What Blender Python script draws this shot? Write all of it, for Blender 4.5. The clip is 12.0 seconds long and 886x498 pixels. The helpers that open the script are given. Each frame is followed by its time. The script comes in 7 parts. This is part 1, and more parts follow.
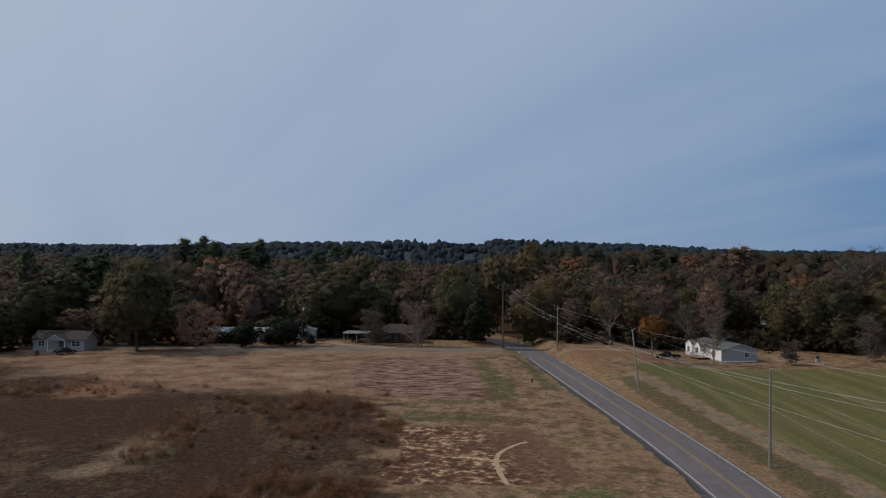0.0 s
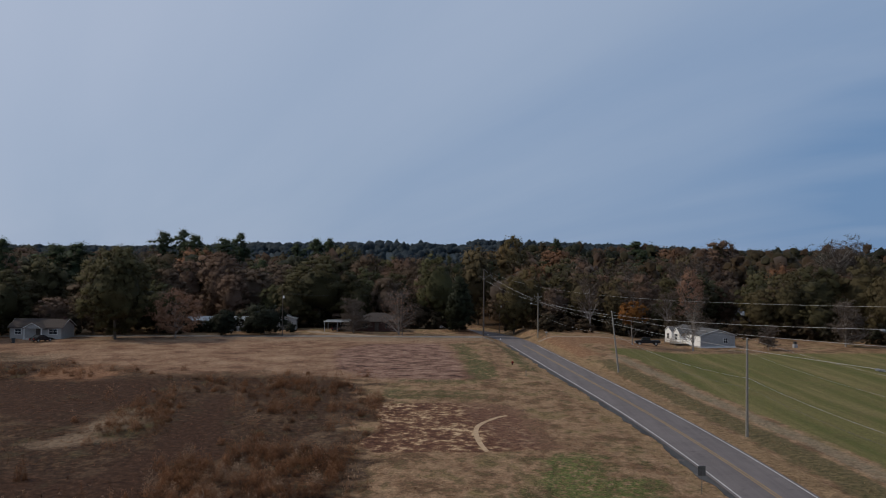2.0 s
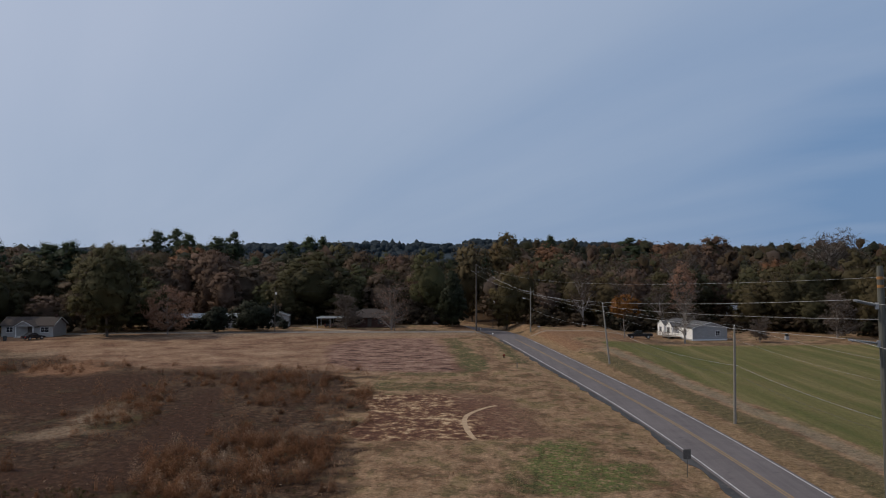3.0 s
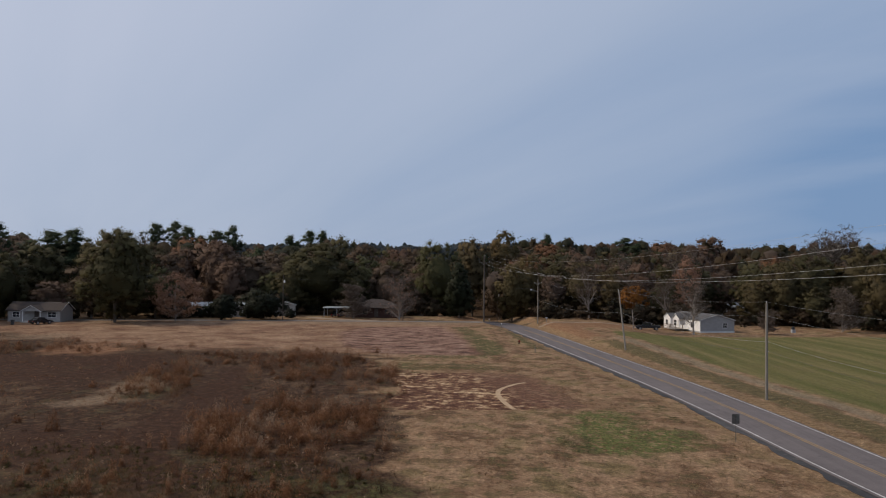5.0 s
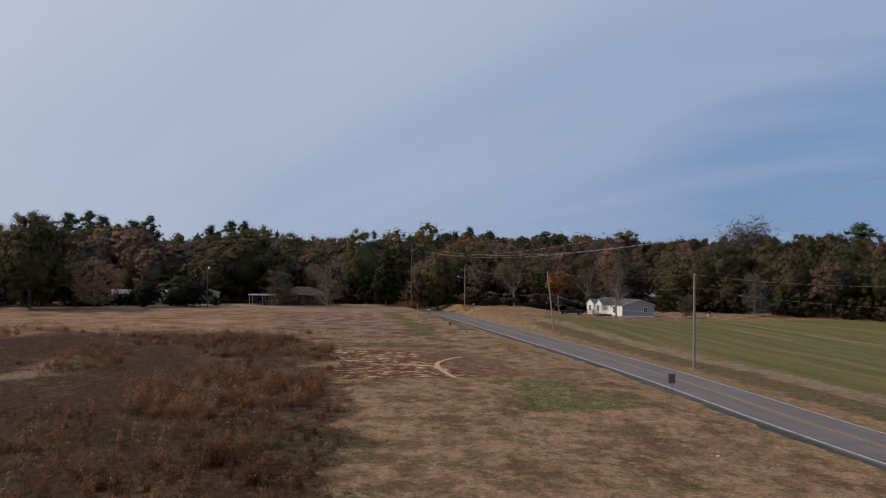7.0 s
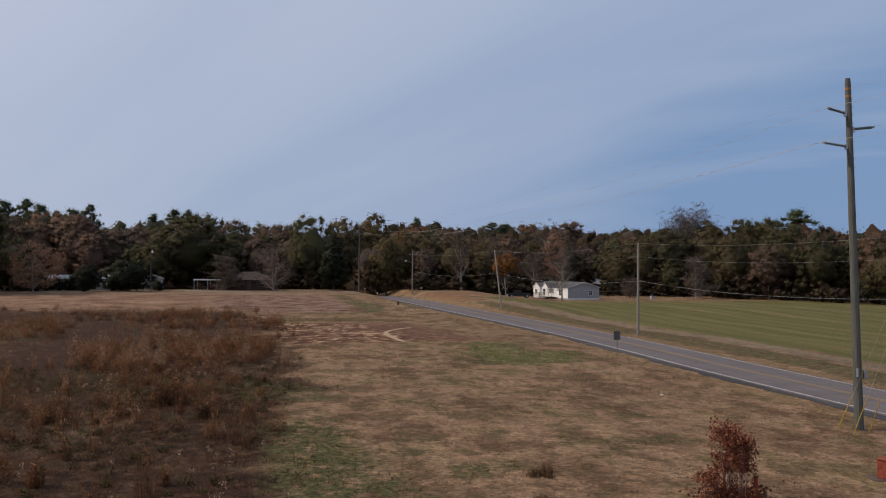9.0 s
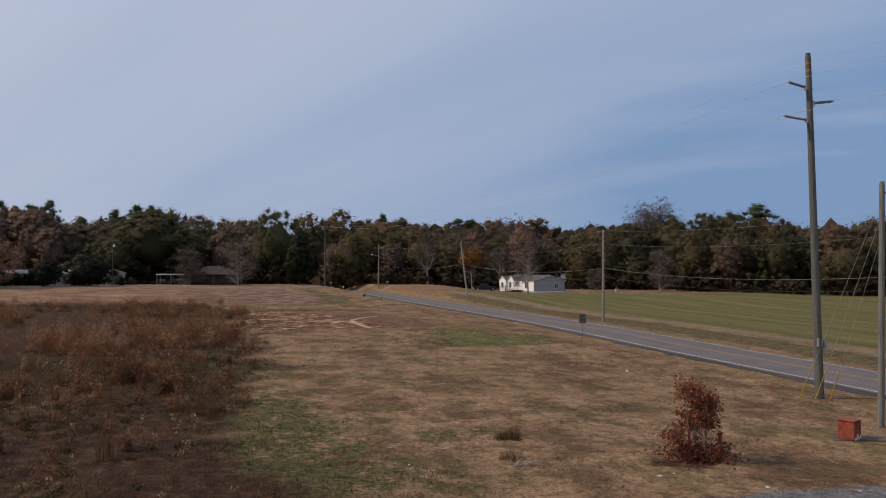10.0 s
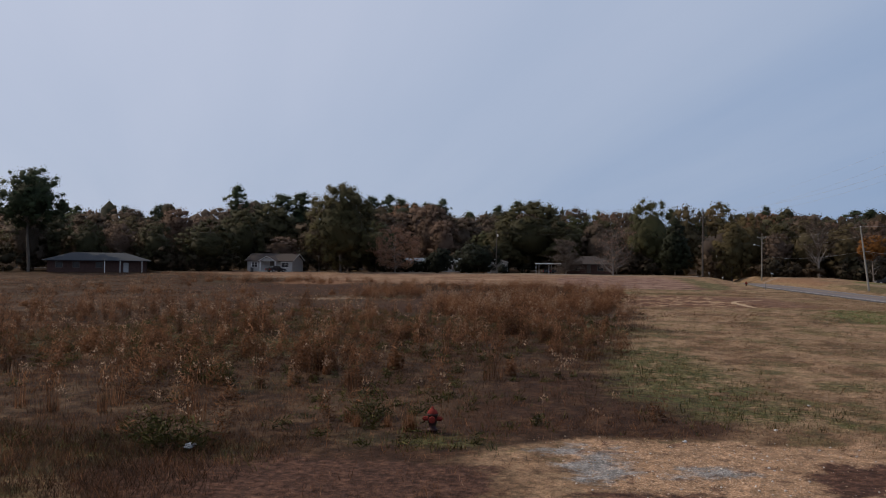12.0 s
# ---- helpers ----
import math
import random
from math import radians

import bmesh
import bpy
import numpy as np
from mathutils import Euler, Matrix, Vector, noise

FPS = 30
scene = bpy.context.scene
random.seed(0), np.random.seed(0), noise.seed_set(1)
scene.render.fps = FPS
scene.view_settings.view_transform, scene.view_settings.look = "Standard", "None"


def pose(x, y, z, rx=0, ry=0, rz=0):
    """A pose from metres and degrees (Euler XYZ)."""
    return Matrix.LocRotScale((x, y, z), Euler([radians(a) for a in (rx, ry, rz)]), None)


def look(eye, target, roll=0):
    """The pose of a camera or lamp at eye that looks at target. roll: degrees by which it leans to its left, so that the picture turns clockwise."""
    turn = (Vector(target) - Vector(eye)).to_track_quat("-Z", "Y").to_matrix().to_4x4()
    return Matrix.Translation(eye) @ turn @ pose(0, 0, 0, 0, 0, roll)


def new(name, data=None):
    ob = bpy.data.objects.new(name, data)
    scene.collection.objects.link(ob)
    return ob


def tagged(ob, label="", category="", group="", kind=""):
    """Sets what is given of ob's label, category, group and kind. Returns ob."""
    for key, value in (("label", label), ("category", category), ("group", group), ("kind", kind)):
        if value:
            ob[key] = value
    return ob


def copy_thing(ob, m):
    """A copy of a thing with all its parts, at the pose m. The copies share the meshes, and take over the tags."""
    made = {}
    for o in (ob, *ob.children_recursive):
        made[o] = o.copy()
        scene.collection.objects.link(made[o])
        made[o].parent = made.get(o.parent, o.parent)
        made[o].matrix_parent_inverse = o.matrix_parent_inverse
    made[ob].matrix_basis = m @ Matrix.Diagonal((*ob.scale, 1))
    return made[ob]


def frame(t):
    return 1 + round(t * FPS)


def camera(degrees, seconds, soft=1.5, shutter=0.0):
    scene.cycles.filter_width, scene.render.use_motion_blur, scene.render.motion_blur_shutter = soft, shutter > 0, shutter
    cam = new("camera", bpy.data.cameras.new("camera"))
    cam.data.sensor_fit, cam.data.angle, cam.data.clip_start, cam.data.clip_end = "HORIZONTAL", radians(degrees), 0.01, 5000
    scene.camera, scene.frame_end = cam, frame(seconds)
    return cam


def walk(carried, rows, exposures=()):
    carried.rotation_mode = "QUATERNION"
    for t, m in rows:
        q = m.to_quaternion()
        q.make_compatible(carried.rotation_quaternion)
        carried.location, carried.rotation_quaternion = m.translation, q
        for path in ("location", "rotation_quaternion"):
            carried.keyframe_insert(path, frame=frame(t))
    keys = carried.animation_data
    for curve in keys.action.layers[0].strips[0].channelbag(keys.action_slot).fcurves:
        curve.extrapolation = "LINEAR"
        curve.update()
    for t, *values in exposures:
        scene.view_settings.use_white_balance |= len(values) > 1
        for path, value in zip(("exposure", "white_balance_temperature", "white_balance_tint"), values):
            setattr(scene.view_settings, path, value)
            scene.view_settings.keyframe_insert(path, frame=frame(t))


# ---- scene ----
cam = camera(54.8, 12.0, 1.05)
PATH = [
    (0, (4.822, -3.463, 21.02), (4.726, -1.466, 21.053), 0.5),
    (0.5, (4.871, -3.409, 20.153), (4.788, -1.411, 20.188), 0.4),
    (1, (4.782, -3.416, 19.309), (4.711, -1.418, 19.345), 0.4),
    (1.5, (4.787, -3.468, 18.49), (4.728, -1.469, 18.527), 0.4),
    (2, (5.157, -3.432, 17.73), (5.103, -1.433, 17.768), 0.4),
    (2.5, (5.967, -3.464, 17.052), (5.917, -1.465, 17.092), 0.7),
    (2.7, (6.255, -3.464, 16.998), (6.208, -1.465, 17.034), 0.0),
    (4.3, (3.027, -3.396, 13.875), (3.002, -1.397, 13.93), 0.4),
    (4.5, (2.409, -3.496, 13.846), (2.388, -1.496, 13.896), 0.7),
    (5, (0.831, -3.645, 13.287), (0.819, -1.645, 13.336), 0.6),
    (5.5, (-0.519, -3.56, 12.663), (-0.502, -1.561, 12.714), 0.5),
    (6, (-1.256, -3.689, 11.996), (-1.182, -1.691, 12.046), 0.6),
    (6.5, (-1.509, -3.941, 11.266), (-1.394, -1.945, 11.314), 0.7),
    (7, (-1.517, -4.18, 10.544), (-1.337, -2.189, 10.591), 0.6),
    (7.2, (-1.426, -4.252, 10.332), (-1.209, -2.264, 10.377), 0.5),
    (8.8, (-1.765, -4.559, 7.688), (-1.46, -2.583, 7.729), 0.5),
    (9, (-1.762, -4.592, 7.377), (-1.458, -2.615, 7.419), 0.4),
    (9.5, (-1.76, -4.521, 6.693), (-1.429, -2.549, 6.734), 0.3),
    (10, (-1.755, -4.47, 6.112), (-1.373, -2.507, 6.152), 0.2),
    (10.5, (-1.715, -4.374, 5.498), (-1.289, -2.421, 5.539), 0.2),
    (11, (-1.69, -4.351, 4.945), (-1.323, -2.385, 4.985), 0.2),
    (11.5, (-1.737, -4.21, 4.408), (-1.779, -2.211, 4.445), 0.4),
    (12, (-1.942, -3.643, 3.795), (-2.415, -1.7, 3.828), 0.7),
]
walk(cam, [(t, look(eye, target, roll)) for t, eye, target, roll in PATH],
     [(0.0, -0.84, 6180, 8), (2.5, -0.81, 6220, 10), (4.5, -0.62, 6550, 12), (7.0, -0.58, 6600, 14), (11.0, -0.54, 6640, 15), (12.0, -0.59, 6480, 13)])

# ---- light ----
SUN_AZ, SUN_EL = 276.0, 40.0      # clockwise from +y, degrees
world = bpy.data.worlds.new("sky")
scene.world = world
world.use_nodes = True
wn, wl = world.node_tree.nodes, world.node_tree.links
wn.clear()
w_out = wn.new("ShaderNodeOutputWorld")
w_bg = wn.new("ShaderNodeBackground")
w_sky = wn.new("ShaderNodeTexSky")
w_sky.sky_type, w_sky.sun_disc = "NISHITA", False
w_sky.sun_elevation, w_sky.sun_rotation = radians(SUN_EL), radians(SUN_AZ)
w_sky.air_density, w_sky.dust_density, w_sky.ozone_density = 1.2, 0.4, 2.5
w_bg.inputs["Strength"].default_value = 0.1
# thin high cloud over nearly all of it, in long soft streaks, thinner and bluer towards +x
w_co = wn.new("ShaderNodeTexCoord")


def w_math(op, a, b):
    m = wn.new("ShaderNodeMath")
    m.operation = op
    for sock, v in zip(m.inputs, (a, b)):
        if isinstance(v, float):
            sock.default_value = v
        else:
            wl.new(v, sock)
    return m.outputs[0]


w_sep = wn.new("ShaderNodeSeparateXYZ")
wl.new(w_co.outputs["Generated"], w_sep.inputs["Vector"])
w_up = w_math("ADD", w_math("MAXIMUM", w_sep.outputs["Z"], 0.0), 0.16)
w_plane = wn.new("ShaderNodeCombineXYZ")
wl.new(w_math("DIVIDE", w_sep.outputs["X"], w_up), w_plane.inputs["X"])
wl.new(w_math("DIVIDE", w_sep.outputs["Y"], w_up), w_plane.inputs["Y"])


def w_streaks(along, across, detail, turn, shift):
    """Soft bands of cloud drawn out one way over the sky's plane."""
    mp = wn.new("ShaderNodeMapping")
    mp.inputs["Scale"].default_value = (along, across, 1)
    mp.inputs["Location"].default_value = (shift, 0.7, 1.9)
    mp.vector_type = "TEXTURE"
    mp.inputs["Scale"].default_value = (1 / along, 1 / across, 1)
    mp.inputs["Rotation"].default_value = (0, 0, radians(turn))
    nz = wn.new("ShaderNodeTexNoise")
    nz.inputs["Scale"].default_value, nz.inputs["Detail"].default_value = 1.0, detail
    nz.inputs["Roughness"].default_value, nz.inputs["Distortion"].default_value = 0.5, 0.35
    wl.new(w_plane.outputs["Vector"], mp.inputs["Vector"])
    wl.new(mp.outputs["Vector"], nz.inputs["Vector"])
    return nz.outputs["Fac"]


w_cover = w_math("ADD", w_math("MULTIPLY", w_streaks(0.16, 0.50, 4.0, 128, 3.1), 0.30), w_math("MULTIPLY", w_streaks(0.30, 1.5, 6.0, 118, 0.4), 0.30))
w_cover = w_math("SUBTRACT", w_math("ADD", w_cover, 0.09), w_math("MULTIPLY", w_sep.outputs["X"], 0.42))
w_cover = w_math("ADD", w_cover, w_math("MULTIPLY", w_sep.outputs["Z"], 0.62))
# the clear part to the east, barred with thin level cloud
w_bar = wn.new("ShaderNodeTexNoise")
w_bar.inputs["Scale"].default_value, w_bar.inputs["Detail"].default_value = 1.0, 4.0
w_bars = wn.new("ShaderNodeCombineXYZ")
wl.new(w_math("MULTIPLY", w_sep.outputs["X"], 2.2), w_bars.inputs["X"])
wl.new(w_math("MULTIPLY", w_sep.outputs["Z"], 20.0), w_bars.inputs["Y"])
wl.new(w_bars.outputs["Vector"], w_bar.inputs["Vector"])
w_east = w_math("MINIMUM", w_math("MULTIPLY", w_math("MAXIMUM", w_math("SUBTRACT", w_sep.outputs["X"], 0.30), 0.0), 3.5), 1.0)
w_low = w_math("MAXIMUM", w_math("SUBTRACT", 1.0, w_math("MULTIPLY", w_sep.outputs["Z"], 3.2)), 0.0)
w_cover = w_math("ADD", w_cover, w_math("MULTIPLY", w_math("MULTIPLY", w_east, w_low), w_math("SUBTRACT", w_math("MULTIPLY", w_bar.outputs["Fac"], 1.5), 0.95)))
w_ramp = wn.new("ShaderNodeValToRGB")
w_ramp.color_ramp.elements.new(0.5)
for el, (p, c) in zip(w_ramp.color_ramp.elements, ((0.15, (2.7, 4.5, 7.5, 1)), (0.50, (5.6, 6.9, 9.1, 1)), (0.82, (7.7, 8.6, 10.5, 1)))):
    el.position, el.color = p, c
wl.new(w_cover, w_ramp.inputs["Fac"])
w_mix = wn.new("ShaderNodeMix")
w_mix.data_type = "RGBA"
w_mix.inputs[0].default_value = 0.94
wl.new(w_sky.outputs["Color"], w_mix.inputs[6])
wl.new(w_ramp.outputs["Color"], w_mix.inputs[7])
wl.new(w_mix.outputs[2], w_bg.inputs["Color"])
wl.new(w_bg.outputs["Background"], w_out.inputs["Surface"])

sun_data = bpy.data.lights.new("sun", "SUN")
sun_data.energy, sun_data.angle, sun_data.color = 4.1, radians(1.0), (1.0, 0.86, 0.68)
sun = new("sun", sun_data)
s_az, s_el = radians(SUN_AZ), radians(SUN_EL)
sun_dir = Vector((math.sin(s_az) * math.cos(s_el), math.cos(s_az) * math.cos(s_el), math.sin(s_el)))
sun.matrix_world = look(sun_dir * 300, (0, 0, 0))

# ---- materials ----


def shader(name, rough=0.85, metal=0.0, spec=0.3):
    m = bpy.data.materials.new(name)
    m.use_nodes = True
    b = m.node_tree.nodes["Principled BSDF"]
    b.inputs["Roughness"].default_value, b.inputs["Metallic"].default_value = rough, metal
    b.inputs["Specular IOR Level"].default_value = spec
    return m, m.node_tree.nodes, m.node_tree.links, b


def node_noise(n, l, scale, detail=4.0, vec=None, rough=0.55):
    t = n.new("ShaderNodeTexNoise")
    t.inputs["Scale"].default_value, t.inputs["Detail"].default_value = scale, detail
    t.inputs["Roughness"].default_value = rough
    if vec is not None:
        l.new(vec, t.inputs["Vector"])
    return t.outputs["Fac"]


def node_ramp(n, l, fac, stops):
    r = n.new("ShaderNodeValToRGB")
    e = r.color_ramp.elements
    while len(e) < len(stops):
        e.new(0.5)
    for el, (p, c) in zip(e, stops):
        el.position, el.color = p, (*c, 1) if len(c) == 3 else c
    l.new(fac, r.inputs["Fac"])
    return r.outputs["Color"]


def node_mix(n, l, fac, a, b, mode="MIX"):
    m = n.new("ShaderNodeMix")
    m.data_type, m.blend_type = "RGBA", mode
    for sock, v in ((m.inputs[0], fac), (m.inputs[6], a), (m.inputs[7], b)):
        if isinstance(v, (int, float)):
            sock.default_value = v
        elif isinstance(v, tuple):
            sock.default_value = (*v, 1)
        else:
            l.new(v, sock)
    return m.outputs[2]


def node_math(n, l, op, a, b=0.0, c=None, clamp=False):
    m = n.new("ShaderNodeMath")
    m.operation, m.use_clamp = op, clamp
    for sock, v in zip(m.inputs, (a, b, c)):
        if v is None:
            continue
        if isinstance(v, (int, float)):
            sock.default_value = v
        else:
            l.new(v, sock)
    return m.outputs[0]


def node_bump(n, l, height, bsdf, strength=0.4, dist=0.02):
    b = n.new("ShaderNodeBump")
    b.inputs["Strength"].default_value, b.inputs["Distance"].default_value = strength, dist
    l.new(height, b.inputs["Height"])
    l.new(b.outputs["Normal"], bsdf.inputs["Normal"])


def plain(name, dark, light, scale=6.0, rough=0.8, metal=0.0, bump=0.3, stretch=(1, 1, 1), spread=0.0, spec=0.3, fine=40.0):
    """A surface with stains and grain: two scales of noise in object space, and some change from piece to piece."""
    m, n, l, b = shader(name, rough, metal, spec)
    co = n.new("ShaderNodeTexCoord")
    mp = n.new("ShaderNodeMapping")
    mp.inputs["Scale"].default_value = stretch
    l.new(co.outputs["Object"], mp.inputs["Vector"])
    big = node_noise(n, l, scale, 5, mp.outputs["Vector"])
    small = node_noise(n, l, scale * fine / 6, 3, mp.outputs["Vector"])
    both = node_math(n, l, "ADD", node_math(n, l, "MULTIPLY", big, 0.7), node_math(n, l, "MULTIPLY", small, 0.3))
    col = node_ramp(n, l, both, [(0.32, dark), (0.68, light)])
    if spread:
        info = n.new("ShaderNodeObjectInfo")
        k = node_math(n, l, "MULTIPLY_ADD", info.outputs["Random"], 2 * spread, 1 - spread)
        hsv = n.new("ShaderNodeHueSaturation")
        l.new(k, hsv.inputs["Value"])
        l.new(col, hsv.inputs["Color"])
        col = hsv.outputs["Color"]
    l.new(col, b.inputs["Base Color"])
    if bump:
        node_bump(n, l, both, b, bump)
    return m


def foliage(name, stops, see=0.25, vary=0.26, attr=""):
    """Leaves: colour from leaf to leaf (by island) and from plant to plant (by object, or by a tint kept on the mesh)."""
    m, n, l, b = shader(name, 0.75, 0, 0.2)
    geo = n.new("ShaderNodeNewGeometry")
    info = n.new("ShaderNodeObjectInfo")
    if attr:
        at = n.new("ShaderNodeAttribute")
        at.attribute_name = attr
        own = at.outputs["Fac"]
    else:
        own = info.outputs["Random"]
    col = node_ramp(n, l, own, stops)
    k = node_math(n, l, "MULTIPLY_ADD", geo.outputs["Random Per Island"], 2 * vary, 1 - vary)
    hsv = n.new("ShaderNodeHueSaturation")
    l.new(k, hsv.inputs["Value"])
    l.new(col, hsv.inputs["Color"])
    l.new(hsv.outputs["Color"], b.inputs["Base Color"])
    tr = n.new("ShaderNodeBsdfTranslucent")
    l.new(hsv.outputs["Color"], tr.inputs["Color"])
    mx = n.new("ShaderNodeMixShader")
    mx.inputs["Fac"].default_value = see
    out = n["Material Output"]
    l.new(b.outputs["BSDF"], mx.inputs[1])
    l.new(tr.outputs["BSDF"], mx.inputs[2])
    l.new(mx.outputs["Shader"], out.inputs["Surface"])
    return m


M_BARK = plain("bark", (0.05, 0.04, 0.032), (0.15, 0.125, 0.10), 3, 0.9, stretch=(1, 1, 0.2), bump=0.6)
M_GREYBARK = plain("grey_bark", (0.13, 0.11, 0.095), (0.30, 0.26, 0.23), 3, 0.9, stretch=(1, 1, 0.2), bump=0.5)
M_PALEBARK = plain("pale_bark", (0.20, 0.175, 0.15), (0.38, 0.34, 0.30), 3, 0.9, stretch=(1, 1, 0.2), bump=0.5)
M_POLE = plain("weathered_pole_wood", (0.13, 0.118, 0.10), (0.28, 0.26, 0.225), 5, 0.85, stretch=(4, 4, 0.25), bump=0.5)
M_POLEGREY = plain("damp_pole_wood", (0.075, 0.075, 0.065), (0.195, 0.19, 0.165), 5, 0.85, stretch=(4, 4, 0.25), bump=0.5)
M_POLEGREEN = plain("treated_pole_wood", (0.052, 0.055, 0.048), (0.13, 0.13, 0.114), 5, 0.85, stretch=(4, 4, 0.25), bump=0.5)
M_DARKPOLE = plain("creosote_pole_wood", (0.05, 0.042, 0.035), (0.12, 0.10, 0.085), 5, 0.85, stretch=(4, 4, 0.25), bump=0.4)
M_GALV = plain("galvanised_steel", (0.32, 0.33, 0.34), (0.5, 0.5, 0.5), 12, 0.45, 0.8, 0.1)
M_SIGNBACK = plain("sign_back_aluminium", (0.10, 0.095, 0.085), (0.17, 0.16, 0.145), 6, 0.6, 0.4, 0.1)
M_WIRE = plain("aluminium_wire", (0.38, 0.38, 0.38), (0.5, 0.5, 0.5), 2, 0.6, 0.0, 0)
M_WIREDARK = plain("dark_cable", (0.04, 0.04, 0.04), (0.09, 0.09, 0.09), 2, 0.6, 0, 0)
M_POLYMER = plain("grey_polymer_insulator", (0.10, 0.12, 0.13), (0.2, 0.22, 0.23), 9, 0.5, 0, 0.1)
M_PORCELAIN = plain("pale_insulator", (0.5, 0.5, 0.5), (0.7, 0.7, 0.7), 9, 0.3, 0, 0)
M_YELLOW = plain("yellow_plastic_guard", (0.45, 0.30, 0.03), (0.65, 0.45, 0.06), 4, 0.55, 0, 0.1)
M_WHITESIDING = plain("white_vinyl_siding", (0.28, 0.275, 0.265), (0.38, 0.375, 0.36), 1.2, 0.6, 0, 0.1, (1, 1, 6))
M_GREYSIDING = plain("pale_grey_siding", (0.25, 0.25, 0.25), (0.35, 0.35, 0.35), 1.0, 0.6, 0, 0.1, (1, 1, 6))
M_TRIM = plain("white_trim", (0.66, 0.66, 0.65), (0.82, 0.82, 0.81), 2, 0.55, 0, 0)
M_SHINGLE = plain("grey_shingles", (0.055, 0.054, 0.055), (0.115, 0.112, 0.11), 5, 0.9, 0, 0.5, spread=0.1)
M_SHINGLEBROWN = plain("brown_shingles", (0.026, 0.02, 0.018), (0.058, 0.046, 0.041), 5, 0.9, 0, 0.5, spread=0.1)
M_METALROOF = plain("weathered_metal_roof", (0.20, 0.225, 0.245), (0.38, 0.405, 0.42), 1.2, 0.4, 0.4, 0.1, (1, 6, 1))
M_GLASS = plain("dark_window_glass", (0.015, 0.018, 0.022), (0.03, 0.035, 0.04), 2, 0.08, 0, 0, spec=0.6)
M_DOOR = plain("dark_door_paint", (0.05, 0.04, 0.035), (0.09, 0.075, 0.06), 2, 0.5, 0, 0.1)
M_DECK = plain("weathered_deck_boards", (0.16, 0.14, 0.12), (0.32, 0.29, 0.25), 3, 0.85, 0, 0.4)
M_CONCRETE = plain("pale_concrete", (0.34, 0.32, 0.29), (0.52, 0.49, 0.45), 1.0, 0.9, 0, 0.3)
M_CARPAINT = plain("black_car_paint", (0.008, 0.009, 0.011), (0.02, 0.02, 0.022), 1, 0.25, 0, 0, spec=0.5)
M_TYRE = plain("tyre_rubber", (0.012, 0.012, 0.012), (0.03, 0.03, 0.03), 5, 0.85, 0, 0.2)
M_RIM = plain("alloy_rim", (0.3, 0.3, 0.3), (0.5, 0.5, 0.5), 5, 0.35, 0.8, 0)
M_LAMP = plain("lamp_lens", (0.55, 0.53, 0.5), (0.75, 0.73, 0.7), 5, 0.2, 0, 0)
M_TAIL = plain("red_lens", (0.25, 0.012, 0.01), (0.4, 0.03, 0.02), 5, 0.25, 0, 0)
M_RUST = plain("rusty_red_paint", (0.085, 0.022, 0.014), (0.33, 0.070, 0.034), 5, 0.75, 0, 0.4)
M_HYDRANT = plain("faded_red_enamel", (0.10, 0.014, 0.011), (0.21, 0.030, 0.022), 9, 0.8, 0, 0.3, spec=0.1)
M_HYDCAP = plain("dark_iron", (0.022, 0.009, 0.008), (0.05, 0.016, 0.014), 9, 0.6, 0.2, 0.3)
M_PALEPAINT = plain("flaked_pale_primer", (0.4, 0.36, 0.33), (0.62, 0.57, 0.53), 14, 0.8, 0, 0.4)
M_SLAB = plain("dark_stained_slab", (0.055, 0.038, 0.030), (0.14, 0.098, 0.078), 2.2, 0.95, 0, 0.3)
M_TRACK = plain("pale_dirt_drive", (0.16, 0.115, 0.078), (0.30, 0.23, 0.165), 0.8, 0.95, 0, 0.3)
M_PAPER = plain("white_litter", (0.34, 0.34, 0.34), (0.55, 0.55, 0.54), 9, 0.7, 0, 0.2)
M_BIN = plain("dark_bin_plastic", (0.02, 0.022, 0.024), (0.045, 0.048, 0.05), 4, 0.5, 0, 0.1)
M_STRAW = foliage("dead_grass", [(0.0, (0.093, 0.055, 0.027)), (0.35, (0.185, 0.104, 0.053)), (0.7, (0.241, 0.150, 0.082)), (1.0, (0.334, 0.247, 0.144))], 0.3, attr="tint")
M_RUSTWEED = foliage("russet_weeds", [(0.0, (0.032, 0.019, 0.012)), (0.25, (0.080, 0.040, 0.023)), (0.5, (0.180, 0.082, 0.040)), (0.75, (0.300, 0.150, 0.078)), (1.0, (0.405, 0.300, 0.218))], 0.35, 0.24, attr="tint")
M_GREENWEED = foliage("green_weeds", [(0.0, (0.034, 0.036, 0.011)), (0.6, (0.074, 0.070, 0.021)), (1.0, (0.135, 0.117, 0.041))], 0.3, 0.3, "tint")
M_REDLEAF = foliage("red_autumn_leaves", [(0.0, (0.070, 0.028, 0.018)), (0.6, (0.215, 0.066, 0.037)), (1.0, (0.30, 0.135, 0.075))], 0.3, 0.3, "tint")
M_OLIVE = foliage("olive_leaves", [(0.0, (0.0459, 0.0437, 0.0179)), (0.5, (0.0582, 0.0493, 0.0202)), (1.0, (0.0739, 0.0549, 0.0246))], 0.1, 0.07)
M_MOSS = foliage("mossy_green_leaves", [(0.0, (0.0437, 0.0482, 0.019)), (1.0, (0.0683, 0.0638, 0.0246))], 0.1, 0.07)
M_GOLD = foliage("olive_gold_leaves", [(0.0, (0.077, 0.0594, 0.0231)), (1.0, (0.1067, 0.0704, 0.0275))], 0.1, 0.07)
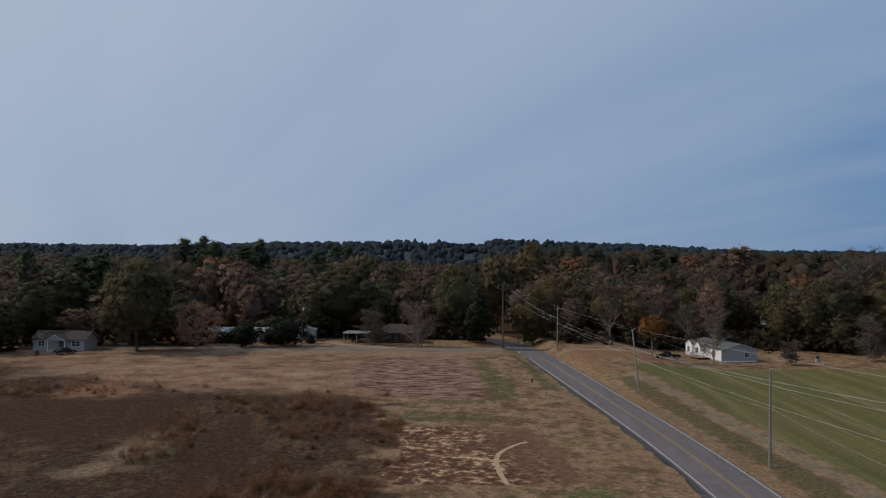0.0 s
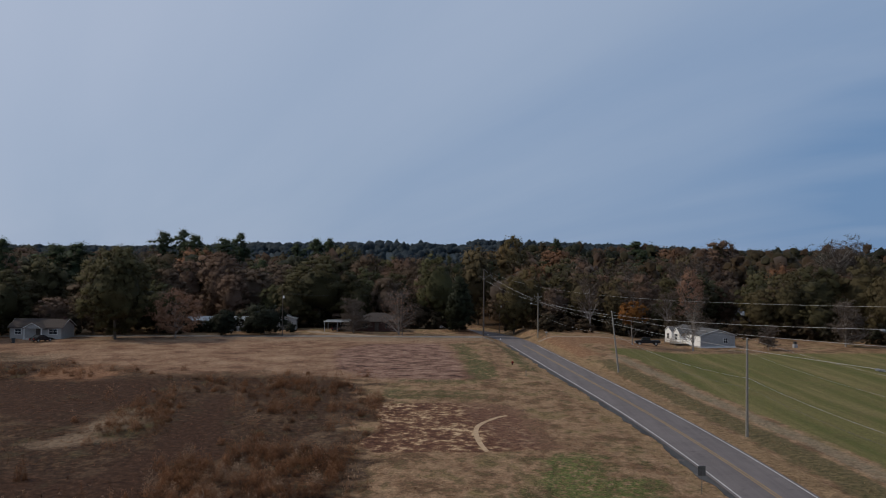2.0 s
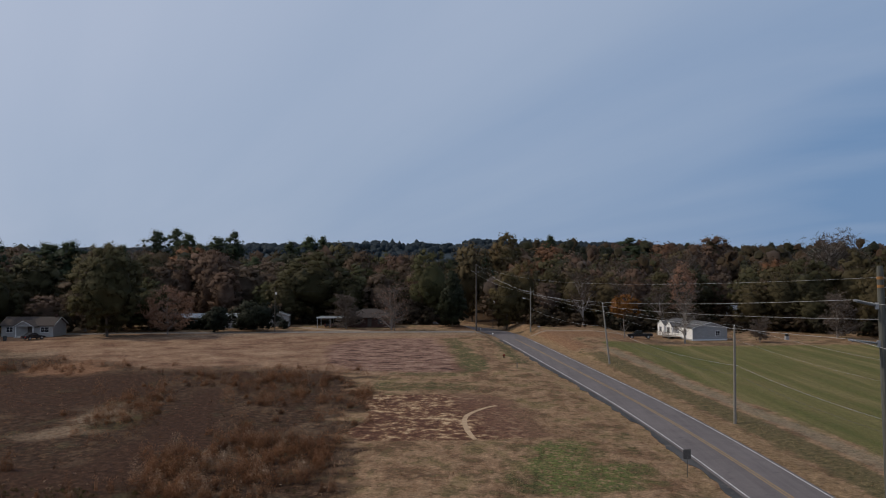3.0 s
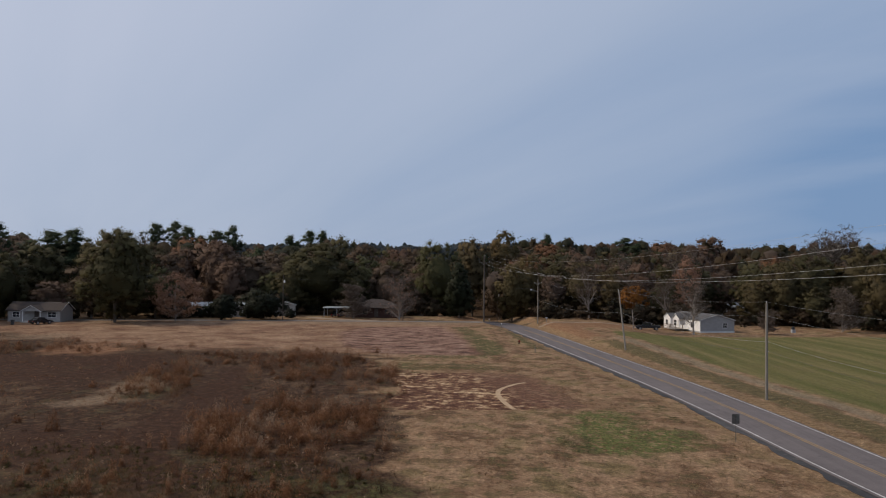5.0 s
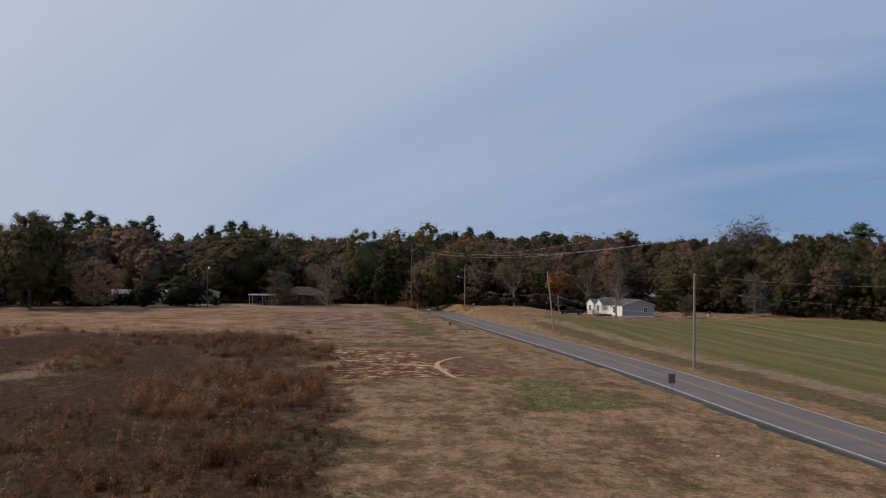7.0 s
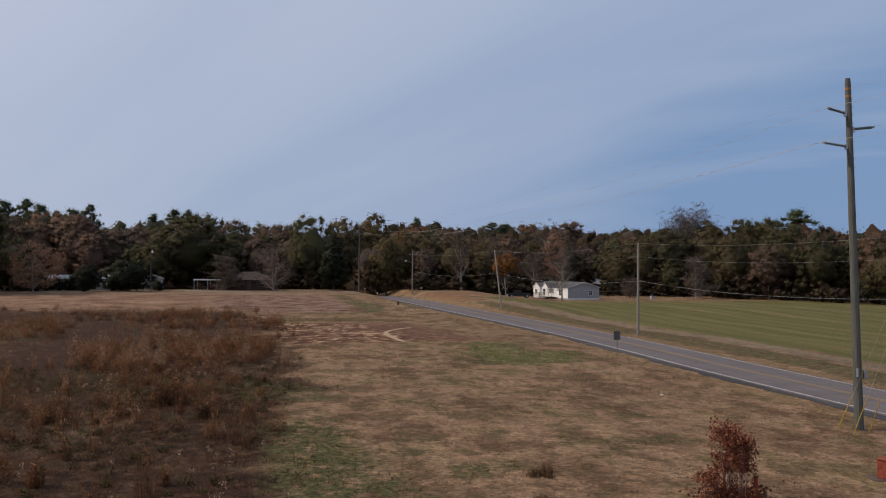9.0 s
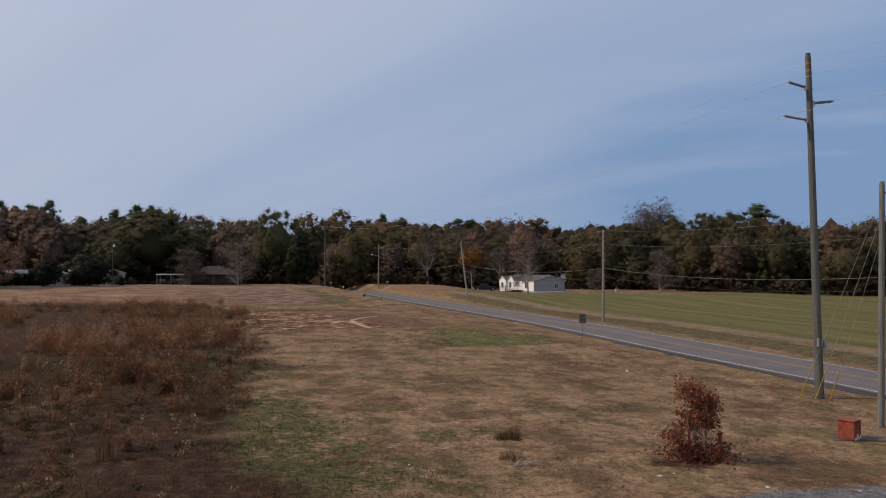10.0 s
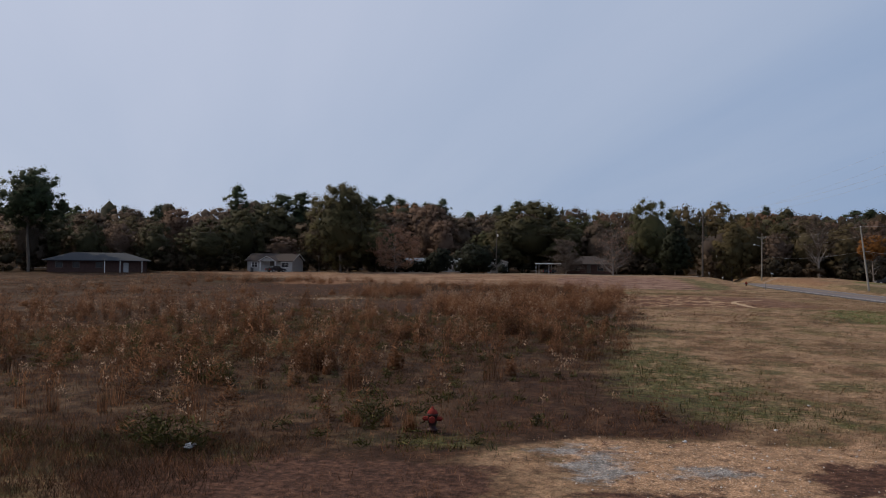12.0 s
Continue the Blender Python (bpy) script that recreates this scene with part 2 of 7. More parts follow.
M_BROWN = foliage("dull_brown_leaves", [(0.0, (0.0627, 0.0451, 0.0286)), (0.5, (0.0814, 0.0539, 0.0341)), (1.0, (0.0869, 0.0627, 0.0451))], 0.1, 0.07)
M_RUSSET = foliage("russet_leaves", [(0.0, (0.0847, 0.0561, 0.0396)), (0.5, (0.11, 0.0649, 0.0429)), (1.0, (0.1155, 0.0781, 0.0572))], 0.1, 0.07)
M_RUSTLEAF = foliage("rust_orange_leaves", [(0.0, (0.1067, 0.0561, 0.0308)), (1.0, (0.143, 0.0682, 0.033))], 0.1, 0.07)
M_OAKLEAF = foliage("sunny_olive_leaves", [(0.0, (0.0627, 0.0572, 0.0231)), (1.0, (0.0704, 0.0616, 0.0253))], 0.1, 0.07)
M_DARKOLIVE = foliage("dense_dark_olive_leaves", [(0.0, (0.0372, 0.036, 0.0144)), (0.6, (0.0492, 0.0432, 0.018)), (1.0, (0.0612, 0.0468, 0.0204))], 0.1, 0.07)
# undergrowth leaves, their colour darkened for the shade of overhanging trees
M_SCRUB = foliage("shaded_undergrowth_leaves", [(0.0, (0.0263, 0.025, 0.0125)), (0.5, (0.0462, 0.0325, 0.0187)), (1.0, (0.0638, 0.0425, 0.0263))], 0.1, 0.2)
M_PINE = foliage("pine_needles", [(0.0, (0.0192, 0.03, 0.0132)), (0.6, (0.0336, 0.0468, 0.0204)), (1.0, (0.0468, 0.0612, 0.0252))], 0.1)
M_EVERGREEN = foliage("dark_evergreen_leaves", [(0.0, (0.009, 0.012, 0.006)), (1.0, (0.019, 0.023, 0.010))], 0.1)
M_ORANGE = foliage("orange_leaves", [(0.0, (0.173, 0.069, 0.016)), (1.0, (0.218, 0.098, 0.022))], 0.3)
M_PINKLEAF = foliage("faded_pink_leaves", [(0.0, (0.221, 0.128, 0.084)), (1.0, (0.310, 0.176, 0.118))], 0.25)
M_TWIG = foliage("grey_twigs", [(0.0, (0.072, 0.056, 0.044)), (1.0, (0.131, 0.102, 0.082))], 0.1)
M_FARWOOD = foliage("far_woods", [(0.0, (0.018, 0.021, 0.012)), (0.25, (0.034, 0.034, 0.016)), (0.5, (0.060, 0.040, 0.021)), (0.75, (0.075, 0.044, 0.027)), (1.0, (0.074, 0.054, 0.041))], 0.35, 0.10, "tint")

# distance haze is painted in: leaf colours pushed towards blue
M_HAZERIDGE = foliage("ridge_woods", [(0.0, (0.036, 0.053, 0.066)), (0.5, (0.043, 0.059, 0.072)), (1.0, (0.052, 0.066, 0.076))], 0.5, 0.04, attr="tint")

# ---- small builders ----


def box(bm, x0, x1, y0, y1, z0, z1, m=None):
    made = bmesh.ops.create_cube(bm, size=1.0, matrix=Matrix.Translation(((x0 + x1) / 2, (y0 + y1) / 2, (z0 + z1) / 2)) @ Matrix.Diagonal((x1 - x0, y1 - y0, z1 - z0, 1)))
    if m is not None:
        bmesh.ops.transform(bm, matrix=m, verts=made["verts"])
    return made["verts"]


def tube(bm, p0, p1, r0, r1=None, n=8):
    p0, p1 = Vector(p0), Vector(p1)
    d = p1 - p0
    m = Matrix.Translation((p0 + p1) / 2) @ d.to_track_quat("Z", "Y").to_matrix().to_4x4()
    bmesh.ops.create_cone(bm, cap_ends=True, segments=n, radius1=r0, radius2=r0 if r1 is None else r1, depth=d.length, matrix=m)


def ball(bm, c, r, sx=1, sy=1, sz=1, u=10, v=8):
    bmesh.ops.create_uvsphere(bm, u_segments=u, v_segments=v, radius=r, matrix=Matrix.Translation(c) @ Matrix.Diagonal((sx, sy, sz, 1)))


def prism(bm, outline, a, b, axis="y"):
    """A solid with that outline (across and up), drawn out along x or y from a to b."""
    def at(p, v):
        return (p[0], v, p[1]) if axis == "y" else (v, p[0], p[1])
    one = [bm.verts.new(at(p, a)) for p in outline]
    two = [bm.verts.new(at(p, b)) for p in outline]
    bm.faces.new(one)
    bm.faces.new(two[::-1])
    for i in range(len(outline)):
        j = (i + 1) % len(outline)
        bm.faces.new((one[i], two[i], two[j], one[j]))
    bmesh.ops.recalc_face_normals(bm, faces=bm.faces[:])


def bevel(bm, w, seg=2):
    bmesh.ops.bevel(bm, geom=bm.edges[:], offset=w, segments=seg, affect="EDGES", clamp_overlap=True)


def part(name, bm, material, parent=None, label="", smooth=False):
    me = bpy.data.meshes.new(name)
    bm.to_mesh(me)
    bm.free()
    me.materials.append(material)
    if smooth:
        me.shade_smooth()
    ob = new(name, me)
    ob.parent = parent
    if label:
        ob["label"] = label
    return ob


def raw(name, verts, faces, material, parent=None, tint=None, smooth=False, normals=None):
    me = bpy.data.meshes.new(name)
    me.from_pydata(verts if isinstance(verts, list) else verts.tolist(), [], faces if isinstance(faces, list) else faces.tolist())
    me.materials.append(material)
    if tint is not None:
        me.attributes.new("tint", "FLOAT", "POINT").data.foreach_set("value", np.asarray(tint, dtype=np.float32))
    if smooth:
        me.shade_smooth()
    if normals is not None:
        me.normals_split_custom_set_from_vertices(normals / np.maximum(1e-6, np.linalg.norm(normals, axis=1))[:, None])
    ob = new(name, me)
    ob.parent = parent
    return ob


def thing(name, x=0.0, y=0.0, z=0.0, turn=0.0, label="", category="", group="", kind=""):
    ob = new(name)
    ob.empty_display_size = 0.2
    ob.matrix_basis = pose(x, y, z, 0, 0, turn)
    return tagged(ob, label, category, group, kind)


def put(ob, m):
    ob.matrix_basis = m
    return ob


def ease(a, b, v):
    t = np.clip((np.asarray(v, dtype=float) - a) / (b - a), 0, 1)
    return t * t * (3 - 2 * t)


def wobble(x, y, s, seed=0.0):
    """A cheap smooth noise, about -1 to 1, for arrays."""
    x, y = np.asarray(x) / s + seed * 7.31, np.asarray(y) / s - seed * 3.77
    return (np.sin(x * 1.0 + 1.7 * np.sin(y * 0.7 + 0.3)) + np.sin(y * 1.3 - 1.1 * np.sin(x * 0.9 + 1.2)) + np.sin(0.7 * x + 0.9 * y + 2.1 * np.sin(0.31 * x - 0.43 * y))) / 3


def mott(x, y, s, seed=0):
    """Soft uneven patches, about -1 to 1, with no repeat: value noise of three octaves, s metres the largest."""
    x, y = np.asarray(x, dtype=float), np.asarray(y, dtype=float)
    total, amp = 0.0, 1.0
    for o in range(3):
        u, v = x / s + 17.3 * seed + 5.1 * o, y / s - 9.7 * seed + 3.3 * o
        iu, iv = np.floor(u), np.floor(v)
        fu, fv = u - iu, v - iv
        fu, fv = fu * fu * (3 - 2 * fu), fv * fv * (3 - 2 * fv)

        def dot(a, b):
            h = np.sin(a * 127.1 + b * 311.7 + seed * 13.7 + o * 74.7) * 43758.5453
            return (h - np.floor(h)) * 2 - 1
        total = total + amp * ((dot(iu, iv) * (1 - fu) + dot(iu + 1, iv) * fu) * (1 - fv) + (dot(iu, iv + 1) * (1 - fu) + dot(iu + 1, iv + 1) * fu) * fv)
        s, amp = s / 2.1, amp * 0.55
    return np.clip(total / 1.15, -1, 1)


# ---- the lie of the land ----
ROAD_Y = [-300, 30, 38, 45, 50, 58, 65, 75, 87, 98, 110, 126, 146, 170, 195, 215, 240, 265, 300, 350, 450]
ROAD_X = [35.0, 31.6, 31.2, 30.5, 30.0, 29.6, 29.4, 29.0, 28.3, 27.5, 26.4, 24.6, 22.3, 19.5, 16.8, 14.0, 9.8, 5.0, -3.0, -16.0, -45.0]
ROAD_Z = [-0.3, -0.25, -0.2, -0.16, -0.12, -0.08, -0.04, 0, 0, 0, 0, 0.05, 0.15, 0.3, 0.25, -0.2, -1.3, -2.6, -4.0, -4.5, -2.0]
fine_y = np.arange(-300, 450.5, 0.5)


def soften(v, n):
    return np.convolve(np.pad(v, n, mode="edge"), np.ones(2 * n + 1) / (2 * n + 1), "valid")


road_x = soften(soften(np.interp(fine_y, ROAD_Y, ROAD_X), 14), 14)
road_z = soften(soften(np.interp(fine_y, ROAD_Y, ROAD_Z), 14), 14)


def road_at(y):
    return np.interp(y, fine_y, road_x), np.interp(y, fine_y, road_z)


def land(x, y):
    """The height of the ground."""
    x, y = np.asarray(x, dtype=float), np.asarray(y, dtype=float)
    rise = 1.5 * ease(105, 185, y) * (1 - 0.93 * ease(35, 50, x))
    vale = road_at(y)[0]
    dip = -4.5 * ease(212, 275, y) * (1 - ease(14, 45, np.abs(x - vale))) * (1 - ease(380, 450, y)) - 2.5 * ease(290, 420, y)
    dip = dip + (4.5 + 7.0 * ease(-90, 20, x)) * ease(270, 430, y) * ease(36, 80, np.abs(x - vale))
    dip = dip - 0.27 * ease(6, 20, x) * ease(14, 24, y) * (1 - ease(42, 70, y))
    z = rise + dip + 0.25 * ease(28, 34, x) * ease(110, 137, y) * (1 - ease(140, 165, y))
    z = z + 0.07 * wobble(x, y, 5.0) + 0.10 * wobble(x, y, 17.0, 2)
    r = np.hypot(x, y)
    z = z + ease(1100, 2300, r) * (51 + 10 * wobble(x, y, 300, 1) + 6 * wobble(x, y, 120, 3) - 20 * ease(250, 800, x) - 10 * ease(-300, -800, x)) + 25 * ease(2500, 4200, r)
    rx, rz = road_at(y)
    off = np.abs(x - rx)
    near = (1 - ease(3.9, 8.5, off)) * (1 - ease(420, 450, y))
    z = z * (1 - near) + (rz - 0.07) * near
    ditch = np.exp(-((x - rx - 6.6) / 1.2) ** 2) * (1 - ease(125, 150, y)) * -0.25
    flat = (1 - ease(14, 20, y)) * ease(-9, -5, x)
    return (z + ditch) * (1 - 0.7 * flat) - 0.02 * flat


def on(x, y, up=0.0):
    return float(land(x, y)) + up


# ---- ground ----


def inside(x, y, cx, cy, hx, hy, soft=2.0, turn=0.0):
    """1 inside a box, falling to 0 over its border."""
    c, s = math.cos(radians(turn)), math.sin(radians(turn))
    u, v = (x - cx) * c + (y - cy) * s, -(x - cx) * s + (y - cy) * c
    return np.clip(0.5 + (hx - np.abs(u)) / soft, 0, 1) * np.clip(0.5 + (hy - np.abs(v)) / soft, 0, 1)


WEED_Y = [9, 13, 14.7, 16.6, 20, 26, 37, 51, 67, 80, 94, 110, 128, 140]
WEED_X = [-8.5, -6.0, -4.0, 0.3, -1.9, -4.0, -4.0, -2.2, -3.6, -5.6, -6.2, -8.0, -11.0, -16.0]


def weed_zone(x, y):
    edge = np.interp(y, WEED_Y, WEED_X)
    far = np.interp(x, [-140, -92, -43, -27, -8], [176, 160, 130, 131, 128])
    return np.clip(0.5 + (edge + 0.3 + (0.7 + 0.024 * y) * (wobble(x, y, 2.6, 3) + 0.9 * wobble(x, y, 0.9, 6)) + 0.014 * y * wobble(x, y, 6.5, 9) - x) / (2.2 + 0.04 * y), 0, 1) * np.clip(0.5 + (far - y) / 16.0, 0, 1) * np.clip(0.5 + (y - np.interp(x, [-40, -14, -10.5, -9, -6, -4, 0], [6.5, 8.0, 11.2, 11.8, 12.5, 14.2, 15.6])) / 2.0, 0, 1)


gx = np.concatenate([-np.geomspace(4700, 150, 34), np.arange(-146, 140, 1.1), np.geomspace(142, 4700, 34)])
gy = np.concatenate([-np.geomspace(4700, 45, 26), np.arange(-42, 232, 1.1), np.geomspace(234, 4700, 46)])
GX, GY = np.meshgrid(gx, gy)
GZ = land(GX, GY)
idx = np.arange(GX.size).reshape(GX.shape)
gf = np.stack([idx[:-1, :-1], idx[:-1, 1:], idx[1:, 1:], idx[1:, :-1]], -1).reshape(-1, 4)


def zone(x, y, outline, soft=3.0, rough=0.0, seed=0):
    """1 inside a many-sided plot, 0 outside, over a border that wide; rough frays the border by that many metres."""
    x, y = np.asarray(x, dtype=float), np.asarray(y, dtype=float)
    near = np.full(x.shape, 1e9)
    within = np.zeros(x.shape, dtype=bool)
    for (ax, ay), (bx, by) in zip(outline, outline[1:] + outline[:1]):
        dx, dy = bx - ax, by - ay
        t = np.clip(((x - ax) * dx + (y - ay) * dy) / (dx * dx + dy * dy), 0, 1)
        near = np.minimum(near, np.hypot(x - ax - t * dx, y - ay - t * dy))
        cross = ((ay > y) != (by > y)) & (x < (bx - ax) * (y - ay) / (by - ay if by != ay else 1e-9) + ax)
        within ^= cross
    d = np.where(within, near, -near)
    if rough:
        d = d + rough * mott(x, y, 5.0, seed)
    return np.clip(0.5 + d / soft, 0, 1)


# plots and patches of the field, by their corners
PLOT_STRAW = [(-5.8, 105.4), (4.5, 107.2), (8.4, 102.6), (11.7, 95.8), (12.8, 80.2), (12.2, 78.4), (-3.4, 77.3), (-5.3, 81.2), (-4.0, 87.4), (-5.2, 95.8)]
PLOT_RED = [(3.5, 107.5), (10.6, 105.5), (14.2, 93.0), (14.0, 79.0), (9.0, 79.5), (6.0, 95.0)]
PLOT_TILL = [(-19.5, 160), (-14.3, 172), (0.1, 176), (6.8, 128), (-8.6, 128), (-16, 136)]
PLOT_TILLRED = [(3.5, 139), (6.2, 138), (8.2, 126), (4.0, 125.5)]
GREEN_PATCH = [(12.0, 75.1), (16.5, 75.9), (17.2, 69.0), (21.8, 68.2), (20.2, 60.9), (13.8, 58.4), (9.6, 60.0), (11.2, 68.2)]
DARK_TRACK = [(-29.9, 112), (-25.0, 111.2), (-19.8, 92), (-17.6, 75), (-21.0, 72), (-18.0, 58.3), (-15.0, 50.1), (-18.3, 45.9), (-22.1, 54.3), (-29, 60), (-24.5, 74)]
DARK_WEST = [(-68, 122), (-38.8, 126), (-34.8, 109), (-37, 99), (-39, 92), (-58, 96), (-64, 104)]
DARK_SOUTH = [(-36.6, 68.2), (-27.5, 69.1), (-25.9, 59.7), (-24.0, 50), (-31.0, 54)]
DARK_NEAR = [(-9.5, 8), (-4.5, 9.5), (-4.8, 14.2), (-3.8, 15.4), (-0.1, 16.1), (0.6, 18.0), (-2.4, 23.9), (-5.4, 28.3), (-7.6, 22.6), (-7.4, 16), (-9.0, 12.1)]
PALE_WEST = [(-37.5, 76), (-38.1, 89.2), (-37.1, 97.7), (-33.2, 105.2), (-30.2, 92.4), (-29.3, 81.7), (-31.0, 75)]
RUST_WEST = [(-59.9, 122), (-61.3, 134), (-55.5, 143.5), (-49.4, 131), (-49.4, 121.2)]


def bare_at(x, y):
    """1 on the dark bare ground and the tracks through the weeds."""
    return np.maximum.reduce([zone(x, y, DARK_TRACK, 4, 1.5, 1), zone(x, y, DARK_WEST, 8, 3, 2) * 0.85, zone(x, y, DARK_SOUTH, 5, 1.5, 3) * 0.9, zone(x, y, DARK_NEAR, 2.2, 0.8, 4), inside(x, y, -7.5, 8.6, 3.5, 4.0, 2) * 0.9])


def ground_masks(x, y):
    rx, rz = road_at(y)
    side = x - rx
    out = {}
    out["weed"] = weed_zone(x, y)
    out["pasture"] = ease(12.6, 15.2, side + 0.6 * mott(x, y, 6, 3)) * (1 - ease(164, 177, y - 0.10 * (x - 40))) * np.clip((150 - x) / 30, 0, 1)
    out["strip"] = np.clip(1.6 - np.abs(side - 11.8) / 1.3, 0, 1) * (1 - ease(150, 172, y))
    out["swale"] = np.clip(1.7 - np.abs(side - 8.3) / 1.5, 0, 1) * (1 - ease(140, 168, y))
    out["verge"] = np.clip(1.3 - np.abs(side - 4.7) / 1.8, 0, 1) + np.clip(1.2 - np.abs(side + 5.0) / 1.5, 0, 1) * 0.8
    out["soil"] = zone(x, y, PLOT_STRAW, 2.0, 0.6, 5)
    out["red"] = np.clip(zone(x, y, PLOT_RED, 4.5, 1.0, 6) + zone(x, y, PLOT_TILLRED, 3, 0.6, 6) * 0.8 + 0.5 * inside(x, y, 10.5, 150, 3, 22, 5, 4) + inside(x, y, 0.5, 22.6, 1.1, 1.5, 1.2) * 0.8, 0, 1)
    out["till"] = zone(x, y, PLOT_TILL, 6, 1.0, 7)
    out["field"] = np.clip((7 - x) / 4, 0, 1) * ease(116, 132, y) * (1 - ease(183, 190, y)) * (1 - 0.8 * out["weed"])
    out["rust"] = zone(x, y, RUST_WEST, 7, 2, 8)
    out["pale"] = np.clip(zone(x, y, PALE_WEST, 6, 2, 9) + 0.8 * inside(x, y, -35, 181, 45, 4.5, 4, 4) + 0.7 * inside(x, y, -72, 146, 9, 7, 8, 20) + 0.5 * inside(x, y, -9, 89, 3, 8, 5), 0, 1)
    out["lush"] = np.clip(zone(x, y, GREEN_PATCH, 4.5, 1.4, 1)
                          + inside(x, y, 1.4, 125.5, 6.6, 2.2, 2.5) * 0.7 + inside(x, y, 0.4, 113.5, 8, 4.8, 3) * 0.66
                          + inside(x, y, 5.9, 152, 2.3, 24, 3, 6) * 0.8 + inside(x, y, 14.6, 158, 1.9, 20, 3, 4) * 0.75 + inside(x, y, 8.4, 139, 1.6, 9, 3) * 0.6
                          + inside(x, y, -2.0, 29, 1.9, 8, 3, 4) * 0.75 + inside(x, y, 1.8, 27, 3.6, 7, 5) * 0.45 + inside(x, y, 1.2, 19.4, 3.0, 2.0, 2.5) * 0.6
                          + inside(x, y, 15.0, 37.3, 1.2, 1.3, 1.6) * 0.95 + inside(x, y, 13.2, 31.2, 2.6, 1.3, 2) * 0.7 + inside(x, y, 4.8, 41.4, 1.5, 2.4, 2) * 0.7
                          + inside(x, y, 8.4, 38.2, 2.2, 1.2, 2) * 0.65 + inside(x, y, 9.5, 30.5, 1.5, 1.6, 2) * 0.6 + inside(x, y, 4.8, 26.5, 1.3, 1.0, 1.4) * 0.6
                          + inside(x, y, 22.6, 80, 0.8, 2.2, 1.6) * 0.6 + inside(x, y, 21.5, 74, 0.8, 1.6, 1.6) * 0.6 + inside(x, y, 6, 55, 4, 5, 6) * 0.45 + inside(x, y, -1.5, 43, 3.0, 7, 5) * 0.5
                          + 0.30 * ease(45, 95, y) * (1 - ease(125, 150, y)) * np.clip((x - 12) / 4, 0, 1) * np.clip((-5.2 - side) / 2, 0, 1)
                          + inside(x, y, -6.3, 14.2, 1.3, 0.9, 1.2) * 0.8 + inside(x, y, -8.5, 48.5, 6, 4.5, 4) * 0.5 + inside(x, y, -24, 49.5, 6, 4.5, 4) * 0.45 + inside(x, y, -31, 88, 3.5, 7, 4) * 0.5 + inside(x, y, -16, 33, 5, 8, 6) * 0.4 + inside(x, y, -27, 31, 9, 7, 6) * 0.55 + inside(x, y, -15.5, 9.5, 6.5, 4.0, 3) * 0.6, 0, 1)
    out["fresh"] = zone(x, y, GREEN_PATCH, 4.5, 1.4, 1)
    out["clay"] = inside(x, y, 31, 187, 15, 9, 6, -4) + inside(x, y, 27, 170, 2.5, 12, 4, 8)
    out["bare"] = np.maximum(bare_at(x, y), inside(x, y, 6, 210, 4, 14, 5) * 0.8)
    shore = np.interp(x, [-6, 0, 5, 8, 16], [15.3, 16.2, 16.6, 17.4, 17.9])
    out["gravel"] = np.clip((shore + 0.5 * mott(x, y, 2.2, 2) - y) / 1.0, 0, 1) * np.clip((x + 4.7 - 0.55 * (13.5 - y) * (y < 13.5) * (y > 2)) / 1.2, 0, 1) * np.clip((y + 60) / 10, 0, 1) * np.clip((60 - x) / 10, 0, 1)
    out["pave"] = out["gravel"] * np.clip((x - 3.5 - 0.8 * (16 - y)) / 3, 0, 1)
    out["grey"] = np.clip(inside(x, y, -4.2, 13.9, 1.3, 0.5, 0.9, 25) + inside(x, y, -2.9, 12.2, 0.4, 1.3, 0.8) * 0.8 + inside(x, y, -4.0, 10.9, 0.8, 0.8, 0.8) * 0.9 + inside(x, y, -0.8, 13.0, 1.0, 0.35, 0.5) * 0.7, 0, 1)
    out["mat"] = inside(x, y, -8.2, 10.2, 3.6, 2.0, 1.2) * 0.85 + inside(x, y, -3.6, 14.0, 0.5, 0.2, 0.4) * 0.8 + inside(x, y, -1.0, 15.4, 0.9, 0.2, 0.5) * 0.6 + inside(x, y, 3.0, 17.2, 3.2, 0.5, 1.2) * 0.4 + inside(x, y, 1.6, 13.0, 0.8, 1.4, 1.1, -20) * 0.85 + inside(x, y, 3.4, 13.3, 0.9, 0.9, 0.9) * 0.8 + inside(x, y, -3.9, 12.6, 0.7, 0.25, 0.5) + inside(x, y, -1.2, 10.5, 2.0, 0.5, 0.8) + inside(x, y, 9, 16.5, 1.5, 0.3, 0.6) + inside(x, y, 11.0, 20.6, 1.1, 0.8, 1.2) * 0.8
    out["woods"] = np.clip(ease(206, 222, y) * (1 - np.clip(1 - (np.abs(side) - 8) / 6, 0, 1)) + ease(100, 130, np.abs(x) - 40 * ease(100, 0, y)) * ease(120, 160, y), 0, 1)
    # where the ground's colour turns haze-blue
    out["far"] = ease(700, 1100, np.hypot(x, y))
    return out


ground_me = bpy.data.meshes.new("ground")
ground_me.from_pydata(np.stack([GX, GY, GZ], -1).reshape(-1, 3).tolist(), [], gf.tolist())
for key, val in ground_masks(GX, GY).items():
    ground_me.attributes.new(key, "FLOAT", "POINT").data.foreach_set("value", np.clip(val, 0, 1).astype(np.float32).ravel())
ground_me.shade_smooth()


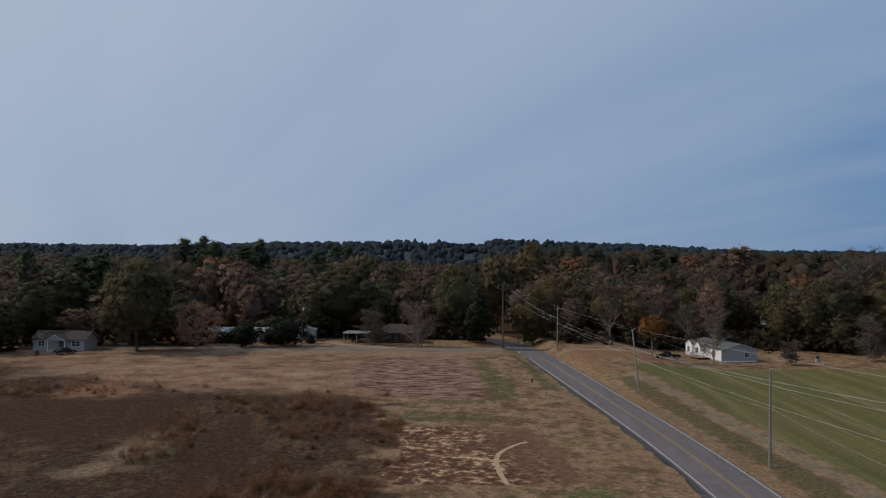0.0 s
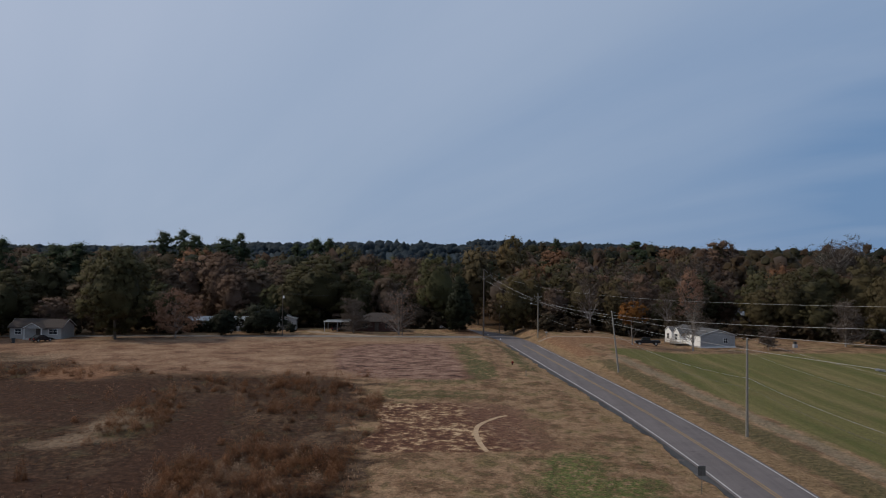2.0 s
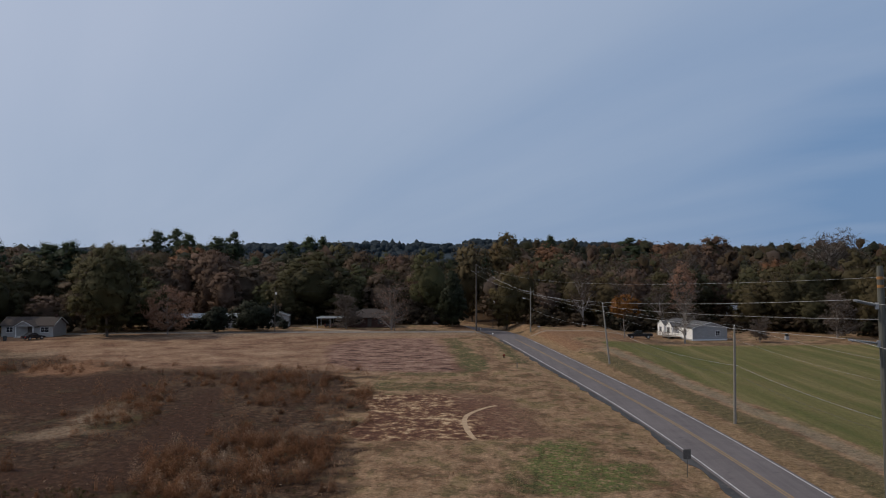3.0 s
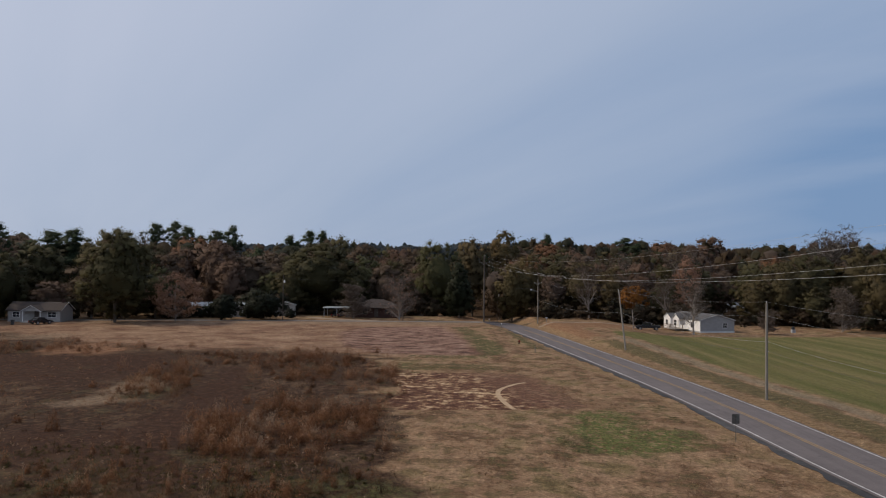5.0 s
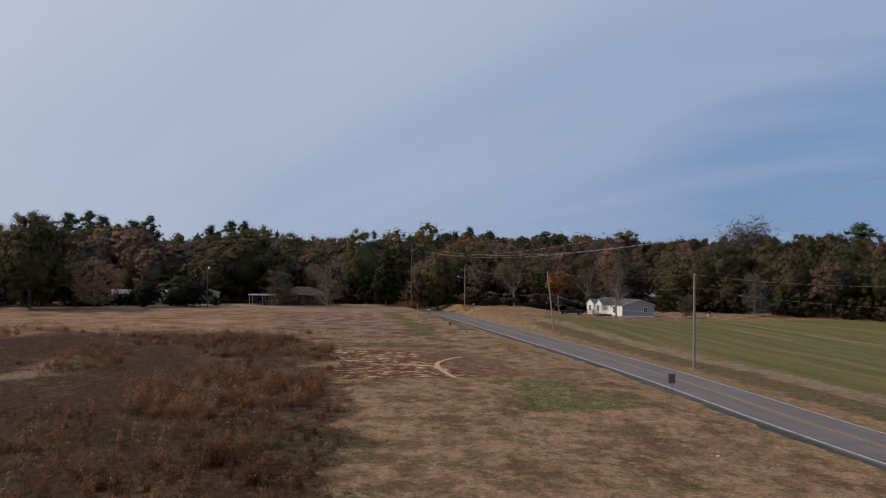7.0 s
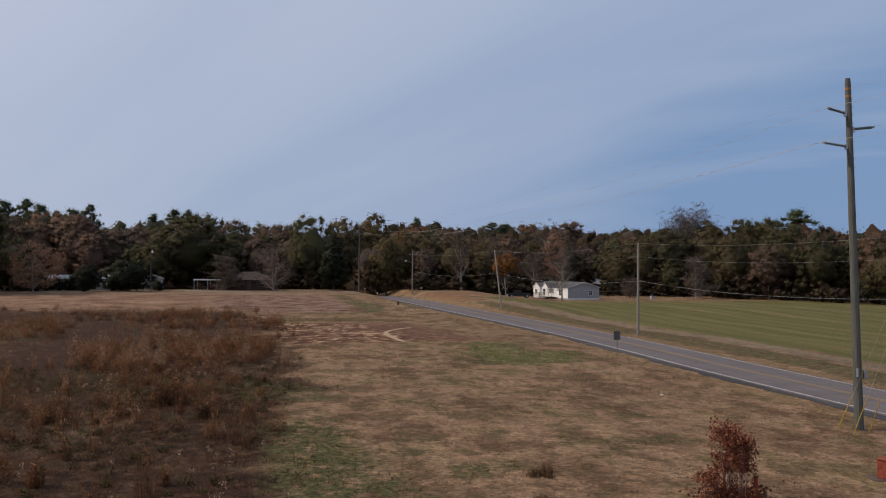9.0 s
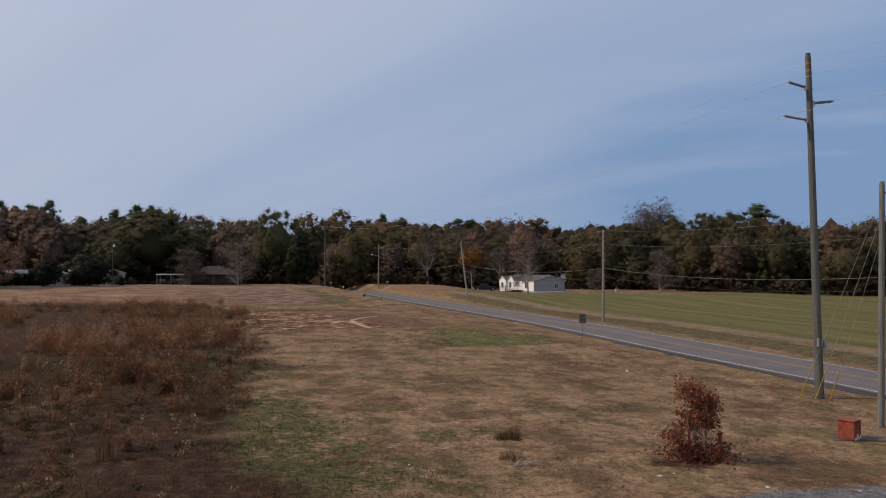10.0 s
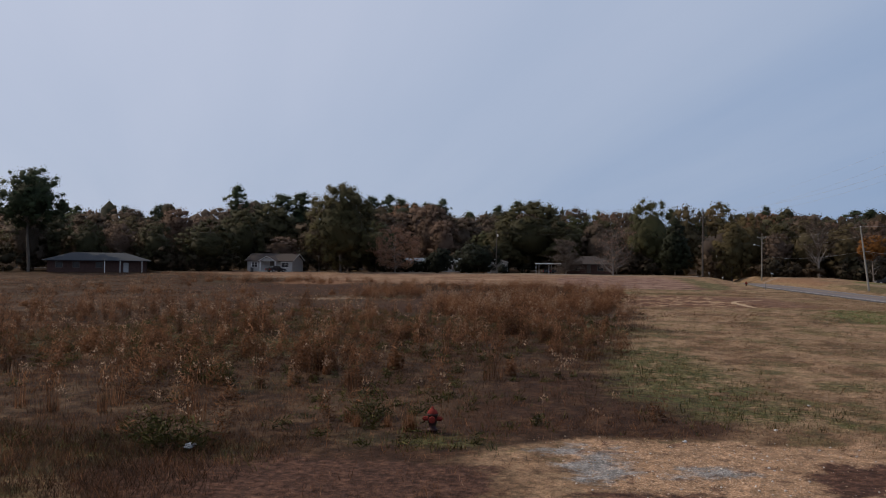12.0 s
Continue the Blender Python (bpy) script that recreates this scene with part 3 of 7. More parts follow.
def ground_material():
    m, n, l, b = shader("ground", 0.95, 0, 0.1)
    geo = n.new("ShaderNodeNewGeometry")
    pos = geo.outputs["Position"]

    def stretched(sx, sy, turn=0):
        mp = n.new("ShaderNodeMapping")
        mp.inputs["Scale"].default_value = (sx, sy, 1)
        mp.inputs["Rotation"].default_value = (0, 0, radians(turn))
        l.new(pos, mp.inputs["Vector"])
        return mp.outputs["Vector"]

    def level(v, lo, hi, top=1.0):
        r = n.new("ShaderNodeMapRange")
        r.interpolation_type = "SMOOTHSTEP"
        r.inputs["From Min"].default_value, r.inputs["From Max"].default_value = lo, hi
        r.inputs["To Max"].default_value = top
        l.new(v, r.inputs["Value"])
        return r.outputs["Result"]

    n_big = node_noise(n, l, 0.07, 3, pos, 0.5)
    n_mid = node_noise(n, l, 0.22, 5, stretched(1.1, 0.6, 20), 0.6)
    n_patch = node_noise(n, l, 0.55, 6, stretched(1.0, 0.75, 12), 0.68)
    n_fine = node_noise(n, l, 1.5, 7, stretched(1.0, 0.85, 15), 0.72)
    n_clod = node_noise(n, l, 1.9, 6, stretched(1.0, 0.9, -10), 0.75)
    n_tuft = node_noise(n, l, 5.0, 5, pos, 0.65)
    n_grain = node_noise(n, l, 16, 3, pos, 0.65)
    n_row = node_noise(n, l, 0.30, 8, stretched(0.6, 0.7, -8), 0.70)
    n_furrow = node_noise(n, l, 0.9, 8, stretched(0.40, 0.8, -5), 0.72)
    n_wisp = node_noise(n, l, 1.1, 8, stretched(0.7, 0.6, 14), 0.74)
    n_stripe = node_noise(n, l, 1.0, 3, stretched(0.35, 0.012, 3))

    def at(name):
        v = n.new("ShaderNodeAttribute")
        v.attribute_name = name
        return v.outputs["Fac"]

    def mask(name, lo=0.35, hi=0.65, amp=0.8, by=None):
        """A plot's extent, frayed by noise; nothing where it is quite absent."""
        k = at(name)
        v = node_math(n, l, "MULTIPLY_ADD", node_math(n, l, "SUBTRACT", by or n_patch, 0.5), amp, k)
        v = node_math(n, l, "MULTIPLY", v, node_math(n, l, "MULTIPLY", k, 6.0, clamp=True))
        return level(v, lo, hi)

    def over(base, fac, colour):
        return node_mix(n, l, fac, base, colour)

    def two(by, lo, a, hi, c):
        return node_ramp(n, l, by, [(lo, a), (hi, c)])

    # mown dead grass: tan, with browner, paler and olive patches that run into one another
    lawn = node_ramp(n, l, n_mid, [(0.39, (0.136, 0.079, 0.044)), (0.47, (0.230, 0.139, 0.080)), (0.54, (0.295, 0.187, 0.111)), (0.62, (0.198, 0.141, 0.069))])
    lawn = over(lawn, level(n_patch, 0.51, 0.59, 0.7), (0.114, 0.087, 0.040))
    lawn = over(lawn, level(n_patch, 0.48, 0.40, 0.5), (0.330, 0.224, 0.132))
    lawn = over(lawn, level(n_fine, 0.53, 0.64, 0.45), (0.092, 0.056, 0.030))
    lawn = over(lawn, level(n_big, 0.54, 0.68, 0.4), (0.180, 0.102, 0.060))
    col = lawn
    # the open field behind the weeds, drawn out in pale and brown bands
    field = node_ramp(n, l, n_row, [(0.33, (0.105, 0.054, 0.034)), (0.44, (0.190, 0.108, 0.066)), (0.55, (0.262, 0.164, 0.102)), (0.68, (0.335, 0.225, 0.145))])
    col = over(col, mask("field", 0.25, 0.75, 0.5), field)
    till = node_ramp(n, l, n_furrow, [(0.40, (0.062, 0.032, 0.023)), (0.47, (0.175, 0.098, 0.070)), (0.56, (0.265, 0.165, 0.122)), (0.66, (0.350, 0.235, 0.175))])
    col = over(col, mask("till", 0.3, 0.7, 0.4), till)
    # weedy ground: dull red-brown litter with tan and grey-green growth
    weed = node_ramp(n, l, n_fine, [(0.36, (0.023, 0.0115, 0.0066)), (0.47, (0.043, 0.022, 0.0123)), (0.57, (0.077, 0.042, 0.022)), (0.68, (0.138, 0.082, 0.045))])
    weed = over(weed, level(n_mid, 0.49, 0.62, 0.55), two(n_fine, 0.34, (0.075, 0.046, 0.028), 0.66, (0.205, 0.136, 0.082)))
    weed = over(weed, level(n_mid, 0.45, 0.34, 0.5), two(n_fine, 0.34, (0.040, 0.036, 0.018), 0.66, (0.108, 0.092, 0.046)))
    col = over(col, mask("weed", 0.25, 0.75, 1.5, n_mid), weed)
    col = over(col, mask("rust", 0.3, 0.8, 1.0), two(n_fine, 0.34, (0.140, 0.070, 0.038), 0.68, (0.300, 0.165, 0.092)))
    col = over(col, node_math(n, l, "MULTIPLY", mask("pale", 0.35, 0.95, 1.6, n_row), 0.7), two(n_fine, 0.34, (0.170, 0.118, 0.076), 0.68, (0.330, 0.240, 0.160)))
    n_break = node_math(n, l, "ADD", node_math(n, l, "MULTIPLY", n_mid, 0.5), node_math(n, l, "MULTIPLY", n_fine, 0.5))
    col = over(col, node_math(n, l, "MULTIPLY", mask("bare", 0.30, 0.85, 2.2, n_break), 0.94), node_ramp(n, l, n_fine, [(0.36, (0.028, 0.0125, 0.0068)), (0.5, (0.050, 0.0232, 0.0124)), (0.64, (0.090, 0.047, 0.0255))]))
    col = over(col, mask("clay", 0.3, 0.7, 0.8), two(n_fine, 0.34, (0.150, 0.076, 0.040), 0.68, (0.300, 0.178, 0.100)))
    # cleared plot: bare red-brown soil under wisps of pale straw
    straw = node_math(n, l, "ADD", node_math(n, l, "MULTIPLY", n_wisp, 0.75), node_math(n, l, "MULTIPLY", n_mid, 0.25))
    soil = node_ramp(n, l, straw, [(0.43, (0.080, 0.036, 0.022)), (0.50, (0.140, 0.068, 0.040)), (0.535, (0.270, 0.165, 0.095)), (0.572, (0.470, 0.330, 0.196)), (0.66, (0.590, 0.440, 0.280))])
    col = over(col, mask("soil", 0.4, 0.6, 0.4), soil)
    red = two(n_fine, 0.34, (0.090, 0.044, 0.029), 0.68, (0.205, 0.112, 0.070))
    col = over(col, node_math(n, l, "MULTIPLY", mask("red", 0.3, 0.75, 0.9, n_wisp), 0.72), red)
    # right of the road: verge, swale, a pale strip, and the green pasture mown in long swaths
    pasture = node_ramp(n, l, n_stripe, [(0.36, (0.102, 0.104, 0.032)), (0.5, (0.132, 0.120, 0.043)), (0.66, (0.186, 0.152, 0.066))])
    pasture = over(pasture, level(n_mid, 0.5, 0.66, 0.35), (0.158, 0.118, 0.056))
    col = over(col, mask("pasture", 0.25, 0.75, 0.6), pasture)
    col = over(col, mask("swale", 0.3, 0.9, 0.7), two(n_fine, 0.34, (0.070, 0.062, 0.026), 0.68, (0.170, 0.126, 0.066)))
    col = over(col, node_math(n, l, "MULTIPLY", mask("strip", 0.4, 1.0, 1.2, n_fine), 0.7), two(n_fine, 0.34, (0.150, 0.122, 0.080), 0.68, (0.275, 0.226, 0.155)))
    col = over(col, node_math(n, l, "MULTIPLY", mask("verge", 0.35, 0.85, 0.8, n_fine), 0.85), two(n_fine, 0.34, (0.150, 0.094, 0.048), 0.68, (0.345, 0.232, 0.128)))
    lush = mask("lush", 0.30, 0.85, 1.3)
    lush = node_math(n, l, "MULTIPLY", lush, level(n_fine, 0.38, 0.53, 0.94))
    blade = over(two(n_tuft, 0.34, (0.042, 0.048, 0.015), 0.68, (0.112, 0.108, 0.041)), node_math(n, l, "MULTIPLY", level(n_mid, 0.36, 0.48), at("fresh")), two(n_tuft, 0.34, (0.056, 0.078, 0.018), 0.68, (0.145, 0.165, 0.050)))
    col = over(col, lush, blade)
    col = over(col, mask("woods", 0.4, 0.6, 0.4), two(n_fine, 0.34, (0.036, 0.023, 0.012), 0.66, (0.090, 0.052, 0.027)))
    # far ground gets the ridge's blue, haze painted into its colour
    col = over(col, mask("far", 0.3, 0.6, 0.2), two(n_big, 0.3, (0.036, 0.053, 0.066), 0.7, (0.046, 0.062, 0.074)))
    # gravel pull-off
    n_stone = node_noise(n, l, 40, 3, pos, 0.75)
    stones = node_ramp(n, l, n_stone, [(0.30, (0.145, 0.078, 0.044)), (0.48, (0.320, 0.190, 0.108)), (0.60, (0.450, 0.292, 0.178)), (0.74, (0.70, 0.58, 0.47))])
    grey = node_ramp(n, l, n_stone, [(0.30, (0.120, 0.108, 0.098)), (0.5, (0.235, 0.216, 0.198)), (0.72, (0.52, 0.490, 0.460))])
    stones = over(stones, mask("grey", 0.22, 0.62, 2.0, n_fine), grey)
    stones = over(stones, level(node_noise(n, l, 1.6, 6, pos, 0.66), 0.56, 0.64, 0.75), (0.110, 0.058, 0.038))
    col = over(col, mask("gravel", 0.38, 0.60, 2.4, n_break), stones)
    old = node_ramp(n, l, n_stone, [(0.3, (0.085, 0.083, 0.084)), (0.5, (0.150, 0.146, 0.147)), (0.70, (0.36, 0.35, 0.34))])
    old = over(old, level(n_patch, 0.55, 0.66, 0.8), (0.13, 0.082, 0.05))
    col = over(col, mask("pave", 0.42, 0.58, 0.9, n_fine), old)
    col = over(col, mask("mat", 0.32, 0.62, 2.6, n_break), two(n_tuft, 0.3, (0.045, 0.021, 0.014), 0.7, (0.125, 0.064, 0.042)))
    # tufts and blades
    col = node_mix(n, l, node_math(n, l, "MULTIPLY_ADD", at("pasture"), -0.4, 0.64), col, two(n_clod, 0.36, (0.52, 0.52, 0.52), 0.64, (1.48, 1.48, 1.48)), "MULTIPLY")
    col = node_mix(n, l, 0.6, col, two(n_tuft, 0.33, (0.42, 0.42, 0.42), 0.67, (1.5, 1.5, 1.5)), "MULTIPLY")
    col = node_mix(n, l, 0.7, col, two(n_grain, 0.30, (0.46, 0.46, 0.46), 0.70, (1.22, 1.22, 1.22)), "MULTIPLY")
    l.new(col, b.inputs["Base Color"])
    h = node_math(n, l, "ADD", node_math(n, l, "MULTIPLY", n_tuft, 1.5), n_grain)
    h = node_math(n, l, "ADD", h, node_math(n, l, "MULTIPLY", n_fine, 2.0))
    node_bump(n, l, h, b, 0.7, 0.09)
    return m


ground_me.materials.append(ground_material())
ground = tagged(new("ground", ground_me), "dry autumn field with dead tan grass, weeds and green pasture", "ground", kind="structure")

# ---- roads ----


def ribbon(name, ys, left, right, up, material, parent=None, thick=0.05):
    """A strip along the road between two offsets from its centre line, each a number or one a station."""
    ys = np.asarray(ys, dtype=float)
    rx, rz = road_at(ys)
    dx = np.gradient(rx, ys)
    nx, ny = 1 / np.hypot(1, dx), -dx / np.hypot(1, dx)
    left, right = np.broadcast_to(left, ys.shape), np.broadcast_to(right, ys.shape)
    cols = []
    for off, z in ((left, -thick), (left, 0), ((left + right) / 2, 0), (right, 0), (right, -thick)):
        crown = 0.05 * (1 - np.minimum(1, np.abs(off) / 3.4) ** 2)
        cols.append(np.stack([rx + nx * off, ys + ny * off, rz + up + z + crown], -1))
    v = np.stack(cols, 1).reshape(-1, 3)
    k = len(cols)
    f = [(i * k + j, i * k + j + 1, (i + 1) * k + j + 1, (i + 1) * k + j) for i in range(len(ys) - 1) for j in range(k - 1)]
    return raw(name, v, [q[::-1] for q in f], material, parent)


def asphalt(name, dark, light, patch):
    m, n, l, b = shader(name, 0.88, 0, 0.25)
    geo = n.new("ShaderNodeNewGeometry")
    pos = geo.outputs["Position"]
    a = node_noise(n, l, 0.5, 4, pos)
    g = node_noise(n, l, 30, 3, pos, 0.7)
    mp = n.new("ShaderNodeMapping")
    mp.inputs["Scale"].default_value = (1.2, 0.05, 1)
    l.new(pos, mp.inputs["Vector"])
    worn = node_noise(n, l, 1.0, 3, mp.outputs["Vector"])
    col = node_ramp(n, l, node_math(n, l, "ADD", node_math(n, l, "MULTIPLY", a, 0.4), node_math(n, l, "MULTIPLY", worn, 0.6)), [(0.35, dark), (0.65, light)])
    col = node_mix(n, l, node_ramp(n, l, node_noise(n, l, 0.9, 5, pos), [(0.6, (0, 0, 0)), (0.72, (0.6, 0.6, 0.6))]), col, patch)
    col = node_mix(n, l, 0.6, col, node_ramp(n, l, g, [(0.3, (0.7, 0.7, 0.7)), (0.7, (1.25, 1.25, 1.25))]), "MULTIPLY")
    l.new(col, b.inputs["Base Color"])
    node_bump(n, l, g, b, 0.4, 0.01)
    return m


M_ASPHALT = asphalt("grey_asphalt", (0.096, 0.083, 0.082), (0.140, 0.121, 0.119), (0.066, 0.060, 0.060))
M_SHOULDER = asphalt("dark_new_asphalt", (0.028, 0.027, 0.028), (0.06, 0.058, 0.058), (0.14, 0.12, 0.10))
M_LANE = asphalt("brownish_lane", (0.12, 0.10, 0.085), (0.19, 0.165, 0.14), (0.22, 0.18, 0.14))
M_LINEWHITE = plain("worn_white_road_paint", (0.24, 0.235, 0.23), (0.52, 0.515, 0.50), 1.5, 0.8, 0, 0.1)
M_LINEYELLOW = plain("worn_yellow_road_paint", (0.21, 0.135, 0.06), (0.30, 0.20, 0.085), 1.5, 0.8, 0, 0.1)

st_y = np.concatenate([np.arange(-200, 20, 5), np.arange(20, 200, 1.5), np.arange(200, 440, 4)])
road = tagged(ribbon("road", st_y, -3.3, 3.3, 0.0, M_ASPHALT, None, 0.12), "grey two-lane asphalt country road", "road", kind="structure")
sh_y = np.arange(-60, 186, 0.8)
ragged = -3.3 - 0.62 - 0.34 * mott(sh_y, sh_y * 0, 2.6, 3) - 0.22 * mott(sh_y, sh_y * 0 + 9, 11, 4)
ribbon("shoulder", sh_y, ragged, -3.3, -0.035, M_SHOULDER, road, 0.1)["label"] = "ragged dark asphalt shoulder"
line_y = st_y[(st_y < 186)]
for name, a, b_, m_ in (("edge_line", -3.05, -2.92, M_LINEWHITE), ("edge_line", 2.92, 3.05, M_LINEWHITE), ("center_line", -0.20, -0.08, M_LINEYELLOW), ("center_line", 0.08, 0.20, M_LINEYELLOW)):
    ribbon(name, line_y, a, b_, 0.006, m_, road, 0.004)


def lane(name, pts, width, material, label, up=0.03):
    """A narrow way laid on the ground along a line of points."""
    p = np.array(pts, dtype=float)
    s = np.concatenate([[0], np.cumsum(np.hypot(*np.diff(p, axis=0).T))])
    t = np.arange(0, s[-1], 1.5)
    x, y = soften(np.interp(t, s, p[:, 0]), 3), soften(np.interp(t, s, p[:, 1]), 3)
    dx, dy = np.gradient(x), np.gradient(y)
    k = np.hypot(dx, dy)
    nx, ny = dy / k, -dx / k
    vs = []
    for off in np.linspace(-width / 2, width / 2, 5):
        w = off + 0.15 * wobble(t, t * 0 + off, 1.5)
        vs.append(np.stack([x + nx * w, y + ny * w, land(x + nx * w, y + ny * w) + up], -1))
    lo = [v - [0, 0, 0.15] for v in (vs[0], vs[-1])]
    vs = [lo[0], *vs, lo[1]]
    v = np.stack(vs, 1).reshape(-1, 3)
    f = [(i * 7 + j, (i + 1) * 7 + j, (i + 1) * 7 + j + 1, i * 7 + j + 1) for i in range(len(t) - 1) for j in range(6)]
    return tagged(raw(name, v, [q[::-1] for q in f], material), label, "road", kind="structure")


lane("side_road", [(-175, 160), (-120, 180.5), (-60, 187.5), (-5, 190), (13.5, 192)], 4.6, M_LANE, "narrow worn side lane along the field", 0.03)
lane("driveway_east", [(20.5, 193.5), (30, 194.6), (46, 193.5)], 1.7, M_TRACK, "pale driveway leading to the mobile home", 0.04)
lane("driveway_west", [(-14, 191.5), (-22, 193), (-30, 199), (-33, 206)], 3.0, M_TRACK, "pale curving driveway of the brick house", 0.04)
lane("wheel_rut", [(11.0, 98.9), (9.5, 97.8), (7.5, 95.1), (6.5, 92.3), (6.1, 87.9), (6.5, 83.0), (7.2, 78.0), (7.6, 76.2)], 0.5, plain("pale_trodden_straw", (0.24, 0.16, 0.09), (0.44, 0.32, 0.20), 1.5, 0.95, 0, 0.5), "pale curved wheel rut in the cleared patch", 0.012)
# ---- poles and wires ----


def pole(name, x, y, height, material, label, r0=0.16, r1=0.10, lean=(0, 0), sink=0.0):
    """A tapered wooden pole on the ground; returns the thing. Its parts are placed from its foot."""
    t = thing(name, x, y, on(x, y) - sink, 0, label, "utility pole", "utility poles by the road")
    bm = bmesh.new()
    n, rings = 12, []
    for a in (-0.04, 0.0, 0.25, 0.5, 0.75, 0.985, 1.0):
        rad = (r0 + (r1 - r0) * a) * (0.82 if a == 1.0 else 1.0)
        rings.append([bm.verts.new((lean[0] * a + rad * math.cos(2 * math.pi * k / n), lean[1] * a + rad * math.sin(2 * math.pi * k / n), height * a)) for k in range(n)])
    for a, b in zip(rings[:-1], rings[1:]):
        for k in range(n):
            bm.faces.new((a[k], a[(k + 1) % n], b[(k + 1) % n], b[k]))
    bm.faces.new(rings[0][::-1])
    bm.faces.new(rings[-1])
    part("shaft", bm, material, t)
    return t


def crossarm(t, z, length, turn, lean=(0, 0), material=M_POLE, pins=3):
    d = Vector((math.cos(radians(turn)), math.sin(radians(turn)), 0))
    c = Vector((lean[0], lean[1], z)) + Vector((-d.y, d.x, 0)) * 0.14
    bm = bmesh.new()
    box(bm, -length / 2, length / 2, -0.05, 0.05, -0.06, 0.06, Matrix.Translation(c) @ Matrix.Rotation(radians(turn), 4, "Z"))
    bevel(bm, 0.01, 1)
    arm = part("crossarm", bm, material, t)
    for i in range(pins):
        p = c + d * (length * (i / (pins - 1) - 0.5) * 0.92)
        bm = bmesh.new()
        tube(bm, p + Vector((0, 0, 0.05)), p + Vector((0, 0, 0.14)), 0.015, None, 6)
        tube(bm, p + Vector((0, 0, 0.13)), p + Vector((0, 0, 0.19)), 0.055, 0.04, 8)
        tube(bm, p + Vector((0, 0, 0.19)), p + Vector((0, 0, 0.25)), 0.04, 0.025, 8)
        part("insulator", bm, M_PORCELAIN, arm)
    bm = bmesh.new()
    for s in (-1, 1):
        tube(bm, c + d * s * length * 0.3, Vector((lean[0], lean[1], z - 0.55)) + Vector((-d.y, d.x, 0)) * 0.12, 0.015, None, 6)
    part("brace", bm, M_GALV, t)
    return arm


def wire(points, sag, r, material, label="bare aluminium power line between the poles", name="power_line"):
    """A hanging wire from point to point."""
    v, f = [], []
    n = 22
    for p0, p1 in zip(points[:-1], points[1:]):
        p0, p1 = Vector(p0), Vector(p1)
        d = (p1 - p0).normalized()
        side = d.cross(Vector((0, 0, 1))).normalized()
        top = side.cross(d)
        base = len(v)
        for i in range(n + 1):
            s = i / n
            c = p0.lerp(p1, s) - Vector((0, 0, 4 * sag * s * (1 - s)))
            for a in range(4):
                v.append(tuple(c + side * (r * math.cos(a * math.pi / 2)) + top * (r * math.sin(a * math.pi / 2))))
        for i in range(n):
            for a in range(4):
                b = (a + 1) % 4
                f.append((base + i * 4 + a, base + (i + 1) * 4 + a, base + (i + 1) * 4 + b, base + i * 4 + b))
    return tagged(raw(name, v, f, material), label, "cable", "overhead wires")


P1, P2, P3, P4, TP, SP, P0 = (35.0, 88.2), (30.3, 138.0), (22.3, 200.1), (9.37, 197.5), (24.25, 33.0), (22.05, 25.9), (39.5, 38.0)
LEAN2 = (-0.75, 2.2)
pole_a = pole("utility_pole", *P1, 10.4, M_POLE, "grey weathered wooden utility pole beside the road", 0.165, 0.11)
pole_b = pole("utility_pole", *P2, 9.8, M_POLE, "leaning grey wooden utility pole on the verge", 0.16, 0.11, LEAN2)
pole_c = pole("utility_pole", *P3, 10.5, M_POLE, "grey utility pole with a small crossarm at the junction", 0.15, 0.10)
crossarm(pole_c, 9.6, 1.9, 8)
pole_d = pole("transmission_pole", *P4, 15.6, M_DARKPOLE, "tall dark wooden transmission pole at the junction", 0.2, 0.13)
crossarm(pole_d, 13.9, 2.6, 5, material=M_DARKPOLE)
pole_z = pole("utility_pole", *P0, 10.4, M_POLE, "grey weathered wooden utility pole beside the road", 0.165, 0.11)
for z in (6.2, 5.2):
    bm = bmesh.new()
    tube(bm, (0.1, 0, z), (0.28, 0, z), 0.03, None, 6)
    part("bracket", bm, M_GALV, pole_a)
bm = bmesh.new()
tube(bm, (0, 0, 10.4), (0, 0, 10.55), 0.05, 0.03, 8)
part("insulator", bm, M_PORCELAIN, pole_a)
bm = bmesh.new()
tube(bm, (LEAN2[0], LEAN2[1], 9.8), (LEAN2[0], LEAN2[1], 9.95), 0.05, 0.03, 8)
part("insulator", bm, M_PORCELAIN, pole_b)
# lamp on the junction pole
bm = bmesh.new()
tube(bm, (0, 0, 7.6), (-1.5, -0.2, 8.0), 0.03, None, 6)
lamp_arm = part("lamp_arm", bm, M_GALV, pole_c)
bm = bmesh.new()
ball(bm, (-1.65, -0.22, 7.98), 0.16, 1.5, 1, 0.6)
part("lamp_head", bm, M_PORCELAIN, lamp_arm, "pale street lamp head")

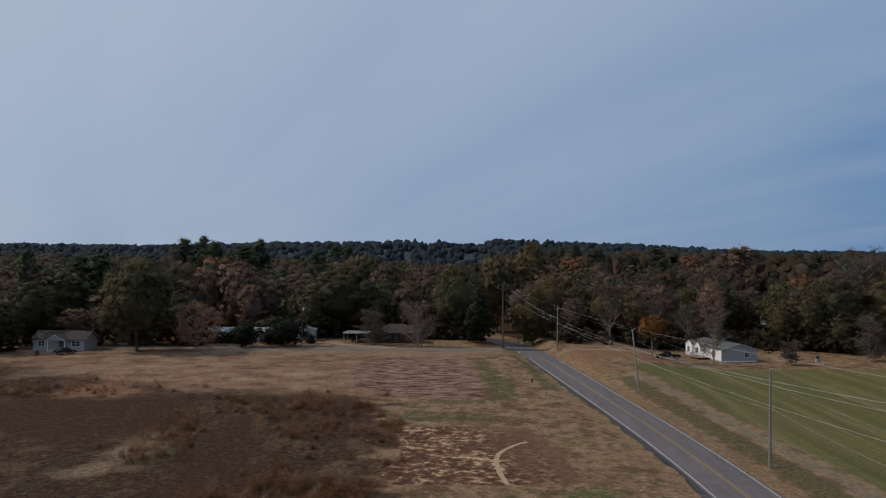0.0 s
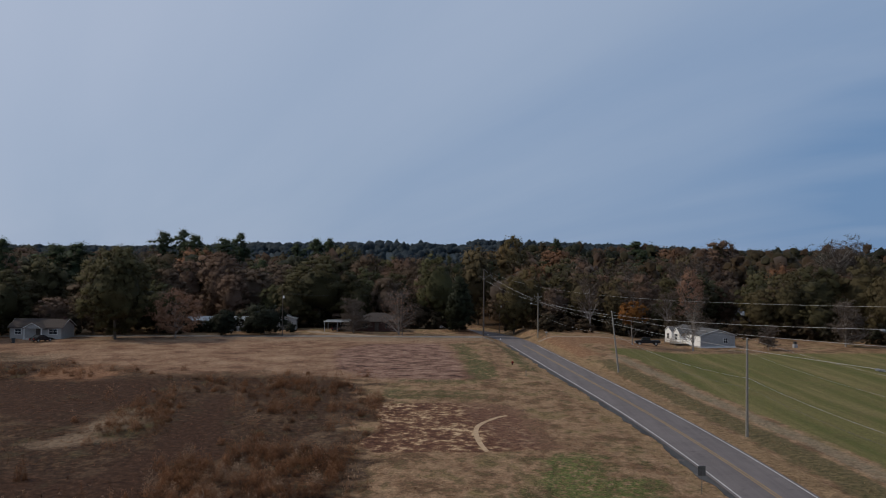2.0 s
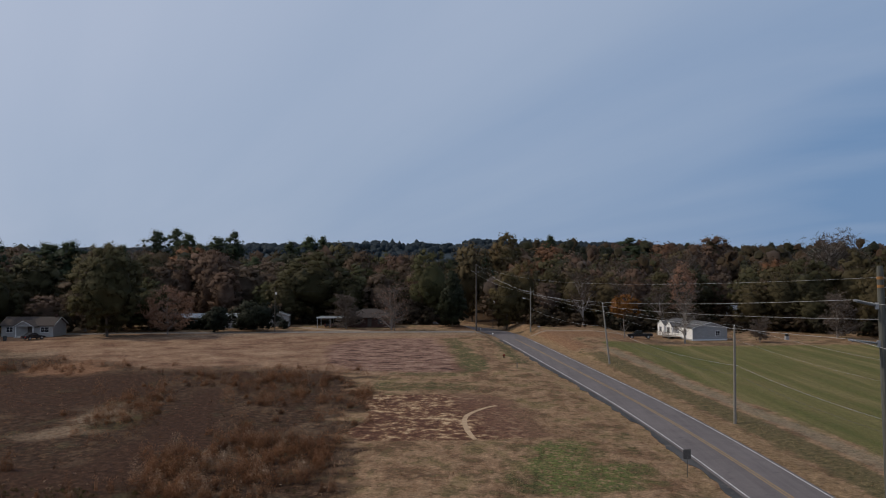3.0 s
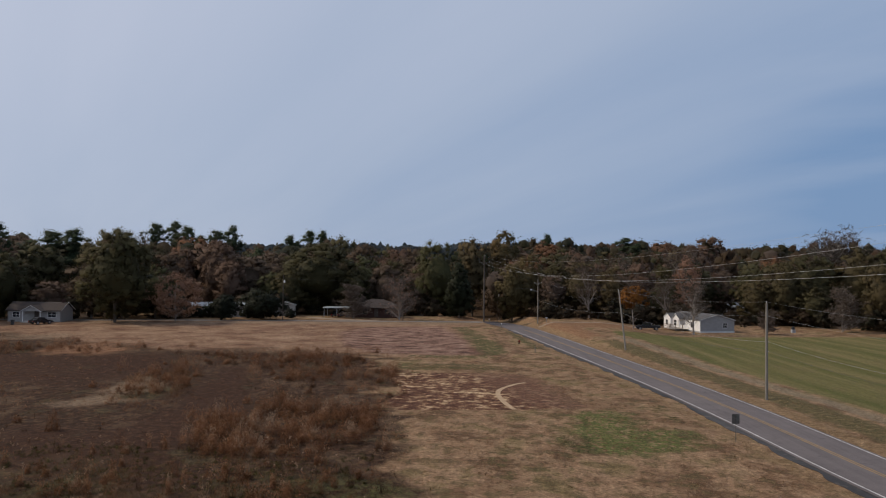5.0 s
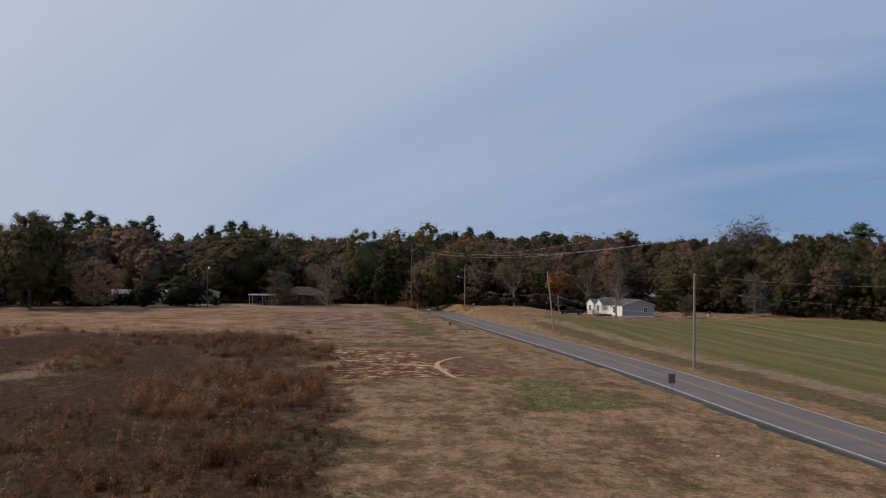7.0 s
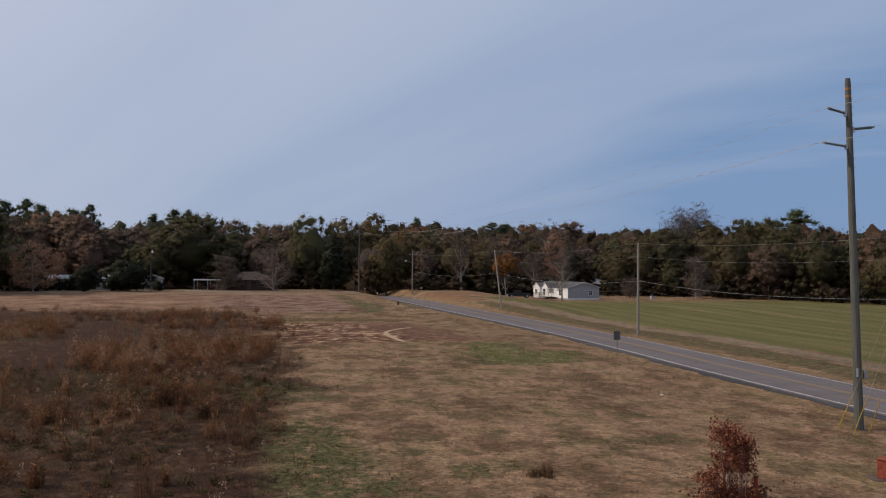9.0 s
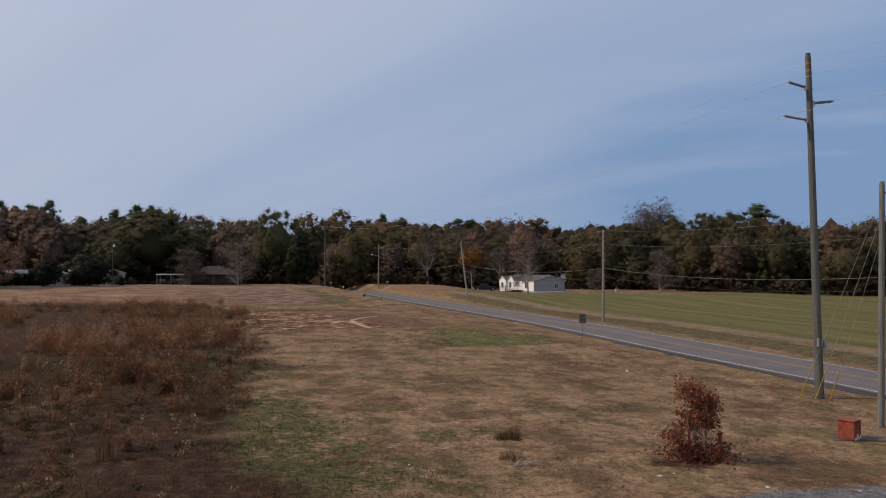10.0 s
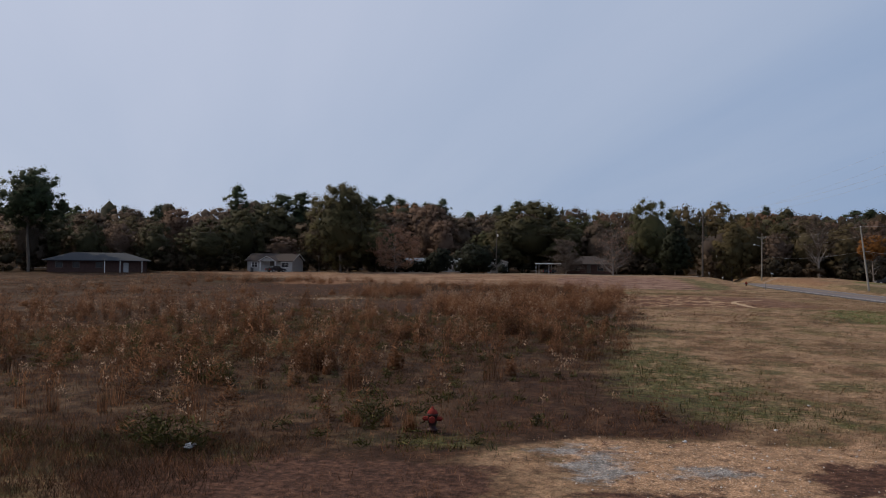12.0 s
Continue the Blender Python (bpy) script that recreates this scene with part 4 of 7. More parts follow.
# the tall pole with post insulators
tall = pole("transmission_pole", *TP, 16.88, M_POLEGREEN, "tall greenish wooden transmission pole with three post insulators", 0.215, 0.135, (-0.55, 0.0))
ARMS = [(-1.08, 15.2, 0.2), (1.22, 14.43, 0.12), (-1.36, 13.6, 0.14)]
arm_tip = []
for reach, z, up in ARMS:
    s = math.copysign(1, reach)
    c0 = -0.55 * z / 16.75
    bm = bmesh.new()
    box(bm, c0 + s * 0.10, c0 + s * 0.24, -0.06, 0.06, z - 0.16, z + 0.12)
    seat = part("bracket", bm, M_GALV, tall)
    bm = bmesh.new()
    a, b = Vector((c0 + s * 0.2, 0, z)), Vector((c0 + reach, 0, z + up))
    tube(bm, a, b, 0.035, 0.035, 8)
    for i in range(11):
        p = a.lerp(b, 0.08 + 0.84 * i / 10)
        tube(bm, p - (b - a).normalized() * 0.012, p + (b - a).normalized() * 0.012, 0.075, 0.06, 10)
    part("post_insulator", bm, M_POLYMER, seat)
    bm = bmesh.new()
    box(bm, b.x - 0.06, b.x + 0.06, -0.09, 0.09, b.z - 0.03, b.z + 0.05)
    part("clamp", bm, M_GALV, seat)
    arm_tip.append((TP[0] + b.x, TP[1], on(*TP) + b.z + 0.04))
bm = bmesh.new()
box(bm, -0.26, -0.20, -0.30, -0.16, 2.55, 2.95)
part("meter_box", bm, M_GALV, tall, "small grey metal box")
bm = bmesh.new()
box(bm, 0.10, 0.24, -0.26, -0.12, 2.45, 2.85)
part("meter_box", bm, M_GALV, tall, "small grey metal box")
for z in (15.95, 16.3):
    bm = bmesh.new()
    c0 = -0.55 * z / 16.75
    tube(bm, (c0, 0, z), (c0, 0, z + 0.12), 0.142, 0.141, 12)
    part("marker_band", bm, plain("faded_orange_band", (0.22, 0.10, 0.03), (0.34, 0.17, 0.05), 5, 0.7, 0, 0.1), tall, "faded orange marker band")
for i in range(9):
    z = 12.6 + 0.42 * i
    c0 = -0.55 * z / 16.75
    bm = bmesh.new()
    tube(bm, (c0 + 0.12, 0.05, z), (c0 + 0.30, 0.05, z), 0.012, None, 6)
    part("step_bolt", bm, M_GALV, tall)
small = pole("utility_pole", *SP, 9.87, M_POLEGREY, "grey wooden utility pole held by guy wires", 0.135, 0.105, (0.12, 0))
for z in (9.45, 8.5):
    bm = bmesh.new()
    for s in (0.05, -0.05):
        tube(bm, (0.12, s, z), (0.62, s, z - 0.12), 0.016, None, 6)
    ball(bm, (0.66, 0, z - 0.13), 0.06)
    part("insulator_bracket", bm, M_POLYMER, small)
bm = bmesh.new()
box(bm, 0.05, 0.35, -0.02, 0.02, 4.3, 4.36)
part("bracket", bm, M_GALV, small)
# guys with yellow guards
for (ax, ay), z in zip(((23.5, 33.5), (23.2, 31.9), (24.3, 32.3)), (8.9, 8.2, 7.4)):
    a, b = Vector((ax, ay, on(ax, ay))), Vector((SP[0] + 0.1, SP[1], z))
    wire([a, b], 0.0, 0.006, M_WIRE, "steel guy wire staying the small pole", "guy_wire")
    g = thing("guy_guard", ax, ay, a.z, 0, "yellow plastic guard on a guy wire", "guy guard", "guards of the guy wires")
    d = (b - a).normalized()
    bm = bmesh.new()
    tube(bm, d * -0.1, d * 2.25, 0.024, 0.022, 8)
    part("sleeve", bm, M_YELLOW, g)
    bm = bmesh.new()
    tube(bm, (0, 0, -0.2), (0, 0, 0.06), 0.02, None, 6)
    part("anchor_rod", bm, M_GALV, g)

z4 = on(*P4)
SOUTH = (26.0, -95.0)
for (tx, ty, tz), dx, z in zip(arm_tip, (-1.2, 1.2, 0.0), (z4 + 14.15, z4 + 14.15, z4 + 15.6)):
    wire([(P4[0] + dx, P4[1], z), (tx, ty, tz)], 2.6, 0.0075, M_WIRE)
    wire([(tx, ty, tz), (SOUTH[0] + dx, SOUTH[1], tz + 0.3)], 1.6, 0.007, M_WIRE)
wire([(P4[0], P4[1], z4 + 15.5), (TP[0] - 0.5, TP[1], 16.1)], 1.8, 0.005, M_WIRE)
wire([(TP[0] - 0.5, TP[1], 16.1), (SOUTH[0], SOUTH[1], 15.4)], 1.2, 0.005, M_WIRE)
tp2 = (P2[0] + LEAN2[0], P2[1] + LEAN2[1])
z1, z2, z3, z0 = on(*P1), on(*P2), on(*P3), on(*P0)
wire([(P3[0], P3[1], z3 + 9.8), (tp2[0], tp2[1], z2 + 9.9), (P1[0], P1[1], z1 + 10.5), (P0[0], P0[1], z0 + 10.5)], 0.7, 0.006, M_GALV)
wire([(P3[0], P3[1], z3 + 8.3), (P2[0] + LEAN2[0] * 0.85, P2[1] + LEAN2[1] * 0.85, z2 + 8.4), (P1[0], P1[1], z1 + 9.0), (P0[0], P0[1], z0 + 9.0)], 0.8, 0.005, M_GALV)
wire([(P3[0], P3[1], z3 + 5.6), (P2[0] + LEAN2[0] * 0.62, P2[1] + LEAN2[1] * 0.62, z2 + 6.1), (P1[0] + 0.25, P1[1], z1 + 6.2), (P0[0], P0[1], z0 + 6.3)], 0.9, 0.010, M_GALV, "grey bundled telephone cable")
wire([(P2[0] + LEAN2[0] * 0.5, P2[1] + LEAN2[1] * 0.5, z2 + 4.9), (P1[0] + 0.25, P1[1], z1 + 5.2), (P0[0], P0[1], z0 + 5.4)], 0.9, 0.010, M_WIREDARK, "dark telephone cable between the roadside poles")
wire([(P3[0], P3[1], z3 + 8.4), (P4[0], P4[1], z4 + 9.0), (-9.4, 192.7, on(-9.4, 192.7) + 9.6), (-36.4, 189.7, on(-36.4, 189.7) + 9.6), (-70.8, 185.5, on(-70.8, 185.5) + 8.6)], 0.5, 0.010, M_WIREDARK, "thin dark service line")
for x, y, h in ((-36.4, 189.7, 10.3), (-9.4, 192.7, 10.0), (-70.8, 185.5, 7.5), (14.5, 232.0, 9.0)):
    p = pole("utility_pole", x, y, h, M_DARKPOLE, "thin dark service pole beside the yard", 0.10, 0.07)
    if x != -9.4:
        bm = bmesh.new()
        tube(bm, (0, 0, h - 1.6), (0.35, -0.45, h - 1.3), 0.025, None, 6)
        arm = part("lamp_arm", bm, M_GALV, p)
        bm = bmesh.new()
        tube(bm, (0.35, -0.45, h - 1.75), (0.35, -0.45, h - 1.2), 0.2, 0.14, 10)
        part("lamp_head", bm, M_PORCELAIN, arm, "white yard light")

# ---- trees ----
rng = np.random.default_rng(7)


def skeleton_of(height, spread, levels, seed, bare_from=0.25, upright=0.6, split=5, thick=0.022, arm=0.52):
    """Trunk and limbs as tapered square rods; returns verts, faces and the tips."""
    r = np.random.default_rng(seed)
    v, f, tips = [], [], []

    def rod(a, b, ra, rb, n=5):
        d = b - a
        ln = np.linalg.norm(d)
        if ln < 1e-4:
            return
        d = d / ln
        s = np.cross(d, [0.3, 0.5, 0.81])
        s /= np.linalg.norm(s)
        u = np.cross(d, s)
        base = len(v)
        for c, rad in ((a, ra), (b, rb)):
            for k in range(n):
                w = 2 * math.pi * k / n
                v.append(tuple(c + rad * (s * math.cos(w) + u * math.sin(w))))
        for k in range(n):
            j = (k + 1) % n
            f.append((base + k, base + j, base + n + j, base + n + k))

    def grow(a, d, length, rad, level):
        steps = 3 if level else 6
        p = a
        for i in range(steps):
            d = d + r.normal(0, 0.10 if level else 0.05, 3) + np.array([0, 0, 0.06 * upright])
            d /= np.linalg.norm(d)
            q = p + d * length / steps
            ra, rb = rad * (1 - 0.75 * i / steps), rad * (1 - 0.75 * (i + 1) / steps)
            rod(p, q, ra, rb, 6 if level == 0 else (4 if level == 1 else 3))
            if level < levels and (level or (i + 1) / steps > bare_from):
                for _ in range(split if level == 0 else 2 + (level == 1)):
                    w = r.uniform(0, 2 * math.pi)
                    out = np.array([math.cos(w), math.sin(w), 0])
                    tilt = upright * r.uniform(0.5, 1.5)
                    nd = out * spread + d * tilt
                    nd /= np.linalg.norm(nd)
                    reach = length * (arm - 0.18 * (i / steps if level == 0 else 0)) * r.uniform(0.7, 1.15)
                    grow(p + (q - p) * r.uniform(0.2, 1), nd, reach, rb * 0.55, level + 1)
            p = q
        tips.append(p)
    grow(np.zeros(3) - [0, 0, 0.3], np.array([0, 0, 1.0]), height, height * thick, 0)
    return v, f, np.array(tips)


def leaf_cards(centres, size, r, out=None):
    """Small kite-shaped leaves or sprays at the given centres, each turned its own way, or rather outward along out."""
    n = len(centres)
    if out is None:
        a = r.normal(size=(n, 3))
    else:
        face = out / np.maximum(1e-6, np.linalg.norm(out, axis=1))[:, None] + r.normal(0, 0.27, (n, 3))
        a = np.cross(face, r.normal(size=(n, 3)))
    a /= np.linalg.norm(a, axis=1)[:, None]
    b = np.cross(a, r.normal(size=(n, 3))) if out is None else np.cross(face, a)
    b /= np.linalg.norm(b, axis=1)[:, None]
    s = size * r.uniform(0.6, 1.4, n)[:, None]
    v = np.stack([centres - a * s * 0.45 - b * s * 0.42, centres + a * s * 0.62, centres - a * s * 0.3 + b * s * 0.5], 1).reshape(-1, 3)
    f = np.arange(3 * n).reshape(-1, 3)
    return v, f


def crown_points(shape, n_clumps, per, clump_r, r, hollow=0.55):
    """Leaf places in clumps over an uneven crown; shape(u) gives the clump centres for random triples."""
    c = shape(r, n_clumps)
    rad = clump_r * r.uniform(0.55, 1.35, n_clumps)
    g = r.normal(size=(n_clumps, per, 3))
    g /= np.linalg.norm(g, axis=2)[..., None]
    g *= (r.uniform(0.25, 1, (n_clumps, per)) ** 0.5)[..., None]
    g[..., 2] *= 0.75
    mid = c.mean(0)
    away = (c - mid) / np.maximum(0.5, np.abs(c - mid).max(0))
    return (c[:, None] + g * rad[:, None, None]).reshape(-1, 3), (g + 0.9 * away[:, None]).reshape(-1, 3)


def round_crown(z0, z1, rx, lobes=5, seed=0):
    def shape(r, n):
        mid, hz = (z0 + z1) / 2, (z1 - z0) / 2
        u = r.normal(size=(n, 3))
        u /= np.linalg.norm(u, axis=1)[:, None]
        k = r.uniform(0.45, 1, n) ** 0.3
        w = np.arctan2(u[:, 1], u[:, 0])
        bulge = 1 + 0.16 * np.sin(lobes * w + seed) + 0.13 * np.sin(3 * w + 2 * u[:, 2] * 3 + seed * 2) + 0.10 * np.sin(7 * u[:, 2] + 2 * w)
        wide = np.where(u[:, 2] < 0, 1.0, 0.96)
        return np.stack([u[:, 0] * k * rx * bulge * wide, u[:, 1] * k * rx * bulge * wide, mid + u[:, 2] * k * hz * (0.9 + 0.1 * bulge)], -1)
    return shape


def cone_crown(z0, z1, rx, power=0.8):
    def shape(r, n):
        t = r.uniform(0, 1, n) ** 1.3
        w = r.uniform(0, 2 * math.pi, n)
        rad = rx * (1 - t) ** power * (0.55 + 0.45 * r.uniform(0, 1, n) ** 0.4) * (1 + 0.12 * np.sin(4 * w + 9 * t))
        low = np.clip(t / 0.10, 0.55, 1)
        return np.stack([np.cos(w) * rad * low, np.sin(w) * rad * low, z0 + (z1 - z0) * t], -1)
    return shape


def pine_crown(z0, z1, rx):
    def shape(r, n):
        k = 30
        w0, zc = r.uniform(0, 2 * math.pi, k), (np.arange(k) + 0.5) / k
        pick = r.integers(0, k, n)
        t = zc[pick]
        rad = rx * np.sqrt(np.clip(1.02 - (2 * t - 0.9) ** 2, 0.06, 1)) * r.uniform(0.0, 1.0, n) ** 0.7
        w = w0[pick] + r.normal(0, 1.2, n)
        return np.stack([np.cos(w) * rad, np.sin(w) * rad, z0 + (z1 - z0) * t - 0.10 * rad + r.normal(0, 0.8, n)], -1)
    return shape


def ball_mesh(level):
    bm = bmesh.new()
    bmesh.ops.create_icosphere(bm, subdivisions=level, radius=1.0)
    v = np.array([p.co[:] for p in bm.verts])
    f = np.array([[p.index for p in q.verts] for q in bm.faces])
    bm.free()
    return v, f


BALLS = [ball_mesh(1), ball_mesh(2)]


def lumps(c, rad, r, level=1, flat=0.8, rough=0.24):
    """Billows of close foliage at those places: uneven, each its own."""
    bv, bf = BALLS[level]
    m, k = len(c), len(bv)
    shape = 1 + r.normal(0, rough, (m, k, 1))
    v = c[:, None] + bv[None] * shape * np.asarray(rad)[:, None, None] * np.array([1, 1, flat])
    f = bf[None] + (np.arange(m) * k)[:, None, None]
    return v.reshape(-1, 3), f.reshape(-1, 3)


def crown_mesh(shape, n_lumps, per, lump_r, leaf, r, core):
    """A crown: billows set over an uneven form, wrapped in leaf sprays; core: how far its dense heart reaches. Also gives the
    soft normals by which a mass of foliage takes the light."""
    c = shape(r, n_lumps)
    rad = lump_r * r.uniform(0.5, 1.4, n_lumps)
    mid, half = (c.max(0) + c.min(0)) / 2, (c.max(0) - c.min(0)) / 2
    v, f = lumps(c, rad * 0.5, r, 0)
    own = v - np.repeat(c, len(BALLS[0][0]), 0)
    hv, hf = BALLS[1]
    away = (c - mid) / half
    reach = np.linalg.norm(away, axis=1)
    turn = (away / np.maximum(1e-6, reach)[:, None]) @ hv.T
    hv = hv * np.array([np.quantile(reach[turn[:, i] > 0.75], 0.3) if (turn[:, i] > 0.75).sum() > 4 else 0.4 for i in range(len(hv))])[:, None] * r.uniform(0.9, 1.08, (len(hv), 1))
    g = r.normal(size=(n_lumps, per, 3))
    g /= np.linalg.norm(g, axis=2)[..., None]
    at = c[:, None] + g * np.array([1, 1, 0.85]) * (rad[:, None] * r.uniform(0.5, 1.3, (n_lumps, per)))[..., None]
    lv, lf = leaf_cards(at.reshape(-1, 3), leaf, r, g.reshape(-1, 3) + r.normal(0, 0.25, (n_lumps * per, 3)))
    hv = hv * (core + 0.12)
    mix = r.dirichlet((1, 1, 1), (len(hf), 14))
    skin = np.einsum("fkc,fcd->fkd", mix, hv[hf]).reshape(-1, 3)
    sv, sf = leaf_cards(mid + skin * half * r.uniform(1.0, 1.2, (len(skin), 1)), leaf * 1.7, r, skin + r.normal(0, 0.12, skin.shape))
    verts = np.concatenate([v, mid + hv * half, lv, sv])
    faces = np.concatenate([f, hf + len(v), lf + len(v) + len(hv), sf + len(v) + len(hv) + len(lv)])
    billow = np.concatenate([own / np.linalg.norm(own, axis=1)[:, None], hv, np.repeat(g.reshape(-1, 3), 3, 0), np.repeat(skin, 3, 0) + r.normal(0, 0.3, (len(sv), 3))])
    whole = (verts - mid) / half
    whole /= np.maximum(0.3, np.linalg.norm(whole, axis=1))[:, None]
    return verts, faces, 0.35 * billow + 0.9 * whole + [0, 0, 0.25] + np.repeat(r.normal(0, 0.10, (len(verts) // 3 + 1, 3)), 3, 0)[:len(verts)]


def tree(name, label, height, shape, n_clumps, per, clump_r, leaf, leaf_mat, bark, seed, spread=0.8, levels=1, bare_from=0.3, upright=0.6, split=2, heart=0.66, thick=0.02):
    """A tree of its own: trunk with limbs, and a crown of billows and many small leaves (heart 0: thin, leaves alone)."""
    r = np.random.default_rng(seed)
    t = thing(name, 0, 0, 0, 0, label, "tree", "trees round the field")
    v, f, tips = skeleton_of(height * 0.86, spread, levels, seed, bare_from, upright, split, thick, 0.34)
    raw("trunk", v, f, bark, t)
    if heart:
        v, f, soft = crown_mesh(shape, n_clumps, per, clump_r, leaf, r, heart)
    else:
        pts, away = crown_points(shape, n_clumps, per, clump_r, r)
        v, f = leaf_cards(pts, leaf, r, away)
        soft = None
    raw("crown", v, f, leaf_mat, t, smooth=True, normals=soft)
    return t


def bare_tree(name, label, height, spread, bark, seed, leaves=0, leaf_mat=None, leaf=0.3, levels=3, upright=0.7, bare_from=0.2, split=4, twig_n=3, twig_len=0.9, stout=0.026):
    r = np.random.default_rng(seed)
    t = thing(name, 0, 0, 0, 0, label, "tree", "trees round the field")
    v, f, tips = skeleton_of(height * 0.8, spread, levels, seed, bare_from, upright, split, stout)
    raw("trunk", v, f, bark, t)
    # fine twigs as slender blades
    n = len(tips) * twig_n
    base = np.repeat(tips, twig_n, 0)
    d = r.normal(size=(n, 3)) * [1, 1, 0.6] + [0, 0, 0.55] + base * [0.10, 0.10, 0] / max(1, height * 0.2)
    d /= np.linalg.norm(d, axis=1)[:, None]
    ln = twig_len * r.uniform(0.5, 1.4, n)[:, None]
    s = np.cross(d, r.normal(size=(n, 3)))
    s = s / np.linalg.norm(s, axis=1)[:, None] * 0.045
    base = base - d * ln * 0.4
    tv = np.stack([base - s, base + s, base + d * ln], 1).reshape(-1, 3)
    raw("twig_spray", tv, np.arange(3 * n).reshape(-1, 3), M_TWIG, t)
    if leaves:
        pick = r.integers(0, len(tips), leaves)
        raw("crown", *leaf_cards(tips[pick] + r.normal(0, 0.45, (leaves, 3)), leaf, r), leaf_mat, t)
    return t


def at_ground(ob, x, y, turn=0.0, s=1.0, sz=None, sink=0.05):
    m = Matrix.LocRotScale((x, y, on(x, y) - sink), Euler((0, 0, radians(turn))), (s, s, sz or s))
    ob.matrix_basis = m
    return ob


def copy_at(ob, x, y, turn=0.0, s=1.0, sz=None, sink=0.05):
    c = copy_thing(ob, Matrix())
    c.matrix_basis = Matrix.LocRotScale((x, y, on(x, y) - sink), Euler((0, 0, radians(turn))), (s, s, sz or s))
    return c


# the trees that stand out, each at its own place
at_ground(tree("oak_tree", "big spreading olive-green oak beside the white house", 20.3, round_crown(0.9, 20.0, 6.9, 5, 1), 280, 90, 1.05, 0.26, M_OAKLEAF, M_BARK, 11, 0.9, 2, heart=0.70), -69.9, 178.0, 40)
at_ground(tree("crape_tree", "faded pinkish autumn tree with thinning leaves", 10.2, round_crown(1.0, 10.6, 5.6, 5, 2), 190, 26, 1.0, 0.30, M_PINKLEAF, M_GREYBARK, 12, 1.0, 2, 0.08, 0.5, 4, heart=0.0), -58.6, 183.0)
at_ground(tree("magnolia_tree", "dense dark evergreen magnolia in the yard", 7.5, round_crown(0.2, 7.2, 5.0, 4, 2), 110, 50, 0.8, 0.26, M_EVERGREEN, M_BARK, 13), -41.2, 192.5)
at_ground(tree("holly_tree", "dark round evergreen holly beside the low house", 6.0, round_crown(0.2, 5.8, 3.0, 4, 5), 80, 45, 0.65, 0.24, M_EVERGREEN, M_BARK, 14), -49.4, 189.5)
hedge = tree("shrub", "dark evergreen shrub before the long low house", 3.0, round_crown(0.0, 2.9, 1.9, 4, 3), 30, 60, 0.6, 0.22, M_EVERGREEN, M_BARK, 90, 1.0, 1, 0.05)
at_ground(hedge, -60.5, 197.0, 10)
for x, y, k in ((-57.8, 197.4, 0.9), (-54.6, 196.6, 1.1), (-52.4, 197.2, 0.85), (-46.3, 196.8, 1.0), (-44.2, 197.6, 0.9), (-36.6, 200.5, 0.7)):
    copy_at(hedge, x, y, x * 31, k)
at_ground(bare_tree("crape_tree", "bare grey-pink crape tree by the carport", 9.2, 1.1, M_GREYBARK, 15, 500, M_TWIG, 0.34, 3, 0.45, 0.10, 4), -21.4, 199.2)
at_ground(bare_tree("bare_tree", "bare grey tree with spreading twigs beside the drive", 11.4, 0.9, M_GREYBARK, 16, 900, M_PINKLEAF, 0.22, 3, 0.55, 0.16, 4, 1), -10.3, 195.0)
at_ground(tree("cedar_tree", "dense dark cedar at the road junction", 13.4, cone_crown(0.7, 13.4, 4.1, 0.48), 200, 45, 0.75, 0.26, M_EVERGREEN, M_BARK, 17, 0.6, 1), 3.6, 207.5)
at_ground(tree("maple_tree", "small round maple with orange autumn leaves", 9.2, round_crown(4.6, 9.3, 2.7, 5, 3), 60, 40, 0.7, 0.24, M_ORANGE, M_GREYBARK, 18, 0.9, 2, 0.3, heart=0.3), 40.8, 180.5)
at_ground(bare_tree("bare_tree", "bare pale tree in front of the mobile home", 11.4, 0.75, M_PALEBARK, 19, 0, None, 0.3, 3, 0.75, 0.22, 4, 1), 53.0, 178.0)
at_ground(bare_tree("bare_shrub", "low bare brown shrub tree on the lawn", 5.2, 1.1, M_GREYBARK, 20, 500, M_RUSSET, 0.26, 3, 0.5, 0.2, 4, 3, 0.6), 69.2, 179.5)
at_ground(bare_tree("bare_tree", "pale bare tree at the pasture's edge", 10.6, 0.9, M_PALEBARK, 21, 900, M_TWIG, 0.32, 3, 0.6, 0.10, 4, 2), 90.2, 190.5)
at_ground(tree("poplar_tree", "slender russet tree behind the mobile home", 17.5, round_crown(3.0, 17.4, 3.2, 4, 2), 150, 24, 0.9, 0.32, M_PINKLEAF, M_GREYBARK, 22, 0.5, 2, 0.3, heart=0), 61.5, 214.0)

# forest kinds, built once and then copied


def kind_of(name, label, mat, bark, seed, z0=1.0, rx=6.2, n=150, per=92, lump=1.1, leaf=0.215, wood=0.8):
    """Two full trees of a kind for the wood's edge, and a sparer one for its depth."""
    return [tree(name, label, 17, round_crown(z0, 16.6, rx, 4 + i, seed * 0.7 + i * 2.1), n if i < 2 else 110, per if i < 2 else 24, lump if i < 2 else 1.25, leaf if i < 2 else 0.40, mat, bark, seed + i, wood, heart=0.58) for i in range(3)]


